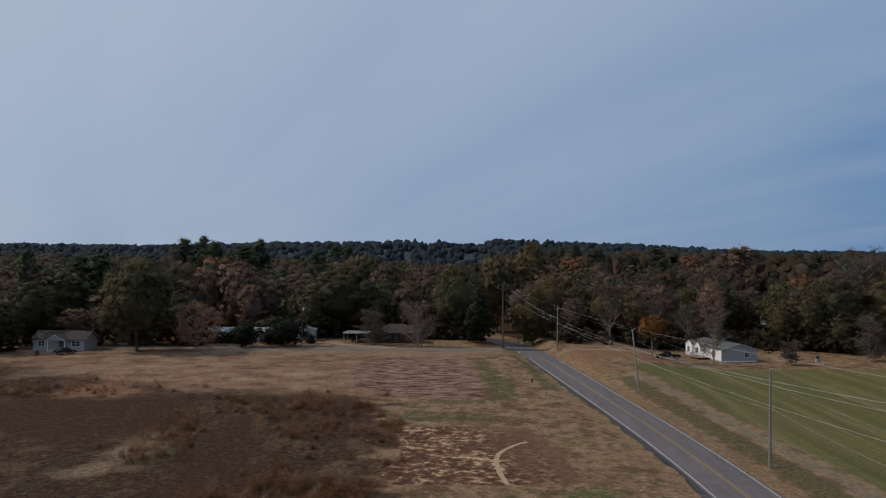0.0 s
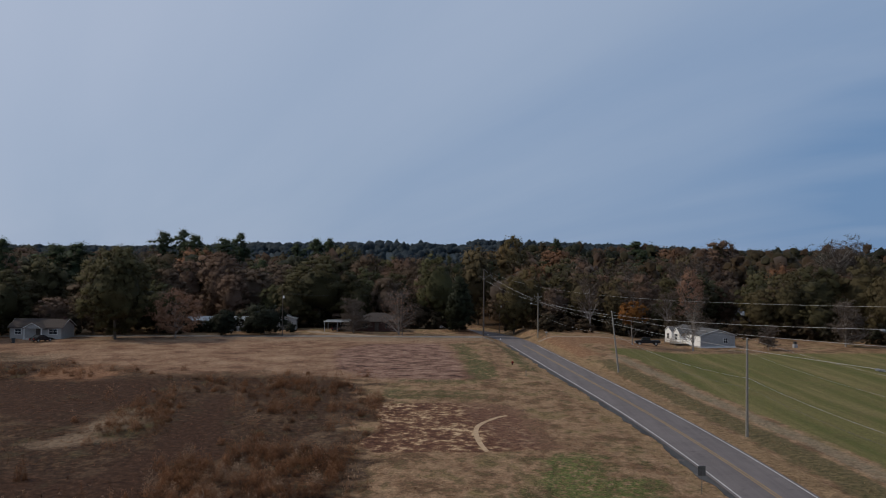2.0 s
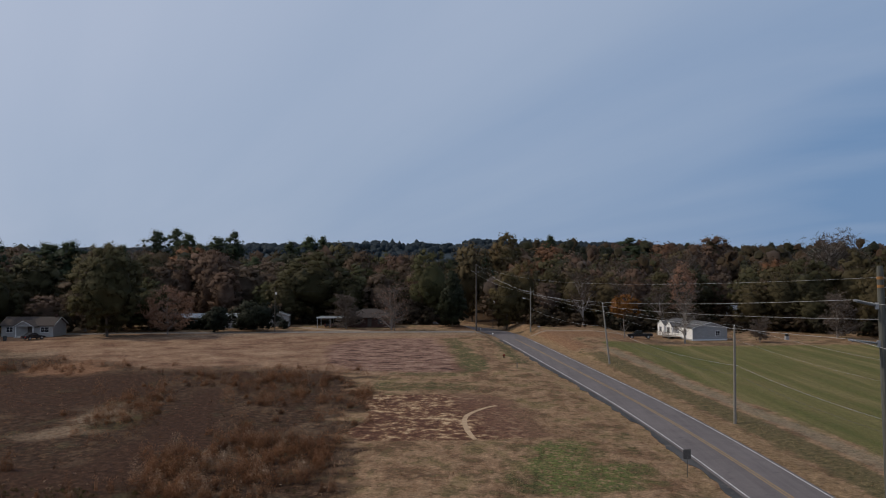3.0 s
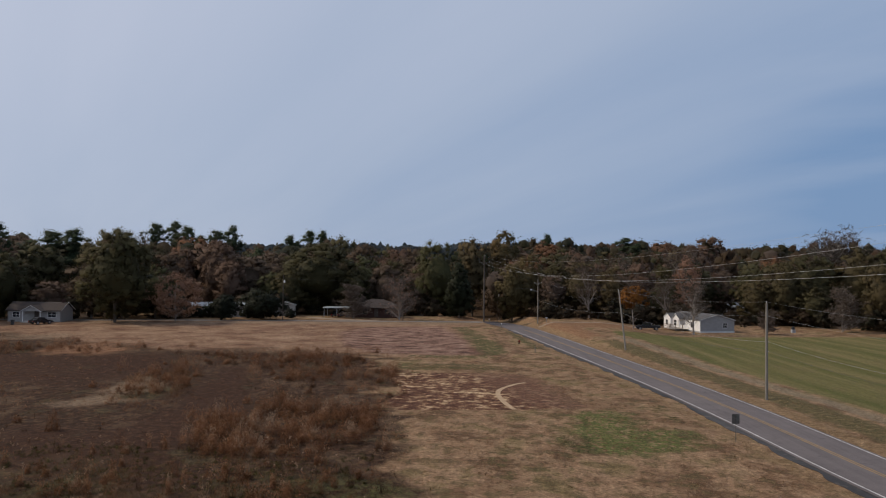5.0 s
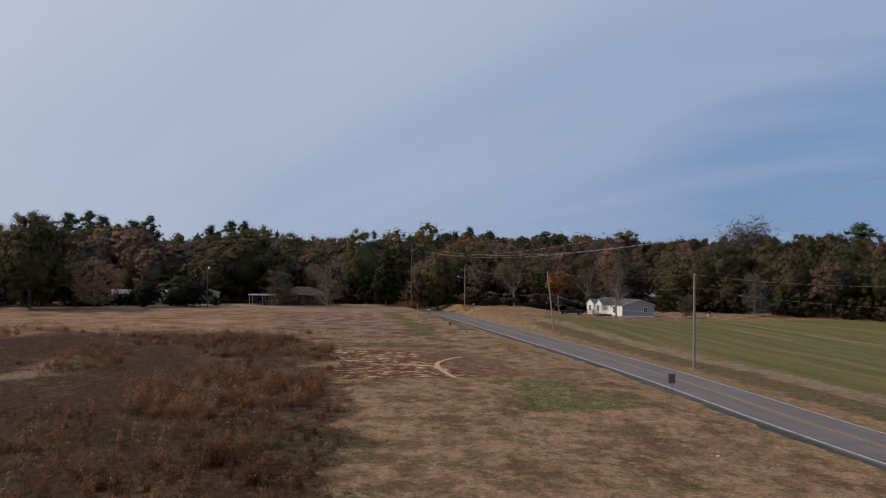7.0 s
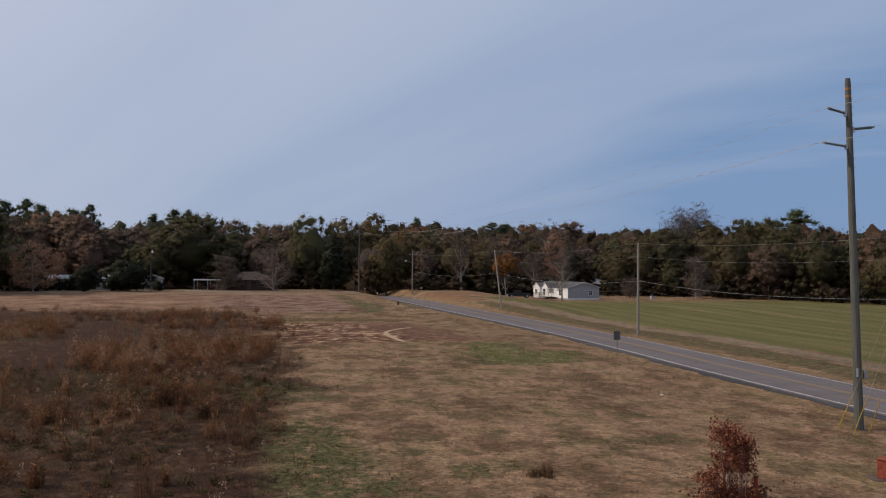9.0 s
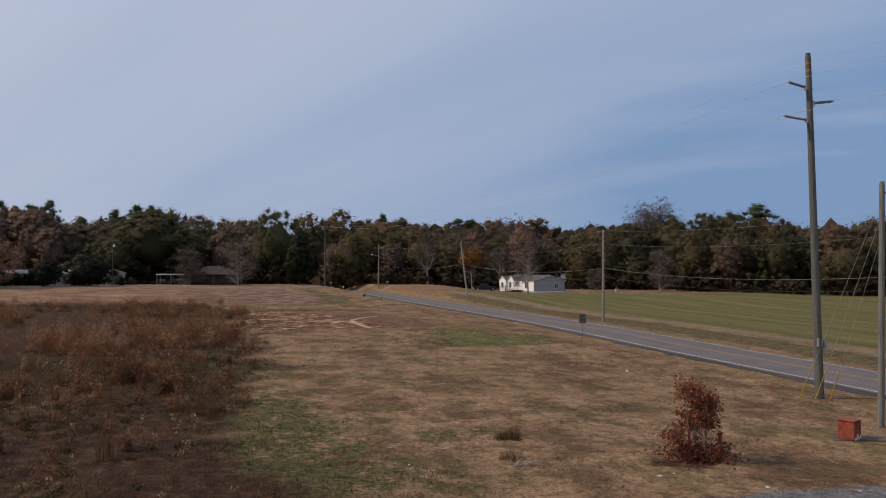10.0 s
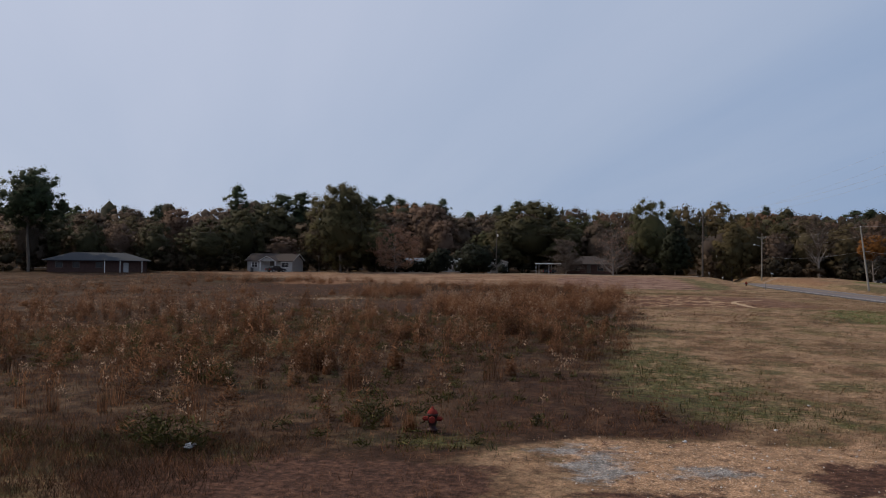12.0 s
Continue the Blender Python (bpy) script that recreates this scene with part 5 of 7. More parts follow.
KINDS = {
    "olive": kind_of("oak_tree", "broad olive-green oak of the wood's edge", M_OLIVE, M_BARK, 30),
    "green": kind_of("oak_tree", "mossy green oak of the wood's edge", M_MOSS, M_BARK, 33),
    "gold": kind_of("oak_tree", "olive-gold autumn oak beside the road", M_GOLD, M_BARK, 36, 0.8, 5.6),
    "dark": kind_of("oak_tree", "dense dark olive oak at the pasture's edge", M_DARKOLIVE, M_BARK, 39, 0.4, 6.4),
    "brown": kind_of("hardwood_tree", "hardwood with dull brown autumn leaves", M_BROWN, M_GREYBARK, 42, 1.0, 5.6),
    "russet": kind_of("hardwood_tree", "hardwood with faded russet autumn leaves", M_RUSSET, M_GREYBARK, 45, 1.2, 5.2, 135),
    "rust": kind_of("hardwood_tree", "hardwood with rust-orange autumn leaves", M_RUSTLEAF, M_GREYBARK, 48, 1.2, 4.9, 125),
    "bare": [bare_tree("bare_tree", "bare grey hardwood of the wood", 17.5, 0.62, M_GREYBARK, 50 + i, 700, M_RUSSET, 0.36, 2, 0.8, 0.2, 4, 9, 1.5) for i in range(2)],
    "pine": [tree("pine_tree", "tall dark pine with a clumped crown", 22, pine_crown(11.0 - 3 * i, 21.3, 4.6), 120, 70, 0.95, 0.20, M_PINE, M_BARK, 60 + i, 0.45, 1, 0.6, 0.3, 2, heart=0.3, thick=0.013) for i in range(2)],
    "winter": [bare_tree("bare_tree", "tall bare grey tree above the wood", 17.5, 0.75, M_PALEBARK, 57, 0, None, 0.4, 3, 0.8, 0.3, 6, 2, 1.2, 0.046)],
    "cedar": [tree("cedar_tree", "dark conical cedar of the wood", 12, cone_crown(0.5, 12.2, 3.0), 70, 36, 0.7, 0.28, M_EVERGREEN, M_BARK, 70, 0.6, 1)],
    "scrub": [tree("shrub", "tangled brown and green undergrowth shrub", 4.2, round_crown(0.0, 4.4, 2.6, 5, i), 22, 40, 0.7, 0.26, M_SCRUB, M_BARK, 80 + i, 1.0, 1, 0.05) for i in range(2)],
}
RADIUS = {"olive": 6.9, "green": 6.9, "gold": 6.3, "dark": 7.1, "brown": 6.3, "russet": 5.9, "rust": 5.6, "pine": 4.6}
HEIGHT = {"pine": 20.9}


def wood_edge(x):
    """How far out the wood begins, by x."""
    return float(np.interp(x, [-220, -185, -150, -120, -98, -92, -62, -58, -44, -30, -2, 4, 24, 48, 66, 84, 96, 104, 116, 130, 160, 200], [105, 118, 138, 162, 176, 190, 192, 208, 212, 219, 219, 222, 212, 210, 214, 214, 204, 186, 158, 142, 122, 100]))


def clear(x, y):
    rx, _ = road_at(y)
    if abs(x - rx - 1) < 9.5 + 0.02 * max(0, y - 200):
        return False
    if 15.8 < math.degrees(math.atan2(x - 4.7, y + 3.3)) < 18.9 and y < 300:
        return False
    return True


used = {}


def plant(kind, x, y, s, sz=None, deep=False):
    kinds = KINDS[kind]
    if len(kinds) == 3:
        kinds = kinds[2:] if deep else kinds[:2]
    k = used.get((kind, deep), 0)
    used[kind, deep] = k + 1
    proto = kinds[k % len(kinds)]
    turn = rng.uniform(0, 360)
    return (at_ground if k < len(kinds) else copy_at)(proto, x, y, turn, s, sz)


# the trees one can tell apart in the wood's edge and above it: place, height, half width
STANDING = {
    "olive": [(-33.3, 221.4, 18.6, 11.0), (-35.5, 289.8, 23.9, 7.7), (80.4, 289.5, 20.8, 6.9), (93.7, 228.1, 17.6, 7.9), (115.6, 200.9, 20.3, 7.4), (-135.3, 159.3, 14.1, 7.5), (-80.0, 227.8, 18.2, 6.2), (9.4, 297.1, 27.0, 9.0)],
    "brown": [(-47.0, 232.8, 16.3, 8.4), (-52.3, 223.2, 14.8, 8.1), (-11.0, 247.6, 18.5, 6.6), (-6.9, 219.3, 6.3, 4.6), (-25.4, 262.0, 21.5, 7.6), (-9.7, 262.5, 22.6, 6.6), (-130.8, 186.1, 15.2, 7.1), (-129.5, 171.0, 13.0, 6.6), (-123.4, 225.7, 17.9, 7.8)],
    "russet": [(-66.7, 242.5, 19.5, 7.9), (-73.9, 238.2, 17.6, 6.2), (-16.1, 238.1, 15.6, 5.6), (-14.9, 262.0, 22.4, 7.2), (41.6, 262.9, 18.7, 6.2), (97.9, 338.0, 19.0, 8.7), (122.4, 193.4, 17.7, 6.2), (-108.7, 206.9, 17.0, 6.8), (-89.4, 190.0, 8.6, 5.0), (-123.4, 240.7, 20.3, 8.9), (124.6, 402.7, 21.8, 11.0)],
    "pine": [(143, 188, 22.5, 4.6), (-84.7, 334.4, 26.4, 5.2), (-62.3, 302.3, 22.6, 6.0), (-56.9, 306.8, 22.5, 5.6), (-51.1, 311.3, 24.3, 6.1), (-46.3, 315.9, 25.2, 5.8), (47.0, 392.7, 21.5, 4.2), (69.6, 310.5, 20.8, 6.8), (137.9, 224.0, 23.3, 7.9), (-168.2, 264.4, 20.6, 5.0), (-102.6, 218.6, 19.9, 7.1), (-156.0, 195.4, 16.8, 4.3), (-96.5, 216.9, 20.3, 6.2), (-88.2, 322.4, 23.8, 7.9), (88.9, 421.0, 20.1, 9.0), (-109, 316, 26.0, 6.5), (-102, 318, 27.0, 6.5), (-96, 314, 25.0, 6.0)],
    "green": [(-20.2, 264.0, 22.4, 7.4), (-21.8, 226.5, 15.8, 8.3), (-1.9, 222.6, 20.3, 7.0)],
    "gold": [(18.5, 325.1, 26.0, 9.0), (17.8, 222.0, 15.7, 5.2), (25.5, 372, 29.0, 9.6), (22.9, 229.6, 17.2, 5.6)],
    "rust": [(26.9, 256.2, 20.0, 6.1), (84.8, 329.1, 22.5, 7.6), (108.0, 277.3, 17.9, 6.7), (-75.3, 253.0, 20.7, 7.7), (41.5, 338.7, 23.1, 9.0)],
    "dark": [(59.4, 246.3, 14.5, 7.1), (56.0, 219.6, 9.1, 5.3), (95.1, 218.9, 18.6, 8.2), (105.4, 214.9, 20.2, 8.3), (110.6, 205.4, 20.9, 8.4), (-100.0, 173.1, 11.6, 7.1), (-107.0, 221.5, 18.1, 6.8), (72.9, 300.2, 19.8, 8.9), (86, 215, 16.0, 6.5), (103, 196, 16.5, 6.0), (114, 176, 17.0, 6.2)],
}
spots = []
for kind, places in STANDING.items():
    for x, y, h, w in places:
        plant(kind, x, y, w / RADIUS[kind], h / HEIGHT.get(kind, 16.6), y > 280)
        spots.append((x, y))
tries = 0
while len(spots) < 300 and tries < 60000:
    tries += 1
    x = rng.uniform(-205, 190)
    depth = rng.uniform(0, 1) ** 1.5 * 115
    y = wood_edge(x) + depth
    gap = 5.8 + depth * 0.03
    if not clear(x, y) or any((x - a) ** 2 + (y - b) ** 2 < gap ** 2 for a, b in spots):
        continue
    spots.append((x, y))
    d = y - wood_edge(x)
    u = rng.uniform() + 0.25 * float(mott(x, y, 40, 4))
    if x > 84:
        order = ("dark", "olive", "cedar", "dark", "brown", "russet", "bare")
    elif 20 < x <= 84:
        order = ("dark", "russet", "bare", "brown", "rust", "bare", "russet", "olive")
    elif x < -95:
        order = ("olive", "dark", "brown", "brown", "russet", "pine", "dark")
    else:
        order = ("olive", "green", "brown", "dark", "russet", "pine" if d > 20 else "olive", "brown", "bare")
    kind = order[int(np.clip(u, 0, 0.999) * len(order))]
    s = rng.uniform(0.74, 1.0) * (0.85 if kind == "pine" else 1.0) * (1.06 if -30 < x < 66 else 1.0) * (1.0 + 0.12 * min(1.0, d / 40)) * (0.9 if x < -108 else 1.05 if x < -60 else 1.0)
    if d < 8:
        s *= 0.85
    plant(kind, x, y, s, s * rng.uniform(0.92, 1.08), d > 24 and len(KINDS[kind]) == 3)
for i in range(170):
    x = rng.uniform(-200, 170)
    y = wood_edge(x) + rng.uniform(-4.0, 5.0)
    if clear(x, y):
        s = rng.uniform(0.6, 1.3)
        plant("scrub", x, y, s * 1.15, s)
for kind, x, y, s in (("russet", 83, 262, 0.8), ("brown", 88.5, 268, 0.85), ("dark", 94, 322, 0.8), ("russet", 104, 325, 0.85), ("brown", 99, 330, 0.9)):
    plant(kind, x, y, s, s)
for x, y, s in ((106, 230, 1.38), (111, 236, 1.32)):
    plant("winter", x, y, s)
at_ground(tree("pine_tree", "big dark spreading pine over the brick house", 22, round_crown(9.0, 21.5, 6.4, 5, 3), 150, 50, 1.0, 0.28, M_PINE, M_BARK, 66, 0.6, 1, 0.5, 0.4, 3, heart=0.6), -128, 149)
for i in range(30):
    a = radians(15.4 + 3.9 * rng.uniform())
    d = rng.uniform(216, 262)
    s = rng.uniform(0.4, 0.65)
    plant("scrub", 4.7 + math.sin(a) * d, math.cos(a) * d - 3.3, s, s)
# far woods, over the rolling land to the ridges
def far_woods():
    r = np.random.default_rng(5)
    vs, fs, ts, ns = [], [], [], []
    count = 0

    def add(x, y, h, w, tint, n, size, per):
        """Each tree some billows over a rounded form, with a few sprays standing out."""
        nonlocal count
        z = land(x, y)
        m = len(x)
        u = r.normal(size=(m, n, 3))
        u /= np.linalg.norm(u, axis=2)[..., None]
        u[..., 2] = np.abs(u[..., 2]) * 1.35 - 0.35
        u[:, 0] = 0
        k = r.uniform(0.55, 0.9, (m, n))
        c = np.stack([x[:, None] + u[..., 0] * w[:, None] * k, y[:, None] + u[..., 1] * w[:, None] * k, (z + h * 0.55)[:, None] + u[..., 2] * (h * 0.38)[:, None]], -1).reshape(-1, 3)
        rad = np.repeat(w, n) * r.uniform(0.34, 0.56, m * n)
        rad[::n] = w * 0.72
        v, f = lumps(c, rad * 0.85, r, 0, 1.0, 0.2)
        mid = np.stack([x, y, z + h * 0.5], -1)
        own = v - np.repeat(c, 12, 0)
        whole = v - np.repeat(mid, 12 * n, 0)
        ns.append(0.45 * own / np.linalg.norm(own, axis=1)[:, None] + 0.8 * whole / np.linalg.norm(whole, axis=1)[:, None] + [0, 0, 0.25])
        shade = np.clip(np.repeat(tint, n) + r.normal(0, 0.03, m * n), 0, 1)
        vs.append(v)
        fs.append(f + count)
        ts.append(np.repeat(shade, 12))
        count += len(v)
        away = r.normal(size=(m * n * per, 3))
        away /= np.linalg.norm(away, axis=1)[:, None]
        away[:, 2] = np.abs(away[:, 2])
        v, f = leaf_cards(np.repeat(c, per, 0) + away * np.repeat(rad, per)[:, None] * r.uniform(0.85, 1.25, (m * n * per, 1)), size, r, away)
        whole = v - np.repeat(mid, 3 * per * n, 0)
        ns.append(0.45 * np.repeat(away, 3, 0) + 0.8 * whole / np.linalg.norm(whole, axis=1)[:, None] + [0, 0, 0.25])
        vs.append(v)
        fs.append(f + count)
        ts.append(np.repeat(np.repeat(shade, per), 3))
        count += len(v)

    def scatter(n, y0, y1, spread):
        y = np.sqrt(r.uniform(y0 ** 2, y1 ** 2, n))
        x = r.uniform(-1, 1, n) * (y * spread + 40)
        return x, y
    x, y = scatter(2600, 215, 640, 0.95)
    rx, _ = road_at(y)
    edge = np.interp(x, [-205, 190], [250, 250]) + 40
    keep = (y > np.array([wood_edge(a) for a in x]) + 48) & ((np.abs(x - rx) > 11) | (y > 330)) & ~((np.degrees(np.arctan2(x - 4.7, y + 3.3)) > 15.6) & (np.degrees(np.arctan2(x - 4.7, y + 3.3)) < 19.0) & (y < 316))
    x, y = x[keep], y[keep]
    add(x, y, r.uniform(13, 21, len(x)), r.uniform(3.8, 6.4, len(x)), np.clip(0.45 + 0.3 * wobble(x, y, 22) + r.normal(0, 0.28, len(x)), 0, 1), 8, 0.8, 13)
    x, y = scatter(1700, 640, 1300, 0.75)
    add(x, y, r.uniform(13, 21, len(x)), r.uniform(5, 8, len(x)), np.clip(0.4 + 0.3 * wobble(x, y, 40) + r.normal(0, 0.25, len(x)), 0, 1), 6, 1.3, 5)
    near = (np.concatenate(vs), np.concatenate(fs), np.concatenate(ts), np.concatenate(ns))
    vs, fs, ts, ns, count = [], [], [], [], 0
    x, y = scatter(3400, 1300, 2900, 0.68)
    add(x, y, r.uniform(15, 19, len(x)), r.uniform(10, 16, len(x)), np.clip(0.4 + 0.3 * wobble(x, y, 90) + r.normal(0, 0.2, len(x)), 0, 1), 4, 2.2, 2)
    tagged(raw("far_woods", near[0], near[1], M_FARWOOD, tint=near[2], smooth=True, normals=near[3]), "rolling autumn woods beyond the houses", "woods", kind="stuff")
    tagged(raw("ridge_woods", np.concatenate(vs), np.concatenate(fs), M_HAZERIDGE, tint=np.concatenate(ts), smooth=True, normals=np.concatenate(ns)), "woods on the far ridges with blue haze painted in", "woods", kind="stuff")


far_woods()
# ---- houses ----


def window(parent, x, z, w, h, y=-0.02, side="y", bars=1, frame_mat=None):
    """A framed window on a wall that faces -y (or -x / +x); the pane sits inside the frame."""
    def put_box(bm, u0, u1, d0, d1, z0, z1):
        if side == "y":
            box(bm, u0, u1, y + d0, y + d1, z0, z1)
        else:
            box(bm, y + d0, y + d1, u0, u1, z0, z1)
    t = 0.07
    s = -1 if side != "+x" else 1
    d = sorted((0.0, 0.05 * s))
    bm = bmesh.new()
    rings = []
    for dd in d:
        for k in (0, t):
            corners = ((x - w / 2 + k, z + k), (x + w / 2 - k, z + k), (x + w / 2 - k, z + h - k), (x - w / 2 + k, z + h - k))
            rings.append([bm.verts.new((u, y + dd, v) if side == "y" else (y + dd, u, v)) for u, v in corners])
    for p, q in ((0, 1), (2, 3), (0, 2), (1, 3)):
        for i in range(4):
            bm.faces.new((rings[p][i], rings[p][(i + 1) % 4], rings[q][(i + 1) % 4], rings[q][i]))
    bmesh.ops.recalc_face_normals(bm, faces=bm.faces[:])
    f = part("window", bm, frame_mat or M_TRIM, parent)
    if bars:
        bm = bmesh.new()
        put_box(bm, x - w / 2 + t, x + w / 2 - t, d[0], d[1], z + h / 2 - 0.025, z + h / 2 + 0.025)
        part("transom", bm, M_TRIM, f)
        bm = bmesh.new()
        put_box(bm, x - 0.02, x + 0.02, d[0] + 0.004, d[1] - 0.004, z + t, z + h - t)
        part("mullion", bm, M_TRIM, f)
    d = sorted((0.0, 0.02 * s))
    bm = bmesh.new()
    put_box(bm, x - w / 2 + t, x + w / 2 - t, d[0], d[1], z + t, z + h - t)
    part("pane", bm, M_GLASS, f)
    return f


def door(parent, x, w=0.95, h=2.05, y=-0.02, z=0.3, mat=M_DOOR):
    bm = bmesh.new()
    box(bm, x - w / 2, x + w / 2, y - 0.05, y, z, z + h)
    for k in (0.25, 1.15):
        box(bm, x - w / 2 + 0.15, x + w / 2 - 0.15, y - 0.065, y - 0.05, z + k, z + k + 0.7)
    d = part("door", bm, mat, parent)
    bm = bmesh.new()
    ball(bm, (x + w / 2 - 0.1, y - 0.1, z + 1.0), 0.035)
    part("handle", bm, M_GALV, d)


def gable_roof(parent, x0, x1, y0, y1, eave, ridge, mat, axis="x", over=0.4, thick=0.12, name="roof"):
    """Two sloping slabs with their ridge along that axis."""
    bm = bmesh.new()
    if axis == "x":
        c, half = (y0 + y1) / 2, (y1 - y0) / 2
    else:
        c, half = (x0 + x1) / 2, (x1 - x0) / 2
    k = (ridge - eave) / half
    lo = eave - k * over
    outline = [(c - half - over, lo), (c, ridge), (c + half + over, lo), (c + half + over, lo + thick), (c, ridge + thick), (c - half - over, lo + thick)]
    if axis == "x":
        prism(bm, outline, x0 - over, x1 + over, "x")
    else:
        prism(bm, outline, y0 - over, y1 + over, "y")
    r = part(name, bm, mat, parent)
    # bargeboards and fascia
    for v in ((x0 - over - 0.03, x1 + over + 0.003) if axis == "x" else (y0 - over - 0.03, y1 + over + 0.003)):
        bm = bmesh.new()
        prism(bm, [(p, q - 0.02) for p, q in outline], v, v + 0.027, axis)
        part("bargeboard", bm, M_TRIM, r)
    return r


def hip_roof(parent, x0, x1, y0, y1, eave, ridge, mat, over=0.5, thick=0.14):
    x0, x1, y0, y1 = x0 - over, x1 + over, y0 - over, y1 + over
    bm = bmesh.new()
    h = (y1 - y0) / 2
    c = (y0 + y1) / 2
    b = [bm.verts.new(p) for p in ((x0, y0, eave), (x1, y0, eave), (x1, y1, eave), (x0, y1, eave))]
    e = [bm.verts.new(p) for p in ((x0, y0, eave + thick), (x1, y0, eave + thick), (x1, y1, eave + thick), (x0, y1, eave + thick))]
    r0, r1 = bm.verts.new((x0 + h, c, ridge)), bm.verts.new((x1 - h, c, ridge))
    bm.faces.new(b[::-1])
    for i in range(4):
        j = (i + 1) % 4
        bm.faces.new((b[i], b[j], e[j], e[i]))
    bm.faces.new((e[0], e[1], r1, r0))
    bm.faces.new((e[1], e[2], r1))
    bm.faces.new((e[2], e[3], r0, r1))
    bm.faces.new((e[3], e[0], r0))
    return part("roof", bm, mat, parent)


def gable_walls(parent, x0, x1, y0, y1, eave, ridge, mat, axis="x", base=-0.3, name="wall"):
    """Walls with gable ends, in one body."""
    bm = bmesh.new()
    if axis == "x":
        prism(bm, [(y0, base), (y1, base), (y1, eave), ((y0 + y1) / 2, ridge), (y0, eave)], x0, x1, "x")
    else:
        prism(bm, [(x0, base), (x1, base), (x1, eave), ((x0 + x1) / 2, ridge), (x0, eave)], y0, y1, "y")
    return part(name, bm, mat, parent)


M_BRICKWALL = plain("dark_red_brick", (0.040, 0.022, 0.018), (0.080, 0.042, 0.034), 2, 0.9, 0, 0.3)
M_BLUEROOF = plain("blue_grey_shingles", (0.024, 0.028, 0.034), (0.048, 0.054, 0.063), 4, 0.95, 0, 0.4)

# white house with a gabled porch
h1 = thing("house", -86.4, 177.3, on(-86, 178), 0, "small white house with a gabled front porch and brown roof", "house", "houses round the field")
gable_walls(h1, -6.0, 5.2, 0, 6, 2.5, 4.0, M_WHITESIDING)
gable_roof(h1, -6.0, 5.2, 0, 6, 2.55, 4.05, M_SHINGLEBROWN)
window(h1, -4.2, 0.95, 1.5, 1.2)
window(h1, 3.4, 0.95, 1.9, 1.2)
door(h1, 0.2)
bm = bmesh.new()
box(bm, -2.1, 2.1, -2.2, -0.01, -0.2, 0.22)
porch = part("porch_floor", bm, M_CONCRETE, h1)
for x in (-1.85, 1.85):
    bm = bmesh.new()
    box(bm, x - 0.07, x + 0.07, -2.05, -1.9, 0.22, 2.35)
    part("post", bm, M_TRIM, porch)
pr = gable_roof(h1, -2.0, 2.0, -2.2, 2.2, 2.4, 3.5, M_SHINGLEBROWN, "y", 0.25, 0.1, "porch_roof")
bm = bmesh.new()
prism(bm, [(-2.1, 2.36), (2.1, 2.36), (0, 3.45)], -2.15, -2.05, "y")
part("gable_panel", bm, M_WHITESIDING, pr)
bm = bmesh.new()
box(bm, 4.3, 4.8, 2.7, 3.3, 3.4, 4.7)
part("chimney", bm, M_BRICKWALL, h1)

# brick ranch house with a hipped roof
h2 = thing("house", -113.5, 151.5, on(-113, 150), 30, "long dark brick ranch house with a blue-grey hipped roof", "house", "houses round the field")
bm = bmesh.new()
box(bm, -9.5, 9.5, 0, 8.5, -0.4, 2.45)
part("wall", bm, M_BRICKWALL, h2)
hip_roof(h2, -9.5, 9.5, 0, 8.5, 2.45, 4.2, M_BLUEROOF, 0.9)
for x in (-7.2, -4.0, 0.5):
    window(h2, x, 1.0, 1.4, 1.2, bars=0, frame_mat=M_SIGNBACK)
bm = bmesh.new()
box(bm, 5.2, 6.2, -0.08, -0.02, 0.1, 2.1)
part("door", bm, M_GREYSIDING, h2, "pale blue-white door")
for x in (1.6, 4.6, 8.9):
    bm = bmesh.new()
    box(bm, x - 0.06, x + 0.06, -0.82, -0.70, -0.2, 2.45)
    part("post", bm, M_TRIM, h2)

# brick house with a carport
h3 = thing("house", -16.6, 203.6, on(-16.6, 206), 0, "low brown brick house with a hipped brown roof", "house", "houses round the field")
bm = bmesh.new()
box(bm, -5.8, 5.8, 0, 8.5, -0.4, 2.35)
part("wall", bm, M_BRICKWALL, h3)
hip_roof(h3, -5.8, 5.8, 0, 8.5, 2.35, 4.4, M_SHINGLEBROWN)
for x in (-2.6, 3.0):
    window(h3, x, 0.9, 1.5, 1.15, bars=0, frame_mat=M_SIGNBACK)
door(h3, 0.2)
cp = thing("carport", -26.2, 202.2, on(-26, 203), 0, "flat white metal carport beside the brick house", "carport")
bm = bmesh.new()
box(bm, -2.9, 3.4, 0, 6.0, 2.36, 2.52)
bevel(bm, 0.03, 1)
cr = part("roof", bm, M_METALROOF, cp)
bm = bmesh.new()
box(bm, -2.94, 3.44, -0.04, -0.005, 2.30, 2.56)
part("fascia", bm, M_TRIM, cr)
for x, y in ((-2.7, 0.2), (-2.7, 5.8), (0.4, 0.2), (0.4, 5.8)):
    bm = bmesh.new()
    box(bm, x - 0.06, x + 0.06, y - 0.06, y + 0.06, -0.2, 2.36)
    part("post", bm, M_GALV, cp)

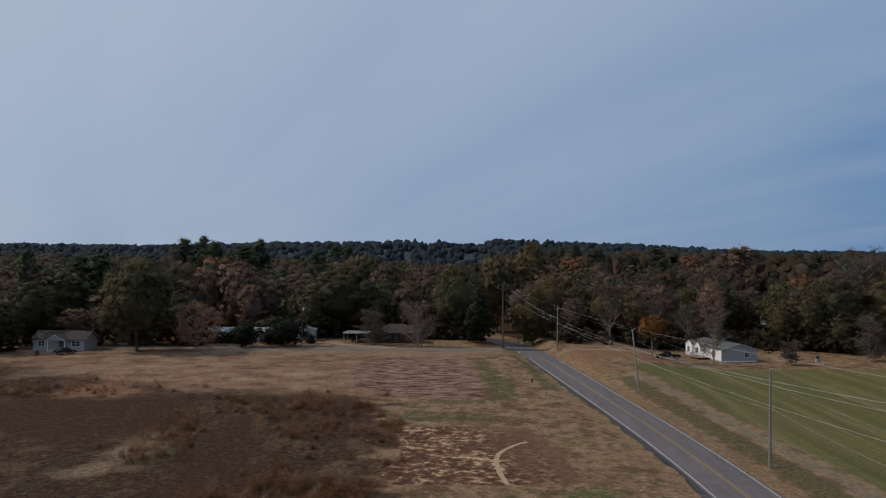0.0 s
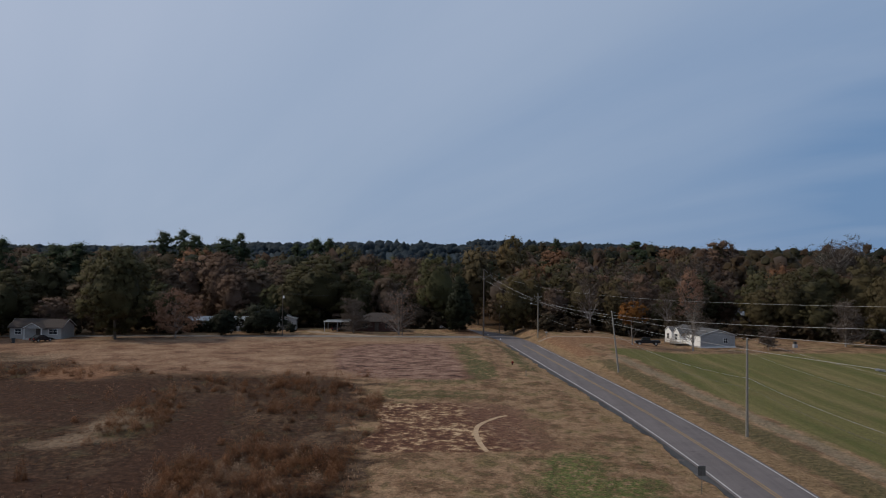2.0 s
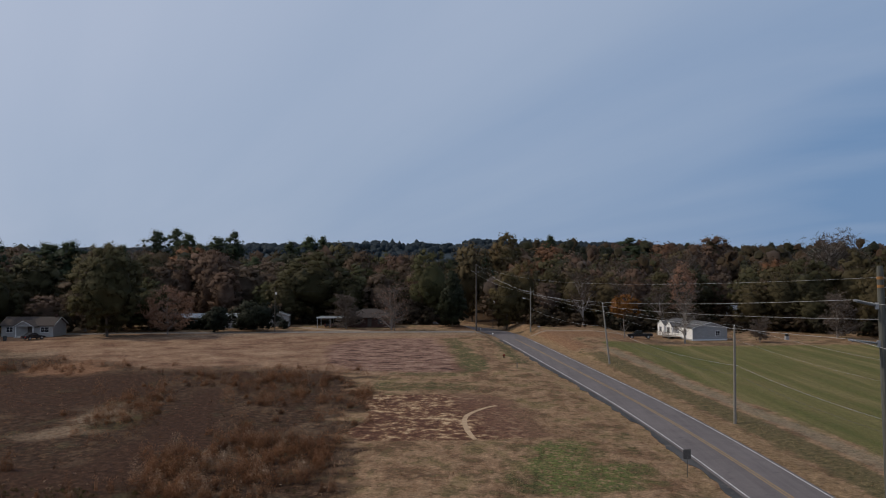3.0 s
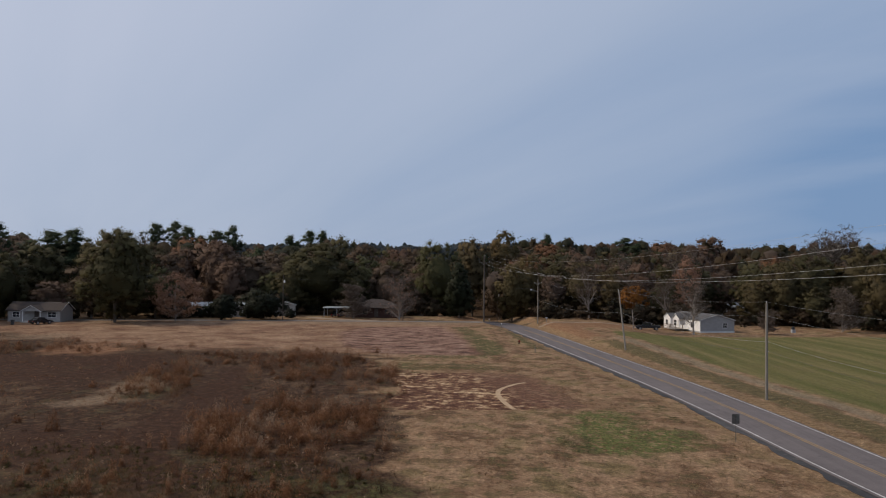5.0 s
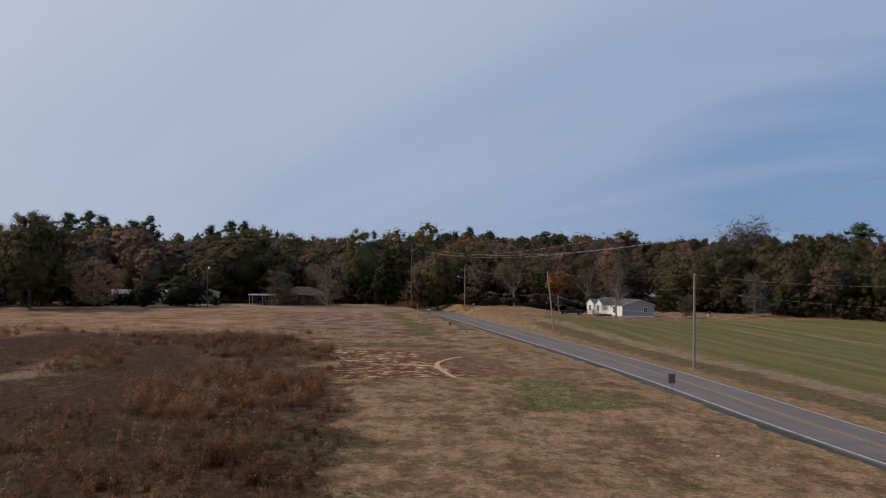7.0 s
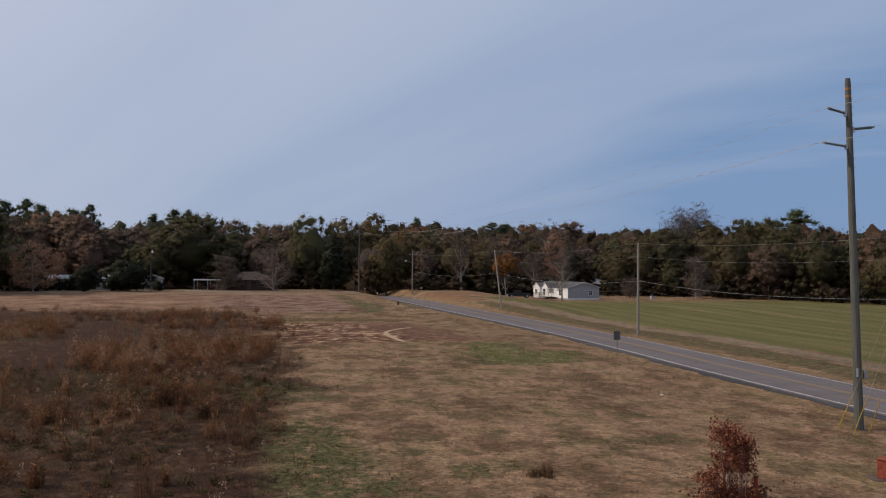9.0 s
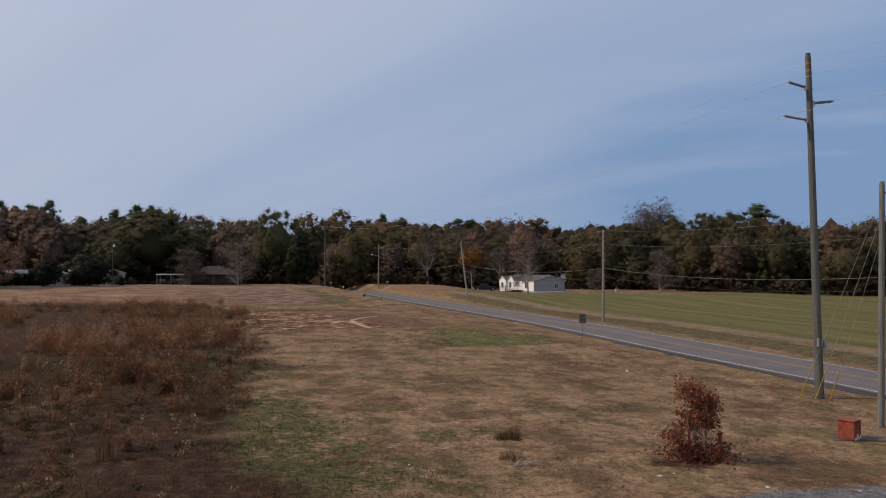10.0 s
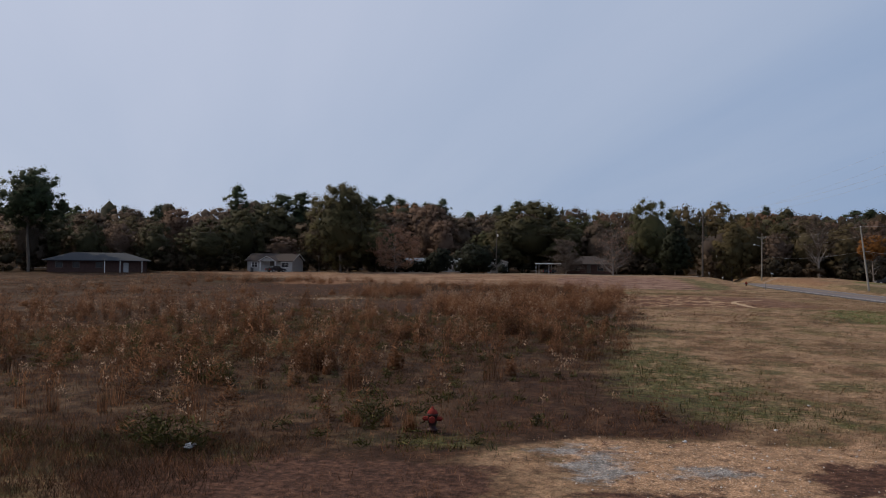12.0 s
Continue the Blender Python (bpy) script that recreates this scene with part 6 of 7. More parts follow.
# white garage and the long low building behind the shrubs
h4 = thing("garage", -39.2, 207.0, on(-39, 209), 8, "white metal garage with a pale gabled roof", "garage")
gable_walls(h4, -2.4, 2.4, 0, 7, 2.7, 3.5, M_WHITESIDING, "y")
gable_roof(h4, -2.4, 2.4, 0, 7, 2.75, 3.55, M_METALROOF, "y", 0.3, 0.08)
# solid ribbed panel; its dark colour stands in for shade within the garage
bm = bmesh.new()
box(bm, -1.5, 1.2, -0.05, -0.01, 0.0, 2.3)
for z in (0.55, 1.1, 1.65):
    box(bm, -1.5, 1.2, -0.065, -0.05, z, z + 0.03)
part("garage_door", bm, M_SIGNBACK, h4, "closed panel coloured dark for the shade inside the garage")
h5 = thing("mobile_home", -53.5, 200.5, on(-53, 202), 4, "long low pale mobile home behind evergreen shrubs", "mobile home")
gable_walls(h5, -8, 8, 0, 5, 2.5, 3.3, M_GREYSIDING)
gable_roof(h5, -8, 8, 0, 5, 2.55, 3.35, M_METALROOF, "x", 0.3, 0.08)
for x in (-5.5, -1.5, 4.8):
    window(h5, x, 1.1, 1.1, 1.0)
door(h5, 1.6)

# mobile home with a deck beyond the pasture
h6 = thing("mobile_home", 56.3, 184.4, on(58, 190) + 0.02, 12.3, "pale grey mobile home with a grey shingle roof and deck", "mobile home")
gable_walls(h6, 0, 8.2, 0, 16.3, 2.65, 3.85, M_GREYSIDING, "y")
gable_roof(h6, 0, 8.2, 0, 16.3, 2.7, 3.9, M_SHINGLE, "y", 0.25, 0.1)
window(h6, 5.9, 0.95, 1.1, 1.15)
bm = bmesh.new()
box(bm, -0.03, 8.23, -0.03, -0.004, -0.3, 0.25)
part("skirting", bm, M_TRIM, h6)
# the long side's same siding, overlaid in white to paint in full sun
bm = bmesh.new()
box(bm, -0.035, -0.004, 0.0, 16.3, 0.25, 2.62)
part("front_cladding", bm, M_TRIM, h6, "white overlay that makes the front siding look sunlit")
for y in (3.4, 11.6):
    window(h6, y, 0.8, 1.5, 1.4, -0.06, "-x")
# gabled bay at the far end of the front
gable_walls(h6, -0.55, 0.4, 12.9, 16.25, 2.6, 3.5, M_TRIM, "x", 0.0, "bay_wall")
gable_roof(h6, -0.55, 1.6, 12.9, 16.25, 2.65, 3.55, M_SHINGLE, "x", 0.15, 0.08, "bay_roof")
window(h6, 14.6, 0.8, 1.2, 1.3, -0.6, "-x")
# porch gable on the long side
pg = gable_walls(h6, -1.3, 0.6, 7.2, 10.2, 2.6, 3.7, M_TRIM, "x", 2.3, "porch_gable")
gable_roof(h6, -1.3, 1.8, 7.2, 10.2, 2.65, 3.75, M_SHINGLE, "x", 0.15, 0.08, "porch_roof")
bm = bmesh.new()
box(bm, -0.07, -0.01, 8.2, 9.2, 0.3, 2.35)
part("door", bm, M_TRIM, h6, "white front door")
for y in (7.3, 10.1):
    bm = bmesh.new()
    box(bm, -1.25, -1.1, y - 0.07, y + 0.07, 0.45, 2.35)
    part("post", bm, M_TRIM, h6)
deck = thing("deck", 56.3, 184.4, on(55, 192), 12.3, "grey wooden deck with railings beside the mobile home", "deck")
for i in range(20):
    bm = bmesh.new()
    box(bm, -3.2, -0.06, 5.2 + i * 0.3, 5.2 + i * 0.3 + 0.285, 0.40, 0.44)
    part("board", bm, M_DECK, deck)
for x, y in ((-3.15, 5.3), (-3.15, 8.2), (-3.15, 11.1), (-1.5, 5.3), (-1.5, 11.1)):
    bm = bmesh.new()
    box(bm, x - 0.05, x + 0.05, y - 0.05, y + 0.05, -0.3, 1.4)
    part("post", bm, M_DECK, deck)
for z in (0.85, 1.32):
    bm = bmesh.new()
    box(bm, -3.2, -3.13, 5.3, 11.1, z, z + 0.08)
    part("rail", bm, M_DECK, deck)
    bm = bmesh.new()
    box(bm, -3.1, -0.2, 5.25, 5.31, z, z + 0.08)
    part("rail", bm, M_DECK, deck)
for i in range(14):
    bm = bmesh.new()
    box(bm, -3.18, -3.14, 5.55 + i * 0.4, 5.59 + i * 0.4, 0.46, 1.32)
    part("baluster", bm, M_DECK, deck)
# houses among the trees beyond
h7 = thing("house", 98.0, 305.0, on(98, 306) - 3.0, -8, "grey-roofed brick house among the trees", "house", "houses round the field")
gable_walls(h7, -8, 7, 0, 8, 3.8, 5.4, M_BRICKWALL, "x", -3.5)
gable_roof(h7, -8, 7, 0, 8, 3.85, 5.2, M_SHINGLE)
for x in (-5.5, -2.0, 2.5):
    window(h7, x, 2.0, 1.3, 1.2)
h8 = thing("shed", 98.5, 280.0, on(97, 282) - 1.2, -14, "open shed with a weathered pale metal roof", "shed")
gable_walls(h8, -4.2, 4.2, 0, 6, 3.0, 4.4, M_DECK, "x", -2.5)
gable_roof(h8, -4.2, 4.2, 0, 6, 3.05, 4.45, plain("rust_stained_metal_roof", (0.12, 0.11, 0.11), (0.42, 0.44, 0.45), 1.1, 0.5, 0.3, 0.2), "x", 0.5, 0.06)
bm = bmesh.new()
box(bm, -5.4, -4.8, -0.6, 0.0, -1.5, 3.3)
part("lean_to_wall", bm, M_WHITESIDING, h8, "white end wall")
h9 = thing("house", 6.5, 398.0, on(6.5, 400), 0, "white house far down the road", "house", "houses round the field")
gable_walls(h9, -5, 5, 0, 8, 4.6, 6.6, M_WHITESIDING, "x", -3)
gable_roof(h9, -5, 5, 0, 8, 4.65, 6.65, M_SHINGLE)
for x in (-3, 0.4, 3):
    window(h9, x, 1.0, 1.1, 1.3)
    window(h9, x, 3.2, 1.1, 1.1)

# ---- vehicles ----


def vehicle(name, label, x, y, turn, length, paint, kind="car"):
    """A car or pickup on its wheels, facing +x before it is turned."""
    t = thing(name, x, y, on(x, y) + 0.02, turn, label, "car" if kind == "car" else "pickup truck", "parked vehicles")
    L, w = length, 0.92
    bm = bmesh.new()
    if kind == "car":
        low = [(-L / 2, 0.35), (L / 2, 0.32), (L / 2, 0.62), (L / 2 - 1.15, 0.86), (-L / 2 + 0.7, 0.92), (-L / 2, 0.85)]
        cab = [(-L / 2 + 0.55, 0.9), (L / 2 - 1.25, 0.86), (L / 2 - 2.0, 1.38), (-L / 2 + 1.25, 1.42)]
    else:
        low = [(-L / 2, 0.55), (L / 2, 0.5), (L / 2, 0.95), (L / 2 - 1.3, 1.08), (L / 2 - 3.2, 1.1), (-L / 2, 1.12)]
        cab = [(L / 2 - 3.3, 1.08), (L / 2 - 1.35, 1.06), (L / 2 - 1.95, 1.75), (L / 2 - 3.15, 1.78)]
    prism(bm, low, -w, w, "y")
    bevel(bm, 0.07, 2)
    part("body", bm, paint, t)
    bm = bmesh.new()
    prism(bm, cab, -w + 0.12, w - 0.12, "y")
    bevel(bm, 0.05, 2)
    cabin = part("cabin", bm, paint, t)
    for s in (-1, 1):
        mx = sum(p[0] for p in cab) / 4
        mz = sum(p[1] for p in cab) / 4 + 0.02
        bm = bmesh.new()
        prism(bm, [(mx + (p[0] - mx) * 0.82, mz + (p[1] - mz) * 0.7) for p in cab], s * (w - 0.125), s * (w - 0.105), "y")
        part("side_window", bm, M_GLASS, cabin)
    for (xa, za), (xb, zb) in ((cab[1], cab[2]), (cab[0], cab[3])):
        s = 1 if xa > 0 or kind != "car" and xa == cab[1][0] else -1
        bm = bmesh.new()
        prism(bm, [(xa + (xb - xa) * 0.15 + 0.02 * s, za + (zb - za) * 0.15), (xa + (xb - xa) * 0.88 + 0.02 * s, za + (zb - za) * 0.88), (xa + (xb - xa) * 0.88 - 0.02 * s, za + (zb - za) * 0.88), (xa + (xb - xa) * 0.15 - 0.02 * s, za + (zb - za) * 0.15)], -w + 0.24, w - 0.24, "y")
        part("windscreen", bm, M_GLASS, cabin)
    r = 0.33 if kind == "car" else 0.40
    for sx in (-L / 2 + 0.95, L / 2 - 0.9):
        for s in (-1, 1):
            bm = bmesh.new()
            tube(bm, (sx, s * (w - 0.2), r), (sx, s * (w + 0.02), r), r, None, 20)
            bevel(bm, 0.03, 1)
            wh = part("wheel", bm, M_TYRE, t)
            bm = bmesh.new()
            tube(bm, (sx, s * (w + 0.005), r), (sx, s * (w + 0.03), r), r * 0.62, r * 0.55, 14)
            part("rim", bm, M_RIM, wh)
    zl = 0.62 if kind == "car" else 0.82
    for s in (-1, 1):
        bm = bmesh.new()
        box(bm, L / 2 - 0.05, L / 2 + 0.012, s * 0.68 - 0.16, s * 0.68 + 0.16, zl - 0.12, zl + 0.03)
        part("headlight", bm, M_LAMP, t)
        bm = bmesh.new()
        box(bm, -L / 2 - 0.012, -L / 2 + 0.05, s * 0.74 - 0.1, s * 0.74 + 0.1, zl - 0.1, zl + 0.14)
        part("tail_light", bm, M_TAIL, t)
    for sx in (-1, 1):
        bm = bmesh.new()
        box(bm, sx * L / 2 - 0.07, sx * L / 2 + 0.07, -w + 0.05, w - 0.05, 0.36 if kind == "car" else 0.5, 0.52 if kind == "car" else 0.68)
        bevel(bm, 0.02, 1)
        part("bumper", bm, M_GALV if kind != "car" else paint, t)
    return t


vehicle("pickup_truck", "black pickup truck parked before the mobile home", 45.2, 186.2, 176, 5.4, M_CARPAINT, "truck")
vehicle("car", "dark car parked under the flat carport", -26.0, 205.0, 80, 4.5, M_CARPAINT)
vehicle("car", "dark car parked before the white house", -82.6, 171.6, 60, 4.5, M_CARPAINT)
vehicle("car", "dark car standing under the carport", -24.6, 205.2, 90, 4.5, M_CARPAINT)

# ---- things in the open ----
# road sign, seen from behind
SG = (23.8, 64.6)
sg = thing("road_sign", *SG, on(*SG), 6, "dark back of a road sign on a steel post", "road sign")
bm = bmesh.new()
box(bm, -0.022, 0.022, -0.015, 0.02, -0.3, 2.15)
part("post", bm, M_SIGNBACK, sg)
bm = bmesh.new()
box(bm, -0.31, 0.31, 0.025, 0.032, 1.40, 2.18)
bevel(bm, 0.002, 1)
pl = part("panel", bm, M_SIGNBACK, sg)
for z in (1.55, 2.03):
    bm = bmesh.new()
    tube(bm, (0, -0.03, z), (0, 0.036, z), 0.012, None, 8)
    part("bolt", bm, M_GALV, pl)


def hydrant(x, y, s=1.0, turn=0.0, label="faded red iron fire hydrant in the weeds"):
    t = thing("fire_hydrant", x, y, on(x, y) - 0.03, turn, label, "hydrant", "fire hydrants")
    t.scale = (s, s, s)

    def lathe(rows, n=16):
        bm = bmesh.new()
        rings = [[bm.verts.new((r * math.cos(2 * math.pi * k / n), r * math.sin(2 * math.pi * k / n), z)) for k in range(n)] for z, r in rows]
        for a, b in zip(rings[:-1], rings[1:]):
            for k in range(n):
                bm.faces.new((a[k], a[(k + 1) % n], b[(k + 1) % n], b[k]))
        bm.faces.new(rings[0][::-1])
        bm.faces.new(rings[-1])
        return bm
    part("barrel", lathe([(0, 0.10), (0.10, 0.10), (0.11, 0.15), (0.15, 0.15), (0.16, 0.105), (0.30, 0.105), (0.33, 0.13), (0.52, 0.135), (0.54, 0.16), (0.58, 0.16)]), M_HYDCAP, t, "dark red iron barrel", True)
    part("bonnet", lathe([(0.58, 0.155), (0.61, 0.15), (0.66, 0.12), (0.70, 0.075), (0.72, 0.05), (0.73, 0.035), (0.78, 0.03)]), M_HYDRANT, t, "", True)
    for ang, r in ((0, 0.062), (180, 0.062), (270, 0.085)):
        d = Vector((math.cos(radians(ang)), math.sin(radians(ang)), 0))
        bm = bmesh.new()
        tube(bm, d * 0.1 + Vector((0, 0, 0.44)), d * 0.21 + Vector((0, 0, 0.44)), r, None, 12)
        nz = part("nozzle", bm, M_HYDRANT, t)
        bm = bmesh.new()
        tube(bm, d * 0.205 + Vector((0, 0, 0.44)), d * 0.26 + Vector((0, 0, 0.44)), r * 1.18, r * 1.05, 8)
        tube(bm, d * 0.26 + Vector((0, 0, 0.44)), d * 0.29 + Vector((0, 0, 0.44)), 0.022, None, 5)
        part("cap", bm, M_HYDRANT, nz)
    for k in range(8):
        a = 2 * math.pi * k / 8
        bm = bmesh.new()
        tube(bm, (0.145 * math.cos(a), 0.145 * math.sin(a), 0.53), (0.145 * math.cos(a), 0.145 * math.sin(a), 0.605), 0.012, None, 6)
        part("bolt", bm, M_HYDCAP, t)
    return t


HY = (-6.7, 15.1)
hydrant(*HY, 0.8, 10)
hydrant(13.25, 144.2, 0.95, 30, "dark red fire hydrant on the mown verge")
# survey stake beside the far hydrant
st = thing("marker_stake", 14.7, 131.5, on(14.7, 131.5), 0, "short wooden marker stake in the grass", "stake")
bm = bmesh.new()
box(bm, -0.06, 0.06, -0.03, 0.03, -0.2, 1.0)
part("stake", bm, M_DECK, st)

# rusty utility box on a stained slab
BX = (19.22, 24.0)
slab = thing("slab", BX[0] + 1.0, BX[1] - 0.1, on(BX[0] + 1, BX[1]), -12, "dark stained concrete slab set in the grass", "slab")
bm = bmesh.new()
box(bm, -1.7, 2.2, -0.45, 0.45, -0.2, 0.05)
bevel(bm, 0.02, 1)
part("slab_top", bm, M_SLAB, slab)
bx = thing("utility_box", BX[0], BX[1], on(*BX) + 0.035, 32, "rusty red metal utility box with flaking paint", "utility box")
bm = bmesh.new()
box(bm, -0.31, 0.31, -0.31, 0.31, 0.0, 0.68)
bevel(bm, 0.025, 2)
part("casing", bm, M_RUST, bx)
bm = bmesh.new()
box(bm, -0.33, 0.33, -0.33, 0.33, 0.685, 0.72)
bevel(bm, 0.012, 1)
part("lid", bm, M_RUST, bx)
for sgn in (-1, 1):
    bm = bmesh.new()
    rr = np.random.default_rng(3)
    for k in range(6):
        a = -0.29 + 0.095 * k
        hgt = rr.uniform(0.06, 0.26)
        if sgn < 0:
            box(bm, a, a + 0.10, -0.318, -0.3115, 0.01, 0.01 + hgt)
        else:
            box(bm, 0.3115, 0.316, a, a + 0.08, 0.01, 0.01 + hgt * 0.7)
    part("flaked_patch", bm, M_PALEPAINT, bx, "pale flaked paint near the base")
vp = thing("water_valve", BX[0] + 2.35, BX[1] - 0.15, on(BX[0] + 2.35, BX[1]) + 0.035, 0, "small grey water valve on the slab", "valve")
bm = bmesh.new()
tube(bm, (0, 0, -0.02), (0, 0, 0.28), 0.04, None, 10)
part("pipe", bm, M_GALV, vp)
bm = bmesh.new()
tube(bm, (-0.22, 0, 0.2), (0.22, 0, 0.2), 0.035, None, 10)
part("cross_pipe", bm, M_GALV, vp)
bm = bmesh.new()
tube(bm, (0, 0, 0.28), (0, 0, 0.31), 0.1, None, 12)
part("handwheel", bm, M_GALV, vp)

# red-leaved sapling clump with two old posts
BU = (11.8, 21.3)
bu = thing("sapling_clump", *BU, on(*BU), 0, "clump of thin saplings with dry red autumn leaves", "bush")
r = np.random.default_rng(31)
stems = []
for i in range(17):
    a = Vector((r.normal(0, 0.28), r.normal(0, 0.25), -0.05))
    top = Vector((a.x * 1.5 + r.normal(-0.12, 0.22), a.y * 1.4 + r.normal(0, 0.2), r.uniform(1.5, 2.35) if i < 12 else r.uniform(0.7, 1.3)))
    bm = bmesh.new()
    mid = a.lerp(top, 0.5) + Vector((r.normal(0, 0.05), r.normal(0, 0.05), 0))
    tube(bm, a, mid, 0.014, 0.010, 5)
    tube(bm, mid, top, 0.010, 0.004, 5)
    for k in range(5):
        p = a.lerp(top, r.uniform(0.74, 1.0))
        q = p + Vector((r.normal(0, 0.22), r.normal(0, 0.22), r.uniform(0.05, 0.28)))
        tube(bm, p, q, 0.005, 0.002, 4)
        stems.append(q)
    stems.append(top)
    part("stem", bm, M_GREYBARK, bu)
c = np.array([tuple(s) for s in stems])
pts = c[r.integers(0, len(c), 4200)] + r.normal(0, 1, (4200, 3)) * [0.11, 0.11, 0.12]
low = np.stack([r.normal(-0.02, 0.52, 2600), r.normal(0, 0.45, 2600), np.abs(r.normal(0.03, 0.26, 2600))], -1)
v, f = leaf_cards(np.concatenate([pts, low]), 0.085, r)
raw("foliage", v, f, M_REDLEAF, bu, tint=np.repeat(np.concatenate([r.uniform(0.3, 1, 4200), r.uniform(0, 0.65, 2600)]), 3))
for x, y, hgt in ((0.55, -0.25, 0.85), (-0.35, 0.1, 1.1)):
    ps = thing("old_post", BU[0] + x, BU[1] + y, on(BU[0] + x, BU[1] + y), r.uniform(0, 90), "short rust-red old post among the saplings", "post", "old posts")
    bm = bmesh.new()
    tube(bm, (0, 0, -0.2), (0.02, 0, hgt), 0.075 if x > 0 else 0.05, 0.07 if x > 0 else 0.045, 10)
    bevel(bm, 0.008, 1)
    part("shaft", bm, M_RUST, ps)
    bm = bmesh.new()
    tube(bm, (0.02, 0, hgt), (0.02, 0, hgt + 0.035), 0.078 if x > 0 else 0.052, 0.06 if x > 0 else 0.04, 10)
    part("cap", bm, M_HYDCAP, ps)

# litter
for i, (x, y, s) in enumerate(((-10.9, 11.9, 0.26), (19.2, 44.5, 0.22), (9.3, 19.0, 0.16), (9.9, 19.3, 0.09), (2.3, 21.6, 0.12), (11.8, 17.4, 0.12), (14.1, 16.6, 0.10), (0.9, 17.5, 0.09), (-1.2, 15.6, 0.1))):
    bm = bmesh.new()
    bmesh.ops.create_icosphere(bm, subdivisions=2, radius=s / 2)
    for vv in bm.verts:
        nn = noise.noise_vector(vv.co * (4 / s * 0.35) + Vector((i * 3.1, 0, 0)))
        vv.co += nn * s * 0.28
        vv.co.z = max(vv.co.z * 0.6, -s * 0.1)
    p = part("litter", bm, M_PAPER, None)
    put(p, pose(x, y, on(x, y) + s * 0.1 + (0.1 if i == 0 else 0), 0, 0, i * 40))
    tagged(p, "crumpled white plastic litter in the grass" if i else "crumpled white plastic bag caught in weeds", "litter", "bits of litter")

# white pedestal on the far lawn, bin, mailboxes
tk = thing("propane_cabinet", 77.8, 187.4, on(77.8, 187.4), 10, "small white metal cabinet with a dark top", "cabinet")
bm = bmesh.new()
box(bm, -0.42, 0.42, -0.35, 0.35, -0.1, 0.75)
bevel(bm, 0.04, 1)
part("body", bm, M_GREYSIDING, tk)
bm = bmesh.new()
box(bm, -0.30, 0.30, -0.28, 0.28, 0.75, 1.35)
bevel(bm, 0.08, 2)
part("top", bm, M_BIN, tk, "dark upper part")
bn = thing("wheelie_bin", -86.8, 168.4, on(-86.8, 168.4), 20, "dark plastic wheelie bin at the lane", "bin")
bm = bmesh.new()
prism(bm, [(-0.27, 0.08), (0.27, 0.08), (0.34, 1.0), (-0.34, 1.0)], -0.32, 0.32, "y")
part("body", bm, M_BIN, bn)
bm = bmesh.new()
box(bm, -0.37, 0.37, -0.36, 0.36, 1.0, 1.08)
bevel(bm, 0.03, 1)
part("lid", bm, M_BIN, bn)
for s in (-1, 1):
    bm = bmesh.new()
    tube(bm, (-0.27, s * 0.26, 0.1), (-0.27, s * 0.33, 0.1), 0.1, None, 12)
    part("wheel", bm, M_TYRE, bn)
for i, (x, y, t_) in enumerate(((12.9, 187.2, 5), (23.9, 195.8, 95), (10.2, 188.0, 5))):
    mb = thing("mailbox", x, y, on(x, y), t_, "grey metal mailbox on a post by the junction", "mailbox", "mailboxes")
    bm = bmesh.new()
    box(bm, -0.05, 0.05, -0.05, 0.05, -0.2, 1.0)
    part("post", bm, M_DECK, mb)
    bm = bmesh.new()
    prism(bm, [(-0.11, 1.0), (0.11, 1.0), (0.11, 1.14), (0.06, 1.21), (-0.06, 1.21), (-0.11, 1.14)], -0.28, 0.28, "y")
    bxx = part("box", bm, M_GALV if i else M_TRIM, mb)
    bm = bmesh.new()
    box(bm, 0.115, 0.13, 0.0, 0.05, 1.08, 1.26)
    part("flag", bm, M_TAIL, bxx)
# ---- weeds and grass ----


def blades(x, y, z0, h, w, lean, tint, r, k=1):
    """Thin upright blades, one triangle each, from those feet; k bends: two triangles with a knee."""
    n = len(x)
    a = r.uniform(0, 2 * math.pi, n)
    ca, sa = np.cos(a), np.sin(a)
    b = r.uniform(0, 2 * math.pi, n)
    lx, ly = np.cos(b) * lean * h, np.sin(b) * lean * h
    p0 = np.stack([x - ca * w / 2, y - sa * w / 2, z0], -1)
    p1 = np.stack([x + ca * w / 2, y + sa * w / 2, z0], -1)
    p2 = np.stack([x + lx, y + ly, z0 + h], -1)
    up = r.normal(0, 0.35, (n, 3)) + [0, 0, 0.9]
    return np.stack([p0, p1, p2], 1).reshape(-1, 3), np.repeat(tint, 3), np.repeat(up, 3, 0)


def clumps(cx, cy, size, height, n, w, tint, r, spread_tint=0.12, lean=0.28, base=0.55):
    """Bushy tufts: blades round each centre, longer in the middle."""
    m = len(cx)
    ang, rad = r.uniform(0, 2 * math.pi, (m, n)), np.sqrt(r.uniform(0, 1, (m, n)))
    x = cx[:, None] + np.cos(ang) * rad * size[:, None] * base
    y = cy[:, None] + np.sin(ang) * rad * size[:, None] * base
    h = height[:, None] * (1.0 - 0.45 * rad ** 2) * r.uniform(0.55, 1.1, (m, n))
    out = 0.5 * rad * size[:, None] / np.maximum(h, 0.05)
    x, y, h = x.ravel(), y.ravel(), h.ravel()
    t = np.clip(np.repeat(tint, n) + r.normal(0, spread_tint, m * n), 0, 1)
    ww = np.broadcast_to(np.asarray(w), (m,)).repeat(n) * r.uniform(0.6, 1.3, m * n)
    return blades(x, y, land(x, y) - 0.03, h, ww, lean * r.uniform(0.3, 1.3, m * n), t, r)


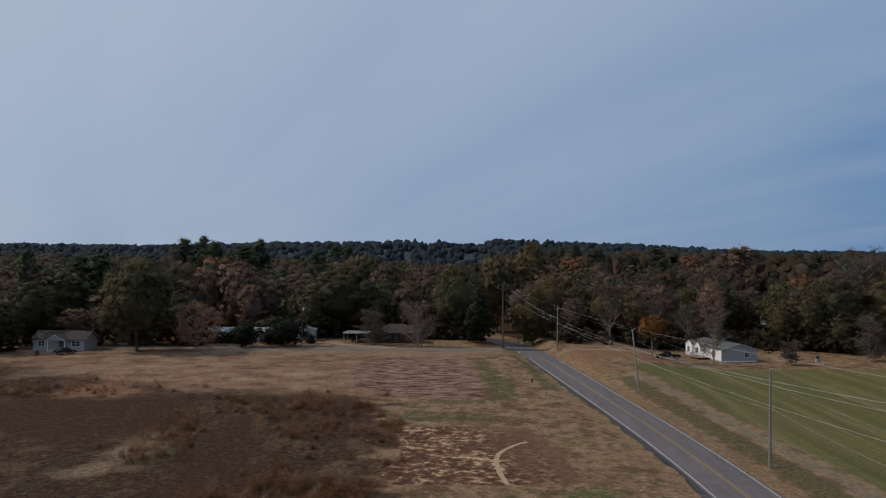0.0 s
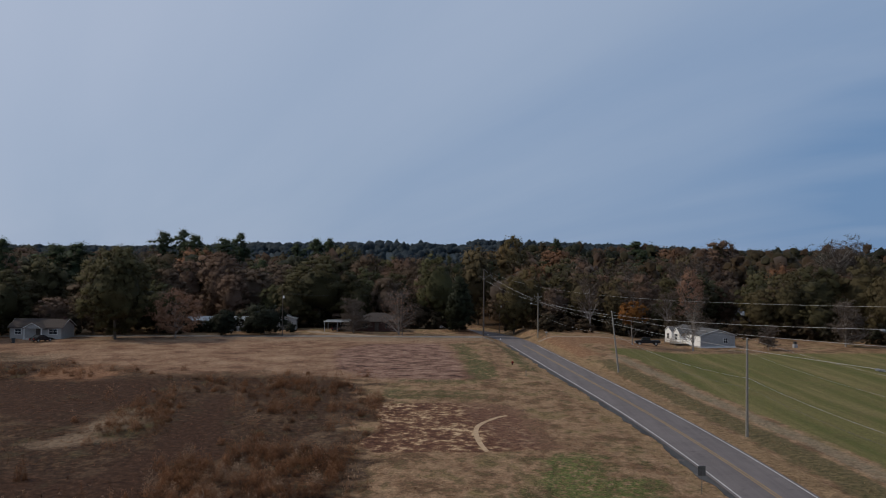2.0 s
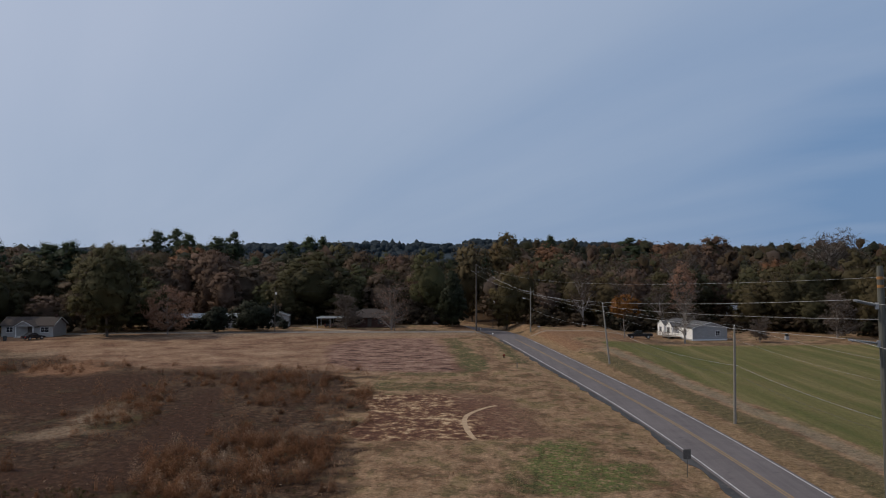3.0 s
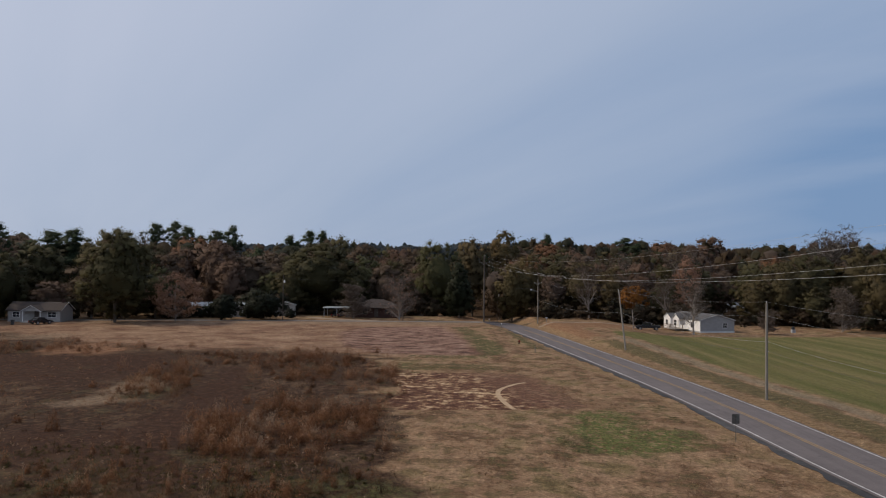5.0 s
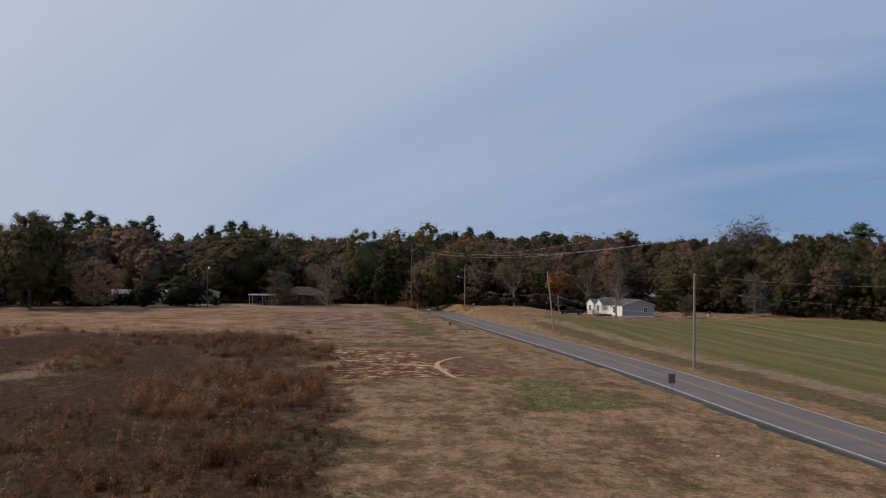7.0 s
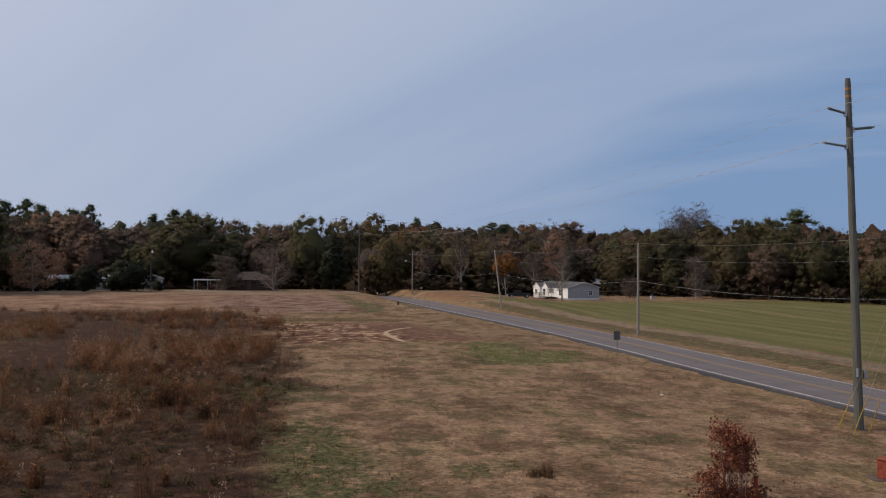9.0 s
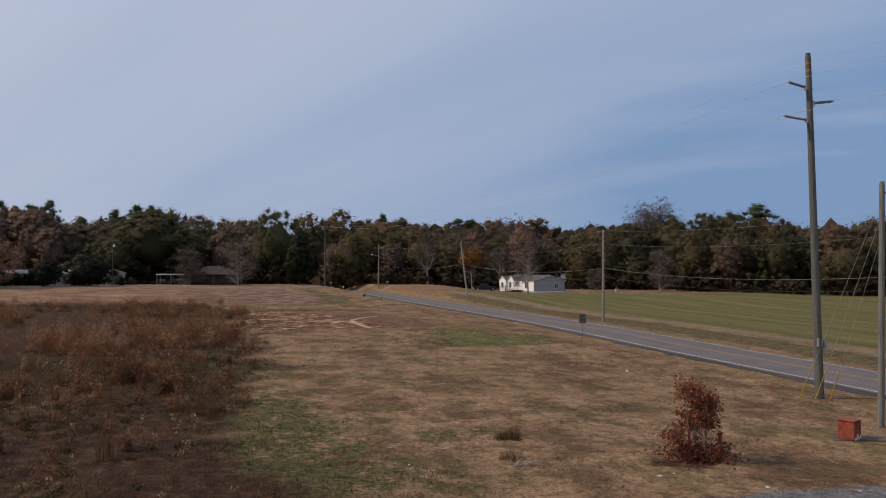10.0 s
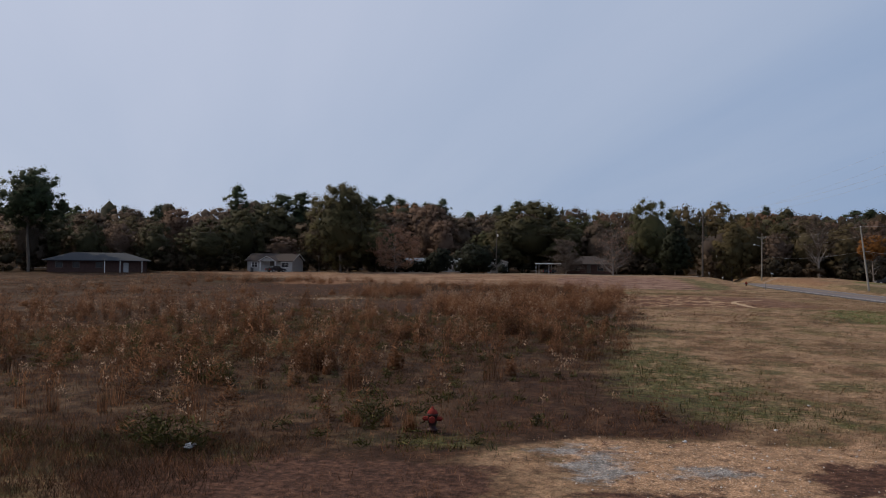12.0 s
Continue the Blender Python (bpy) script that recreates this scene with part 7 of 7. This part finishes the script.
def bushes(cx, cy, size, height, n, leaf, tint, r, spread_tint=0.05):
    """Rounded, tangled clumps: small sprays turned all ways within an uneven dome, with shade tinted in low down and
    inside.
    """
    m = len(cx)
    u = r.normal(size=(m, n, 3))
    u /= np.linalg.norm(u, axis=2)[..., None]
    k = r.uniform(0.15, 1, (m, n)) ** 0.5
    lump = 1 + 0.25 * np.sin(3 * np.arctan2(u[..., 1], u[..., 0]) + cx[:, None] * 7)
    x = cx[:, None] + u[..., 0] * k * size[:, None] * lump
    y = cy[:, None] + u[..., 1] * k * size[:, None] * lump
    z = land(cx, cy)[:, None] + np.abs(u[..., 2]) * k * height[:, None] * lump
    c = np.stack([x, y, z], -1).reshape(-1, 3)
    a = r.normal(size=(m * n, 3)) * [0.5, 0.5, 0.4] + u.reshape(-1, 3) * [0.7, 0.7, 0.4] + [0, 0, 0.4]
    a /= np.linalg.norm(a, axis=1)[:, None]
    b = np.cross(a, r.normal(size=(m * n, 3)))
    b /= np.linalg.norm(b, axis=1)[:, None]
    s = np.repeat(np.broadcast_to(np.asarray(leaf, dtype=float), (m,)), n)[:, None] * r.uniform(0.5, 1.5, m * n)[:, None]
    v = np.stack([c - a * s * 0.9 - b * s * 0.17, c - a * s * 0.9 + b * s * 0.17, c + a * s * 0.7], 1).reshape(-1, 3)
    # tint rises to pale heads; below and inside, shade is painted into it
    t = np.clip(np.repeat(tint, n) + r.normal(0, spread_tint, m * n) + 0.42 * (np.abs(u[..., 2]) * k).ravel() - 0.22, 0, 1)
    soft = u.reshape(-1, 3) * [1, 1, 0.8] + [0, 0, 0.25] + r.normal(0, 0.10, (m * n, 3))
    return v, np.repeat(t, 3), np.repeat(soft, 3, 0)


def stuff(name, label, pieces, material, category):
    v = np.concatenate([p[0] for p in pieces])
    t = np.concatenate([p[1] for p in pieces])
    f = np.arange(len(v)).reshape(-1, 3)
    soft = np.concatenate([p[2] for p in pieces])
    return tagged(raw(name, v, f, material, tint=t, smooth=True, normals=soft), label, category, kind="stuff")


def spots_in(r, n, x0, x1, y0, y1, density):
    x, y = r.uniform(x0, x1, n), r.uniform(y0, y1, n)
    k = r.uniform(0, 1, n) < density(x, y)
    return x[k], y[k]


BRUSH_TALL = [(-17.6, 58.0), (-20.0, 69.6), (-14.4, 81.0), (-6.9, 75.4), (-4.6, 61.0), (-8.6, 58.2), (-12.7, 56.2)]
BRUSH_FIELD = [(-29.5, 130), (-8.7, 134), (-5.2, 86.8), (-9.1, 83.7), (-16.0, 83.3), (-25.4, 105.3)]
BRUSH_WEST = [(-33.4, 84.3), (-38.6, 107.3), (-35.0, 118.3), (-25.0, 85.0)]
BRUSH_BACK = [(-36, 109.9), (-37, 126), (-27.6, 128), (-23.1, 108.7)]
BRUSH_EDGE = [(-8.3, 110), (-5.6, 111.6), (-4.3, 86.0), (-6.4, 86.0)]
BRUSH_NEAR = [(-16, 34), (-15, 46), (-9, 52), (-3.5, 50), (-5, 36), (-9.5, 30)]


def brush(x, y):
    """How thick the tall russet brush stands."""
    gaps = mott(x, y, 4.5, 5)
    thick = np.maximum.reduce([
        zone(x, y, BRUSH_TALL, 3, 1.0, 1) * (0.30 + 0.55 * (gaps > -0.1)),
        zone(x, y, BRUSH_FIELD, 5, 2.0, 2) * (0.06 + 0.55 * (gaps > 0.0)),
        zone(x, y, BRUSH_WEST, 4, 1.5, 3) * (0.15 + 0.6 * (gaps > -0.1)),
        zone(x, y, BRUSH_BACK, 5, 2.0, 4) * (0.1 + 0.5 * (gaps > 0.0)),
        zone(x, y, BRUSH_EDGE, 2, 0.5, 5) * 0.9,
        zone(x, y, BRUSH_NEAR, 5, 2.0, 6) * (0.06 + 0.35 * (gaps > 0.1)),
        inside(x, y, -21, 23, 11, 8, 6) * (0.15 + 0.6 * (gaps > -0.1)),
        inside(x, y, -58, 128, 18, 4, 6, 12) * (0.2 + 0.5 * (gaps > 0)),
        np.broadcast_to(0.015 + 0.10 * (gaps > 0.45), np.shape(x))])
    return np.clip(thick * weed_zone(x, y) * (1 - 0.93 * bare_at(x, y)), 0, 1)


r = np.random.default_rng(77)
russet = []


def mottle(x, y, s, mid, amp, jit):
    return np.clip(mid + amp * mott(x, y, s, 1) + r.normal(0, jit, len(x)), 0, 1)


# tall rounded brush: clumps of many sizes, pale-headed, with shade painted dark low down and within
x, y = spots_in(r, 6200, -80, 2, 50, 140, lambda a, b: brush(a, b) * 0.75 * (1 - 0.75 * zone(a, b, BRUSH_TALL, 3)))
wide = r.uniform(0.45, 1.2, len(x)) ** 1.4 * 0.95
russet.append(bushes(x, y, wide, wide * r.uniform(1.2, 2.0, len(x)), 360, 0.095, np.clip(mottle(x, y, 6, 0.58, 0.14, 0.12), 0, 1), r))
x, y = spots_in(r, 2600, -40, 2, 38, 80, lambda a, b: zone(a, b, BRUSH_TALL, 3, 1.0, 1) * (1 - 0.8 * bare_at(a, b)) * (0.25 + 0.55 * (mott(a, b, 3.2, 5) > -0.1)))
keep = []
for i in range(len(x)):
    if all((x[i] - x[k]) ** 2 + (y[i] - y[k]) ** 2 > 0.95 ** 2 for k in keep):
        keep.append(i)
x, y = x[keep], y[keep]
wide = r.uniform(0.5, 0.95, len(x))
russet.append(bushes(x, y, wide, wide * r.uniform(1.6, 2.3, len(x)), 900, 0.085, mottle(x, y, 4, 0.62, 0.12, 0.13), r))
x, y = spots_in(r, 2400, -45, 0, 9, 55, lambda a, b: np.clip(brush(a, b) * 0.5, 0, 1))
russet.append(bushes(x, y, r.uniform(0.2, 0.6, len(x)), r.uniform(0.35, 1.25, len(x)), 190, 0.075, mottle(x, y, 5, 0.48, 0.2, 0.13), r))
# upright broom grass in sheaves, feathery at the top
x, y = spots_in(r, 1000, -42, -1, 12.5, 60, lambda a, b: weed_zone(a, b) * (1 - 0.8 * bare_at(a, b)) * np.clip(0.2 + (b - 15.5) / 8 - (a + 9) * 0.1, 0, 1) * np.clip(0.04 + 0.5 * (mott(a, b, 4.5, 11) > 0.15) * (mott(a, b, 1.9, 12) > -0.1), 0, 1))
hgt, wid, tin = r.uniform(0.75, 1.65, len(x)), r.uniform(0.16, 0.42, len(x)), mottle(x, y, 4, 0.44, 0.2, 0.14)
russet.append(clumps(x, y, wid, hgt, 46, 0.015, tin - 0.1, r, 0.12, 0.16, 0.8))
n = 44
px = np.repeat(x, n) + r.normal(0, 1, len(x) * n) * np.repeat(wid, n) * 0.55
py = np.repeat(y, n) + r.normal(0, 1, len(x) * n) * np.repeat(wid, n) * 0.55
pz = np.repeat(land(x, y) + hgt * 0.55, n) + r.uniform(0, 0.42, len(x) * n) * np.repeat(hgt, n)
russet.append(blades(px, py, pz, r.uniform(0.07, 0.17, len(px)), np.full(len(px), 0.028), r.uniform(0.1, 0.6, len(px)), np.clip(np.repeat(tin, n) + r.normal(0.04, 0.09, len(px)), 0, 1), r))
# rounded fuzzy tufts, one by one over the weedy ground
x, y = spots_in(r, 420, -42, -3, 19, 60, lambda a, b: weed_zone(a, b) * (1 - 0.85 * bare_at(a, b)) * (0.15 + 0.85 * (mott(a, b, 5, 21) > -0.1)))
tall = r.uniform(0.5, 1.0, len(x)) ** 1.5 * 1.6
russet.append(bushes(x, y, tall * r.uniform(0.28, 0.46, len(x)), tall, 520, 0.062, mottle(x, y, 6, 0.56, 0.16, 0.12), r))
# clumps that stand out
x = np.array([-9.2, -9.6, -8.8, -6.9, -13.4, -13.9, -12.9, -22.8, -22.2, -31.0, -17.0, -10.7])
y = np.array([42.6, 42.2, 42.9, 38.2, 24.0, 24.5, 24.3, 38.3, 38.9, 65.6, 27.0, 25.5])
hgt = np.array([1.9, 1.7, 1.6, 1.2, 1.5, 1.3, 1.4, 1.7, 1.5, 1.7, 1.5, 0.9])
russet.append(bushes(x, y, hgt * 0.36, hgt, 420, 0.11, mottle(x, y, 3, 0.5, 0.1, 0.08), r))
russet.append(clumps(x, y, hgt * 0.4, hgt, 110, 0.018, mottle(x, y, 3, 0.42, 0.1, 0.08), r, 0.12, 0.16, 0.8))
x, y = np.array([-7.25, -7.32, -7.2, -7.9, -8.6, -9.0]), np.array([15.2, 15.15, 15.25, 15.6, 15.4, 15.9])
russet.append(clumps(x, y, np.full(6, 0.13), np.array([0.62, 0.55, 0.5, 0.45, 0.5, 0.45]), 90, 0.014, np.full(6, 0.56), r, 0.1, 0.2, 0.8))
# reddish mats of low dead grass on and beside the gravel
x, y = spots_in(r, 26000, -14, 10, 7.0, 18, lambda a, b: np.clip(inside(a, b, 1.0, 13.6, 1.0, 0.5, 0.8) + inside(a, b, 2.4, 13.1, 1.1, 0.4, 0.8) + inside(a, b, 3.5, 13.5, 0.7, 0.35, 0.7) + inside(a, b, -3.9, 13.4, 0.6, 0.3, 0.5) + inside(a, b, -3.4, 16.6, 2.4, 1.2, 1.5) + inside(a, b, -10, 10.0, 6, 2.0, 2) * 0.7 + inside(a, b, 6.2, 16.0, 0.8, 0.3, 0.6), 0, 1))
russet.append(clumps(x, y, r.uniform(0.05, 0.16, len(x)), r.uniform(0.03, 0.10, len(x)), 7, 0.010, mottle(x, y, 1.2, 0.34, 0.16, 0.12), r, 0.12, 0.8, 1.0))
# lower growth all over the weedy ground
x, y = spots_in(r, 44000, -48, 3, 6.5, 48, lambda a, b: np.clip(weed_zone(a, b) + 0.5 * inside(a, b, -12, 10.5, 9, 1.6, 2), 0, 1) * (1 - 0.5 * bare_at(a, b)) * (0.4 + 0.6 * (mott(a, b, 1.4, 7) > -0.2)))
russet.append(clumps(x, y, r.uniform(0.2, 0.5, len(x)), r.uniform(0.06, 0.34, len(x)), 9, 0.013, mottle(x, y, 5, 0.28, 0.26, 0.12), r, 0.14, 0.7, 0.9))
x, y = spots_in(r, 24000, -110, 2, 48, 168, lambda a, b: weed_zone(a, b) * (1 - 0.75 * bare_at(a, b)) * (0.3 + 0.7 * (mott(a, b, 3, 7) > 0)))
russet.append(clumps(x, y, r.uniform(0.3, 0.8, len(x)), r.uniform(0.08, 0.4, len(x)), 7, 0.045, mottle(x, y, 9, 0.34, 0.34, 0.14), r, 0.12, 0.9, 0.9))

# dark tangled weeds in the corner by the pull-off
x, y = spots_in(r, 3000, -22, -9, 7.5, 14, lambda a, b: inside(a, b, -15, 10.3, 5.6, 2.8, 2) * 0.9)
russet.append(clumps(x, y, r.uniform(0.2, 0.45, len(x)), r.uniform(0.12, 0.5, len(x)), 16, 0.011, mottle(x, y, 1.6, 0.14, 0.22, 0.12), r, 0.16, 0.8, 0.9))
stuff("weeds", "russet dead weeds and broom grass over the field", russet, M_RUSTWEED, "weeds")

# pale seed heads on tall stalks
seeds, stalks = [], []
x, y = spots_in(r, 1900, -40, -2, 11.5, 60, lambda a, b: weed_zone(a, b) * (0.08 + 0.75 * (mott(a, b, 2.2, 8) > 0.35)))
far = (np.hypot(x - HY[0], y - HY[1]) > 1.2) & ~((np.abs(x - HY[0] - 0.4) < 1.0) & (y < HY[1]))
x, y = x[far], y[far]
h = r.uniform(0.45, 1.35, len(x))
stalks.append(blades(x, y, land(x, y) - 0.02, h, np.full(len(x), 0.014), np.full(len(x), 0.08), np.clip(r.normal(0.5, 0.1, len(x)), 0, 1), r))
n = 18
sx = np.repeat(x, n) + r.normal(0, 0.05, len(x) * n)
sy = np.repeat(y, n) + r.normal(0, 0.05, len(x) * n)
sz = np.repeat(land(x, y) + h, n) - np.abs(r.normal(0, 0.09, len(x) * n))
seeds.append(blades(sx, sy, sz, np.full(len(sx), 0.05), np.full(len(sx), 0.04), np.full(len(sx), 0.6), np.clip(r.normal(0.94, 0.06, len(sx)), 0, 1), r))
stuff("seed_heads", "pale fluffy seed heads on dry stalks", stalks + seeds, M_RUSTWEED, "weeds")

# green growth
green = []
x, y = spots_in(r, 16000, -32, 3, 11, 60, lambda a, b: np.clip(inside(a, b, -6.2, 14.2, 1.2, 0.9, 1.0) + inside(a, b, -1.9, 31, 1.6, 6, 4) * 0.4 + inside(a, b, -0.5, 24, 1.8, 4, 4) * 0.4 + inside(a, b, 1.6, 19.6, 3, 1.8, 2.5) * 0.6 + inside(a, b, -14.5, 10.6, 5.0, 2.6, 2) * 0.9 + inside(a, b, -15, 50, 9, 6, 5) * 0.7 + inside(a, b, -26, 42, 9, 4, 5) * 0.8 + weed_zone(a, b) * 0.06, 0, 1))
green.append(clumps(x, y, r.uniform(0.15, 0.4, len(x)), r.uniform(0.08, 0.30, len(x)), 9, 0.022, np.clip(r.normal(0.5, 0.2, len(x)), 0, 1), r, 0.15, 0.6, 0.9))
x, y = spots_in(r, 9000, -20, 26, 42, 120, lambda a, b: np.clip(inside(a, b, 15.5, 69, 5.0, 8, 4, -25) * 0.8 * (mott(a, b, 2.4, 6) > -0.2) + inside(a, b, -12, 55, 9, 5, 5) * 0.5, 0, 1))
green.append(clumps(x, y, r.uniform(0.2, 0.5, len(x)), r.uniform(0.06, 0.18, len(x)), 7, 0.04, np.clip(r.normal(0.5, 0.2, len(x)), 0, 1), r, 0.15, 0.7, 0.9))
x, y = np.array([-15.8, -15.2, -14.6, -11.6, -12.1, -10.9, -20.5, -24.0, -8.6]), np.array([20.5, 20.9, 20.3, 11.9, 12.3, 12.0, 24.5, 30.0, 16.5])
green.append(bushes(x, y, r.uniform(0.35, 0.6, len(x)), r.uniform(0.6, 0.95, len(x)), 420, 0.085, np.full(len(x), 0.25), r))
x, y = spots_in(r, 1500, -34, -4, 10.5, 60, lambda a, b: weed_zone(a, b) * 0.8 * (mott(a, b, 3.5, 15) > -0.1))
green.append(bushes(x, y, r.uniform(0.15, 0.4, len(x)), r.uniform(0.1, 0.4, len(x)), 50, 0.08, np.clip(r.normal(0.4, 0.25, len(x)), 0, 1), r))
stuff("green_weeds", "low green weeds and clover among the dead grass", green, M_GREENWEED, "weeds")

# the mown dead lawn close by
lawn = []
x, y = spots_in(r, 30000, -5, 27, 15.0, 48, lambda a, b: (1 - weed_zone(a, b)) * (a < road_at(b)[0] - 4.6) * (0.35 + 0.65 * (mott(a, b, 1.7, 9) > -0.1)))
lawn.append(clumps(x, y, r.uniform(0.12, 0.3, len(x)), r.uniform(0.04, 0.15, len(x)), 7, 0.02, np.clip(0.58 + 0.42 * mott(x, y, 2.6, 4) + r.normal(0, 0.2, len(x)), 0, 1), r, 0.2, 0.9, 1.0))
x, y = spots_in(r, 24000, -4, 27, 48, 125, lambda a, b: (a < road_at(b)[0] - 4.6) * (1 - inside(a, b, 3.6, 92.5, 9, 14, 2, 3)) * (0.3 + 0.6 * (mott(a, b, 2.7, 9) > 0.0)))
lawn.append(clumps(x, y, r.uniform(0.2, 0.5, len(x)), r.uniform(0.04, 0.20, len(x)), 5, 0.045, np.clip(0.62 + 0.35 * mott(x, y, 3.6, 4) + r.normal(0, 0.14, len(x)), 0, 1), r, 0.12, 0.9, 1.0))
x, y = spots_in(r, 7000, 27, 48, 20, 150, lambda a, b: (np.abs(a - road_at(b)[0] - 6.5) < 3.2) * 0.8)
lawn.append(clumps(x, y, r.uniform(0.2, 0.5, len(x)), r.uniform(0.06, 0.22, len(x)), 6, 0.04, np.clip(r.normal(0.6, 0.17, len(x)), 0, 1), r, 0.12, 0.7, 1.0))
x, y = np.array([6.4, 6.7, 6.1, 6.5, 5.6]), np.array([25.3, 25.6, 25.1, 24.9, 21.8])
lawn.append(clumps(x, y, r.uniform(0.3, 0.5, 5), r.uniform(0.35, 0.55, 5), 160, 0.016, np.full(5, 0.08), r, 0.1, 0.5, 0.9))
stuff("dead_grass", "short dead tan grass tufts on the mown ground", lawn, M_STRAW, "grass")

# loose stones on the pull-off, too many to count
x, y = spots_in(r, 9000, -5.5, 9, 8.5, 17.5, lambda a, b: np.clip(ground_masks(a, b)["gravel"] * (1 - ground_masks(a, b)["mat"]), 0, 1) * 0.55)
size = 0.008 + 0.02 * r.uniform(0, 1, len(x)) ** 3
v, f = lumps(np.stack([x, y, land(x, y) + size * 0.25], -1), size, r, 0, 0.7, 0.22)
M_STONES = foliage("pale_stones", [(0.0, (0.20, 0.125, 0.075)), (0.5, (0.36, 0.25, 0.16)), (0.8, (0.42, 0.38, 0.34)), (1.0, (0.66, 0.60, 0.53))], 0.0, 0.12, "tint")
tagged(raw("gravel_stones", v, f, M_STONES, tint=np.repeat(r.uniform(0, 0.9, len(x)), 12)), "loose tan and grey stones on the pull-off", "gravel", kind="stuff")

# a fallen grey branch on the lawn
fb = thing("fallen_branch", 5.5, 20.9, on(5.5, 20.9), 20, "grey fallen branch lying in the dead grass", "branch")
rb = random.Random(9)
for i in range(7):
    bm = bmesh.new()
    a = Vector((rb.uniform(-0.25, 0.25), rb.uniform(-0.15, 0.15), 0.03))
    b_ = a + Vector((rb.uniform(0.35, 0.85), rb.uniform(-0.4, 0.4), rb.uniform(0.02, 0.2)))
    mid = a.lerp(b_, 0.5) + Vector((0, rb.uniform(-0.06, 0.06), 0.05))
    tube(bm, a, mid, 0.018, 0.012, 6)
    tube(bm, mid, b_, 0.012, 0.004, 6)
    part("limb" if i == 0 else "twig", bm, M_PALEBARK, fb)
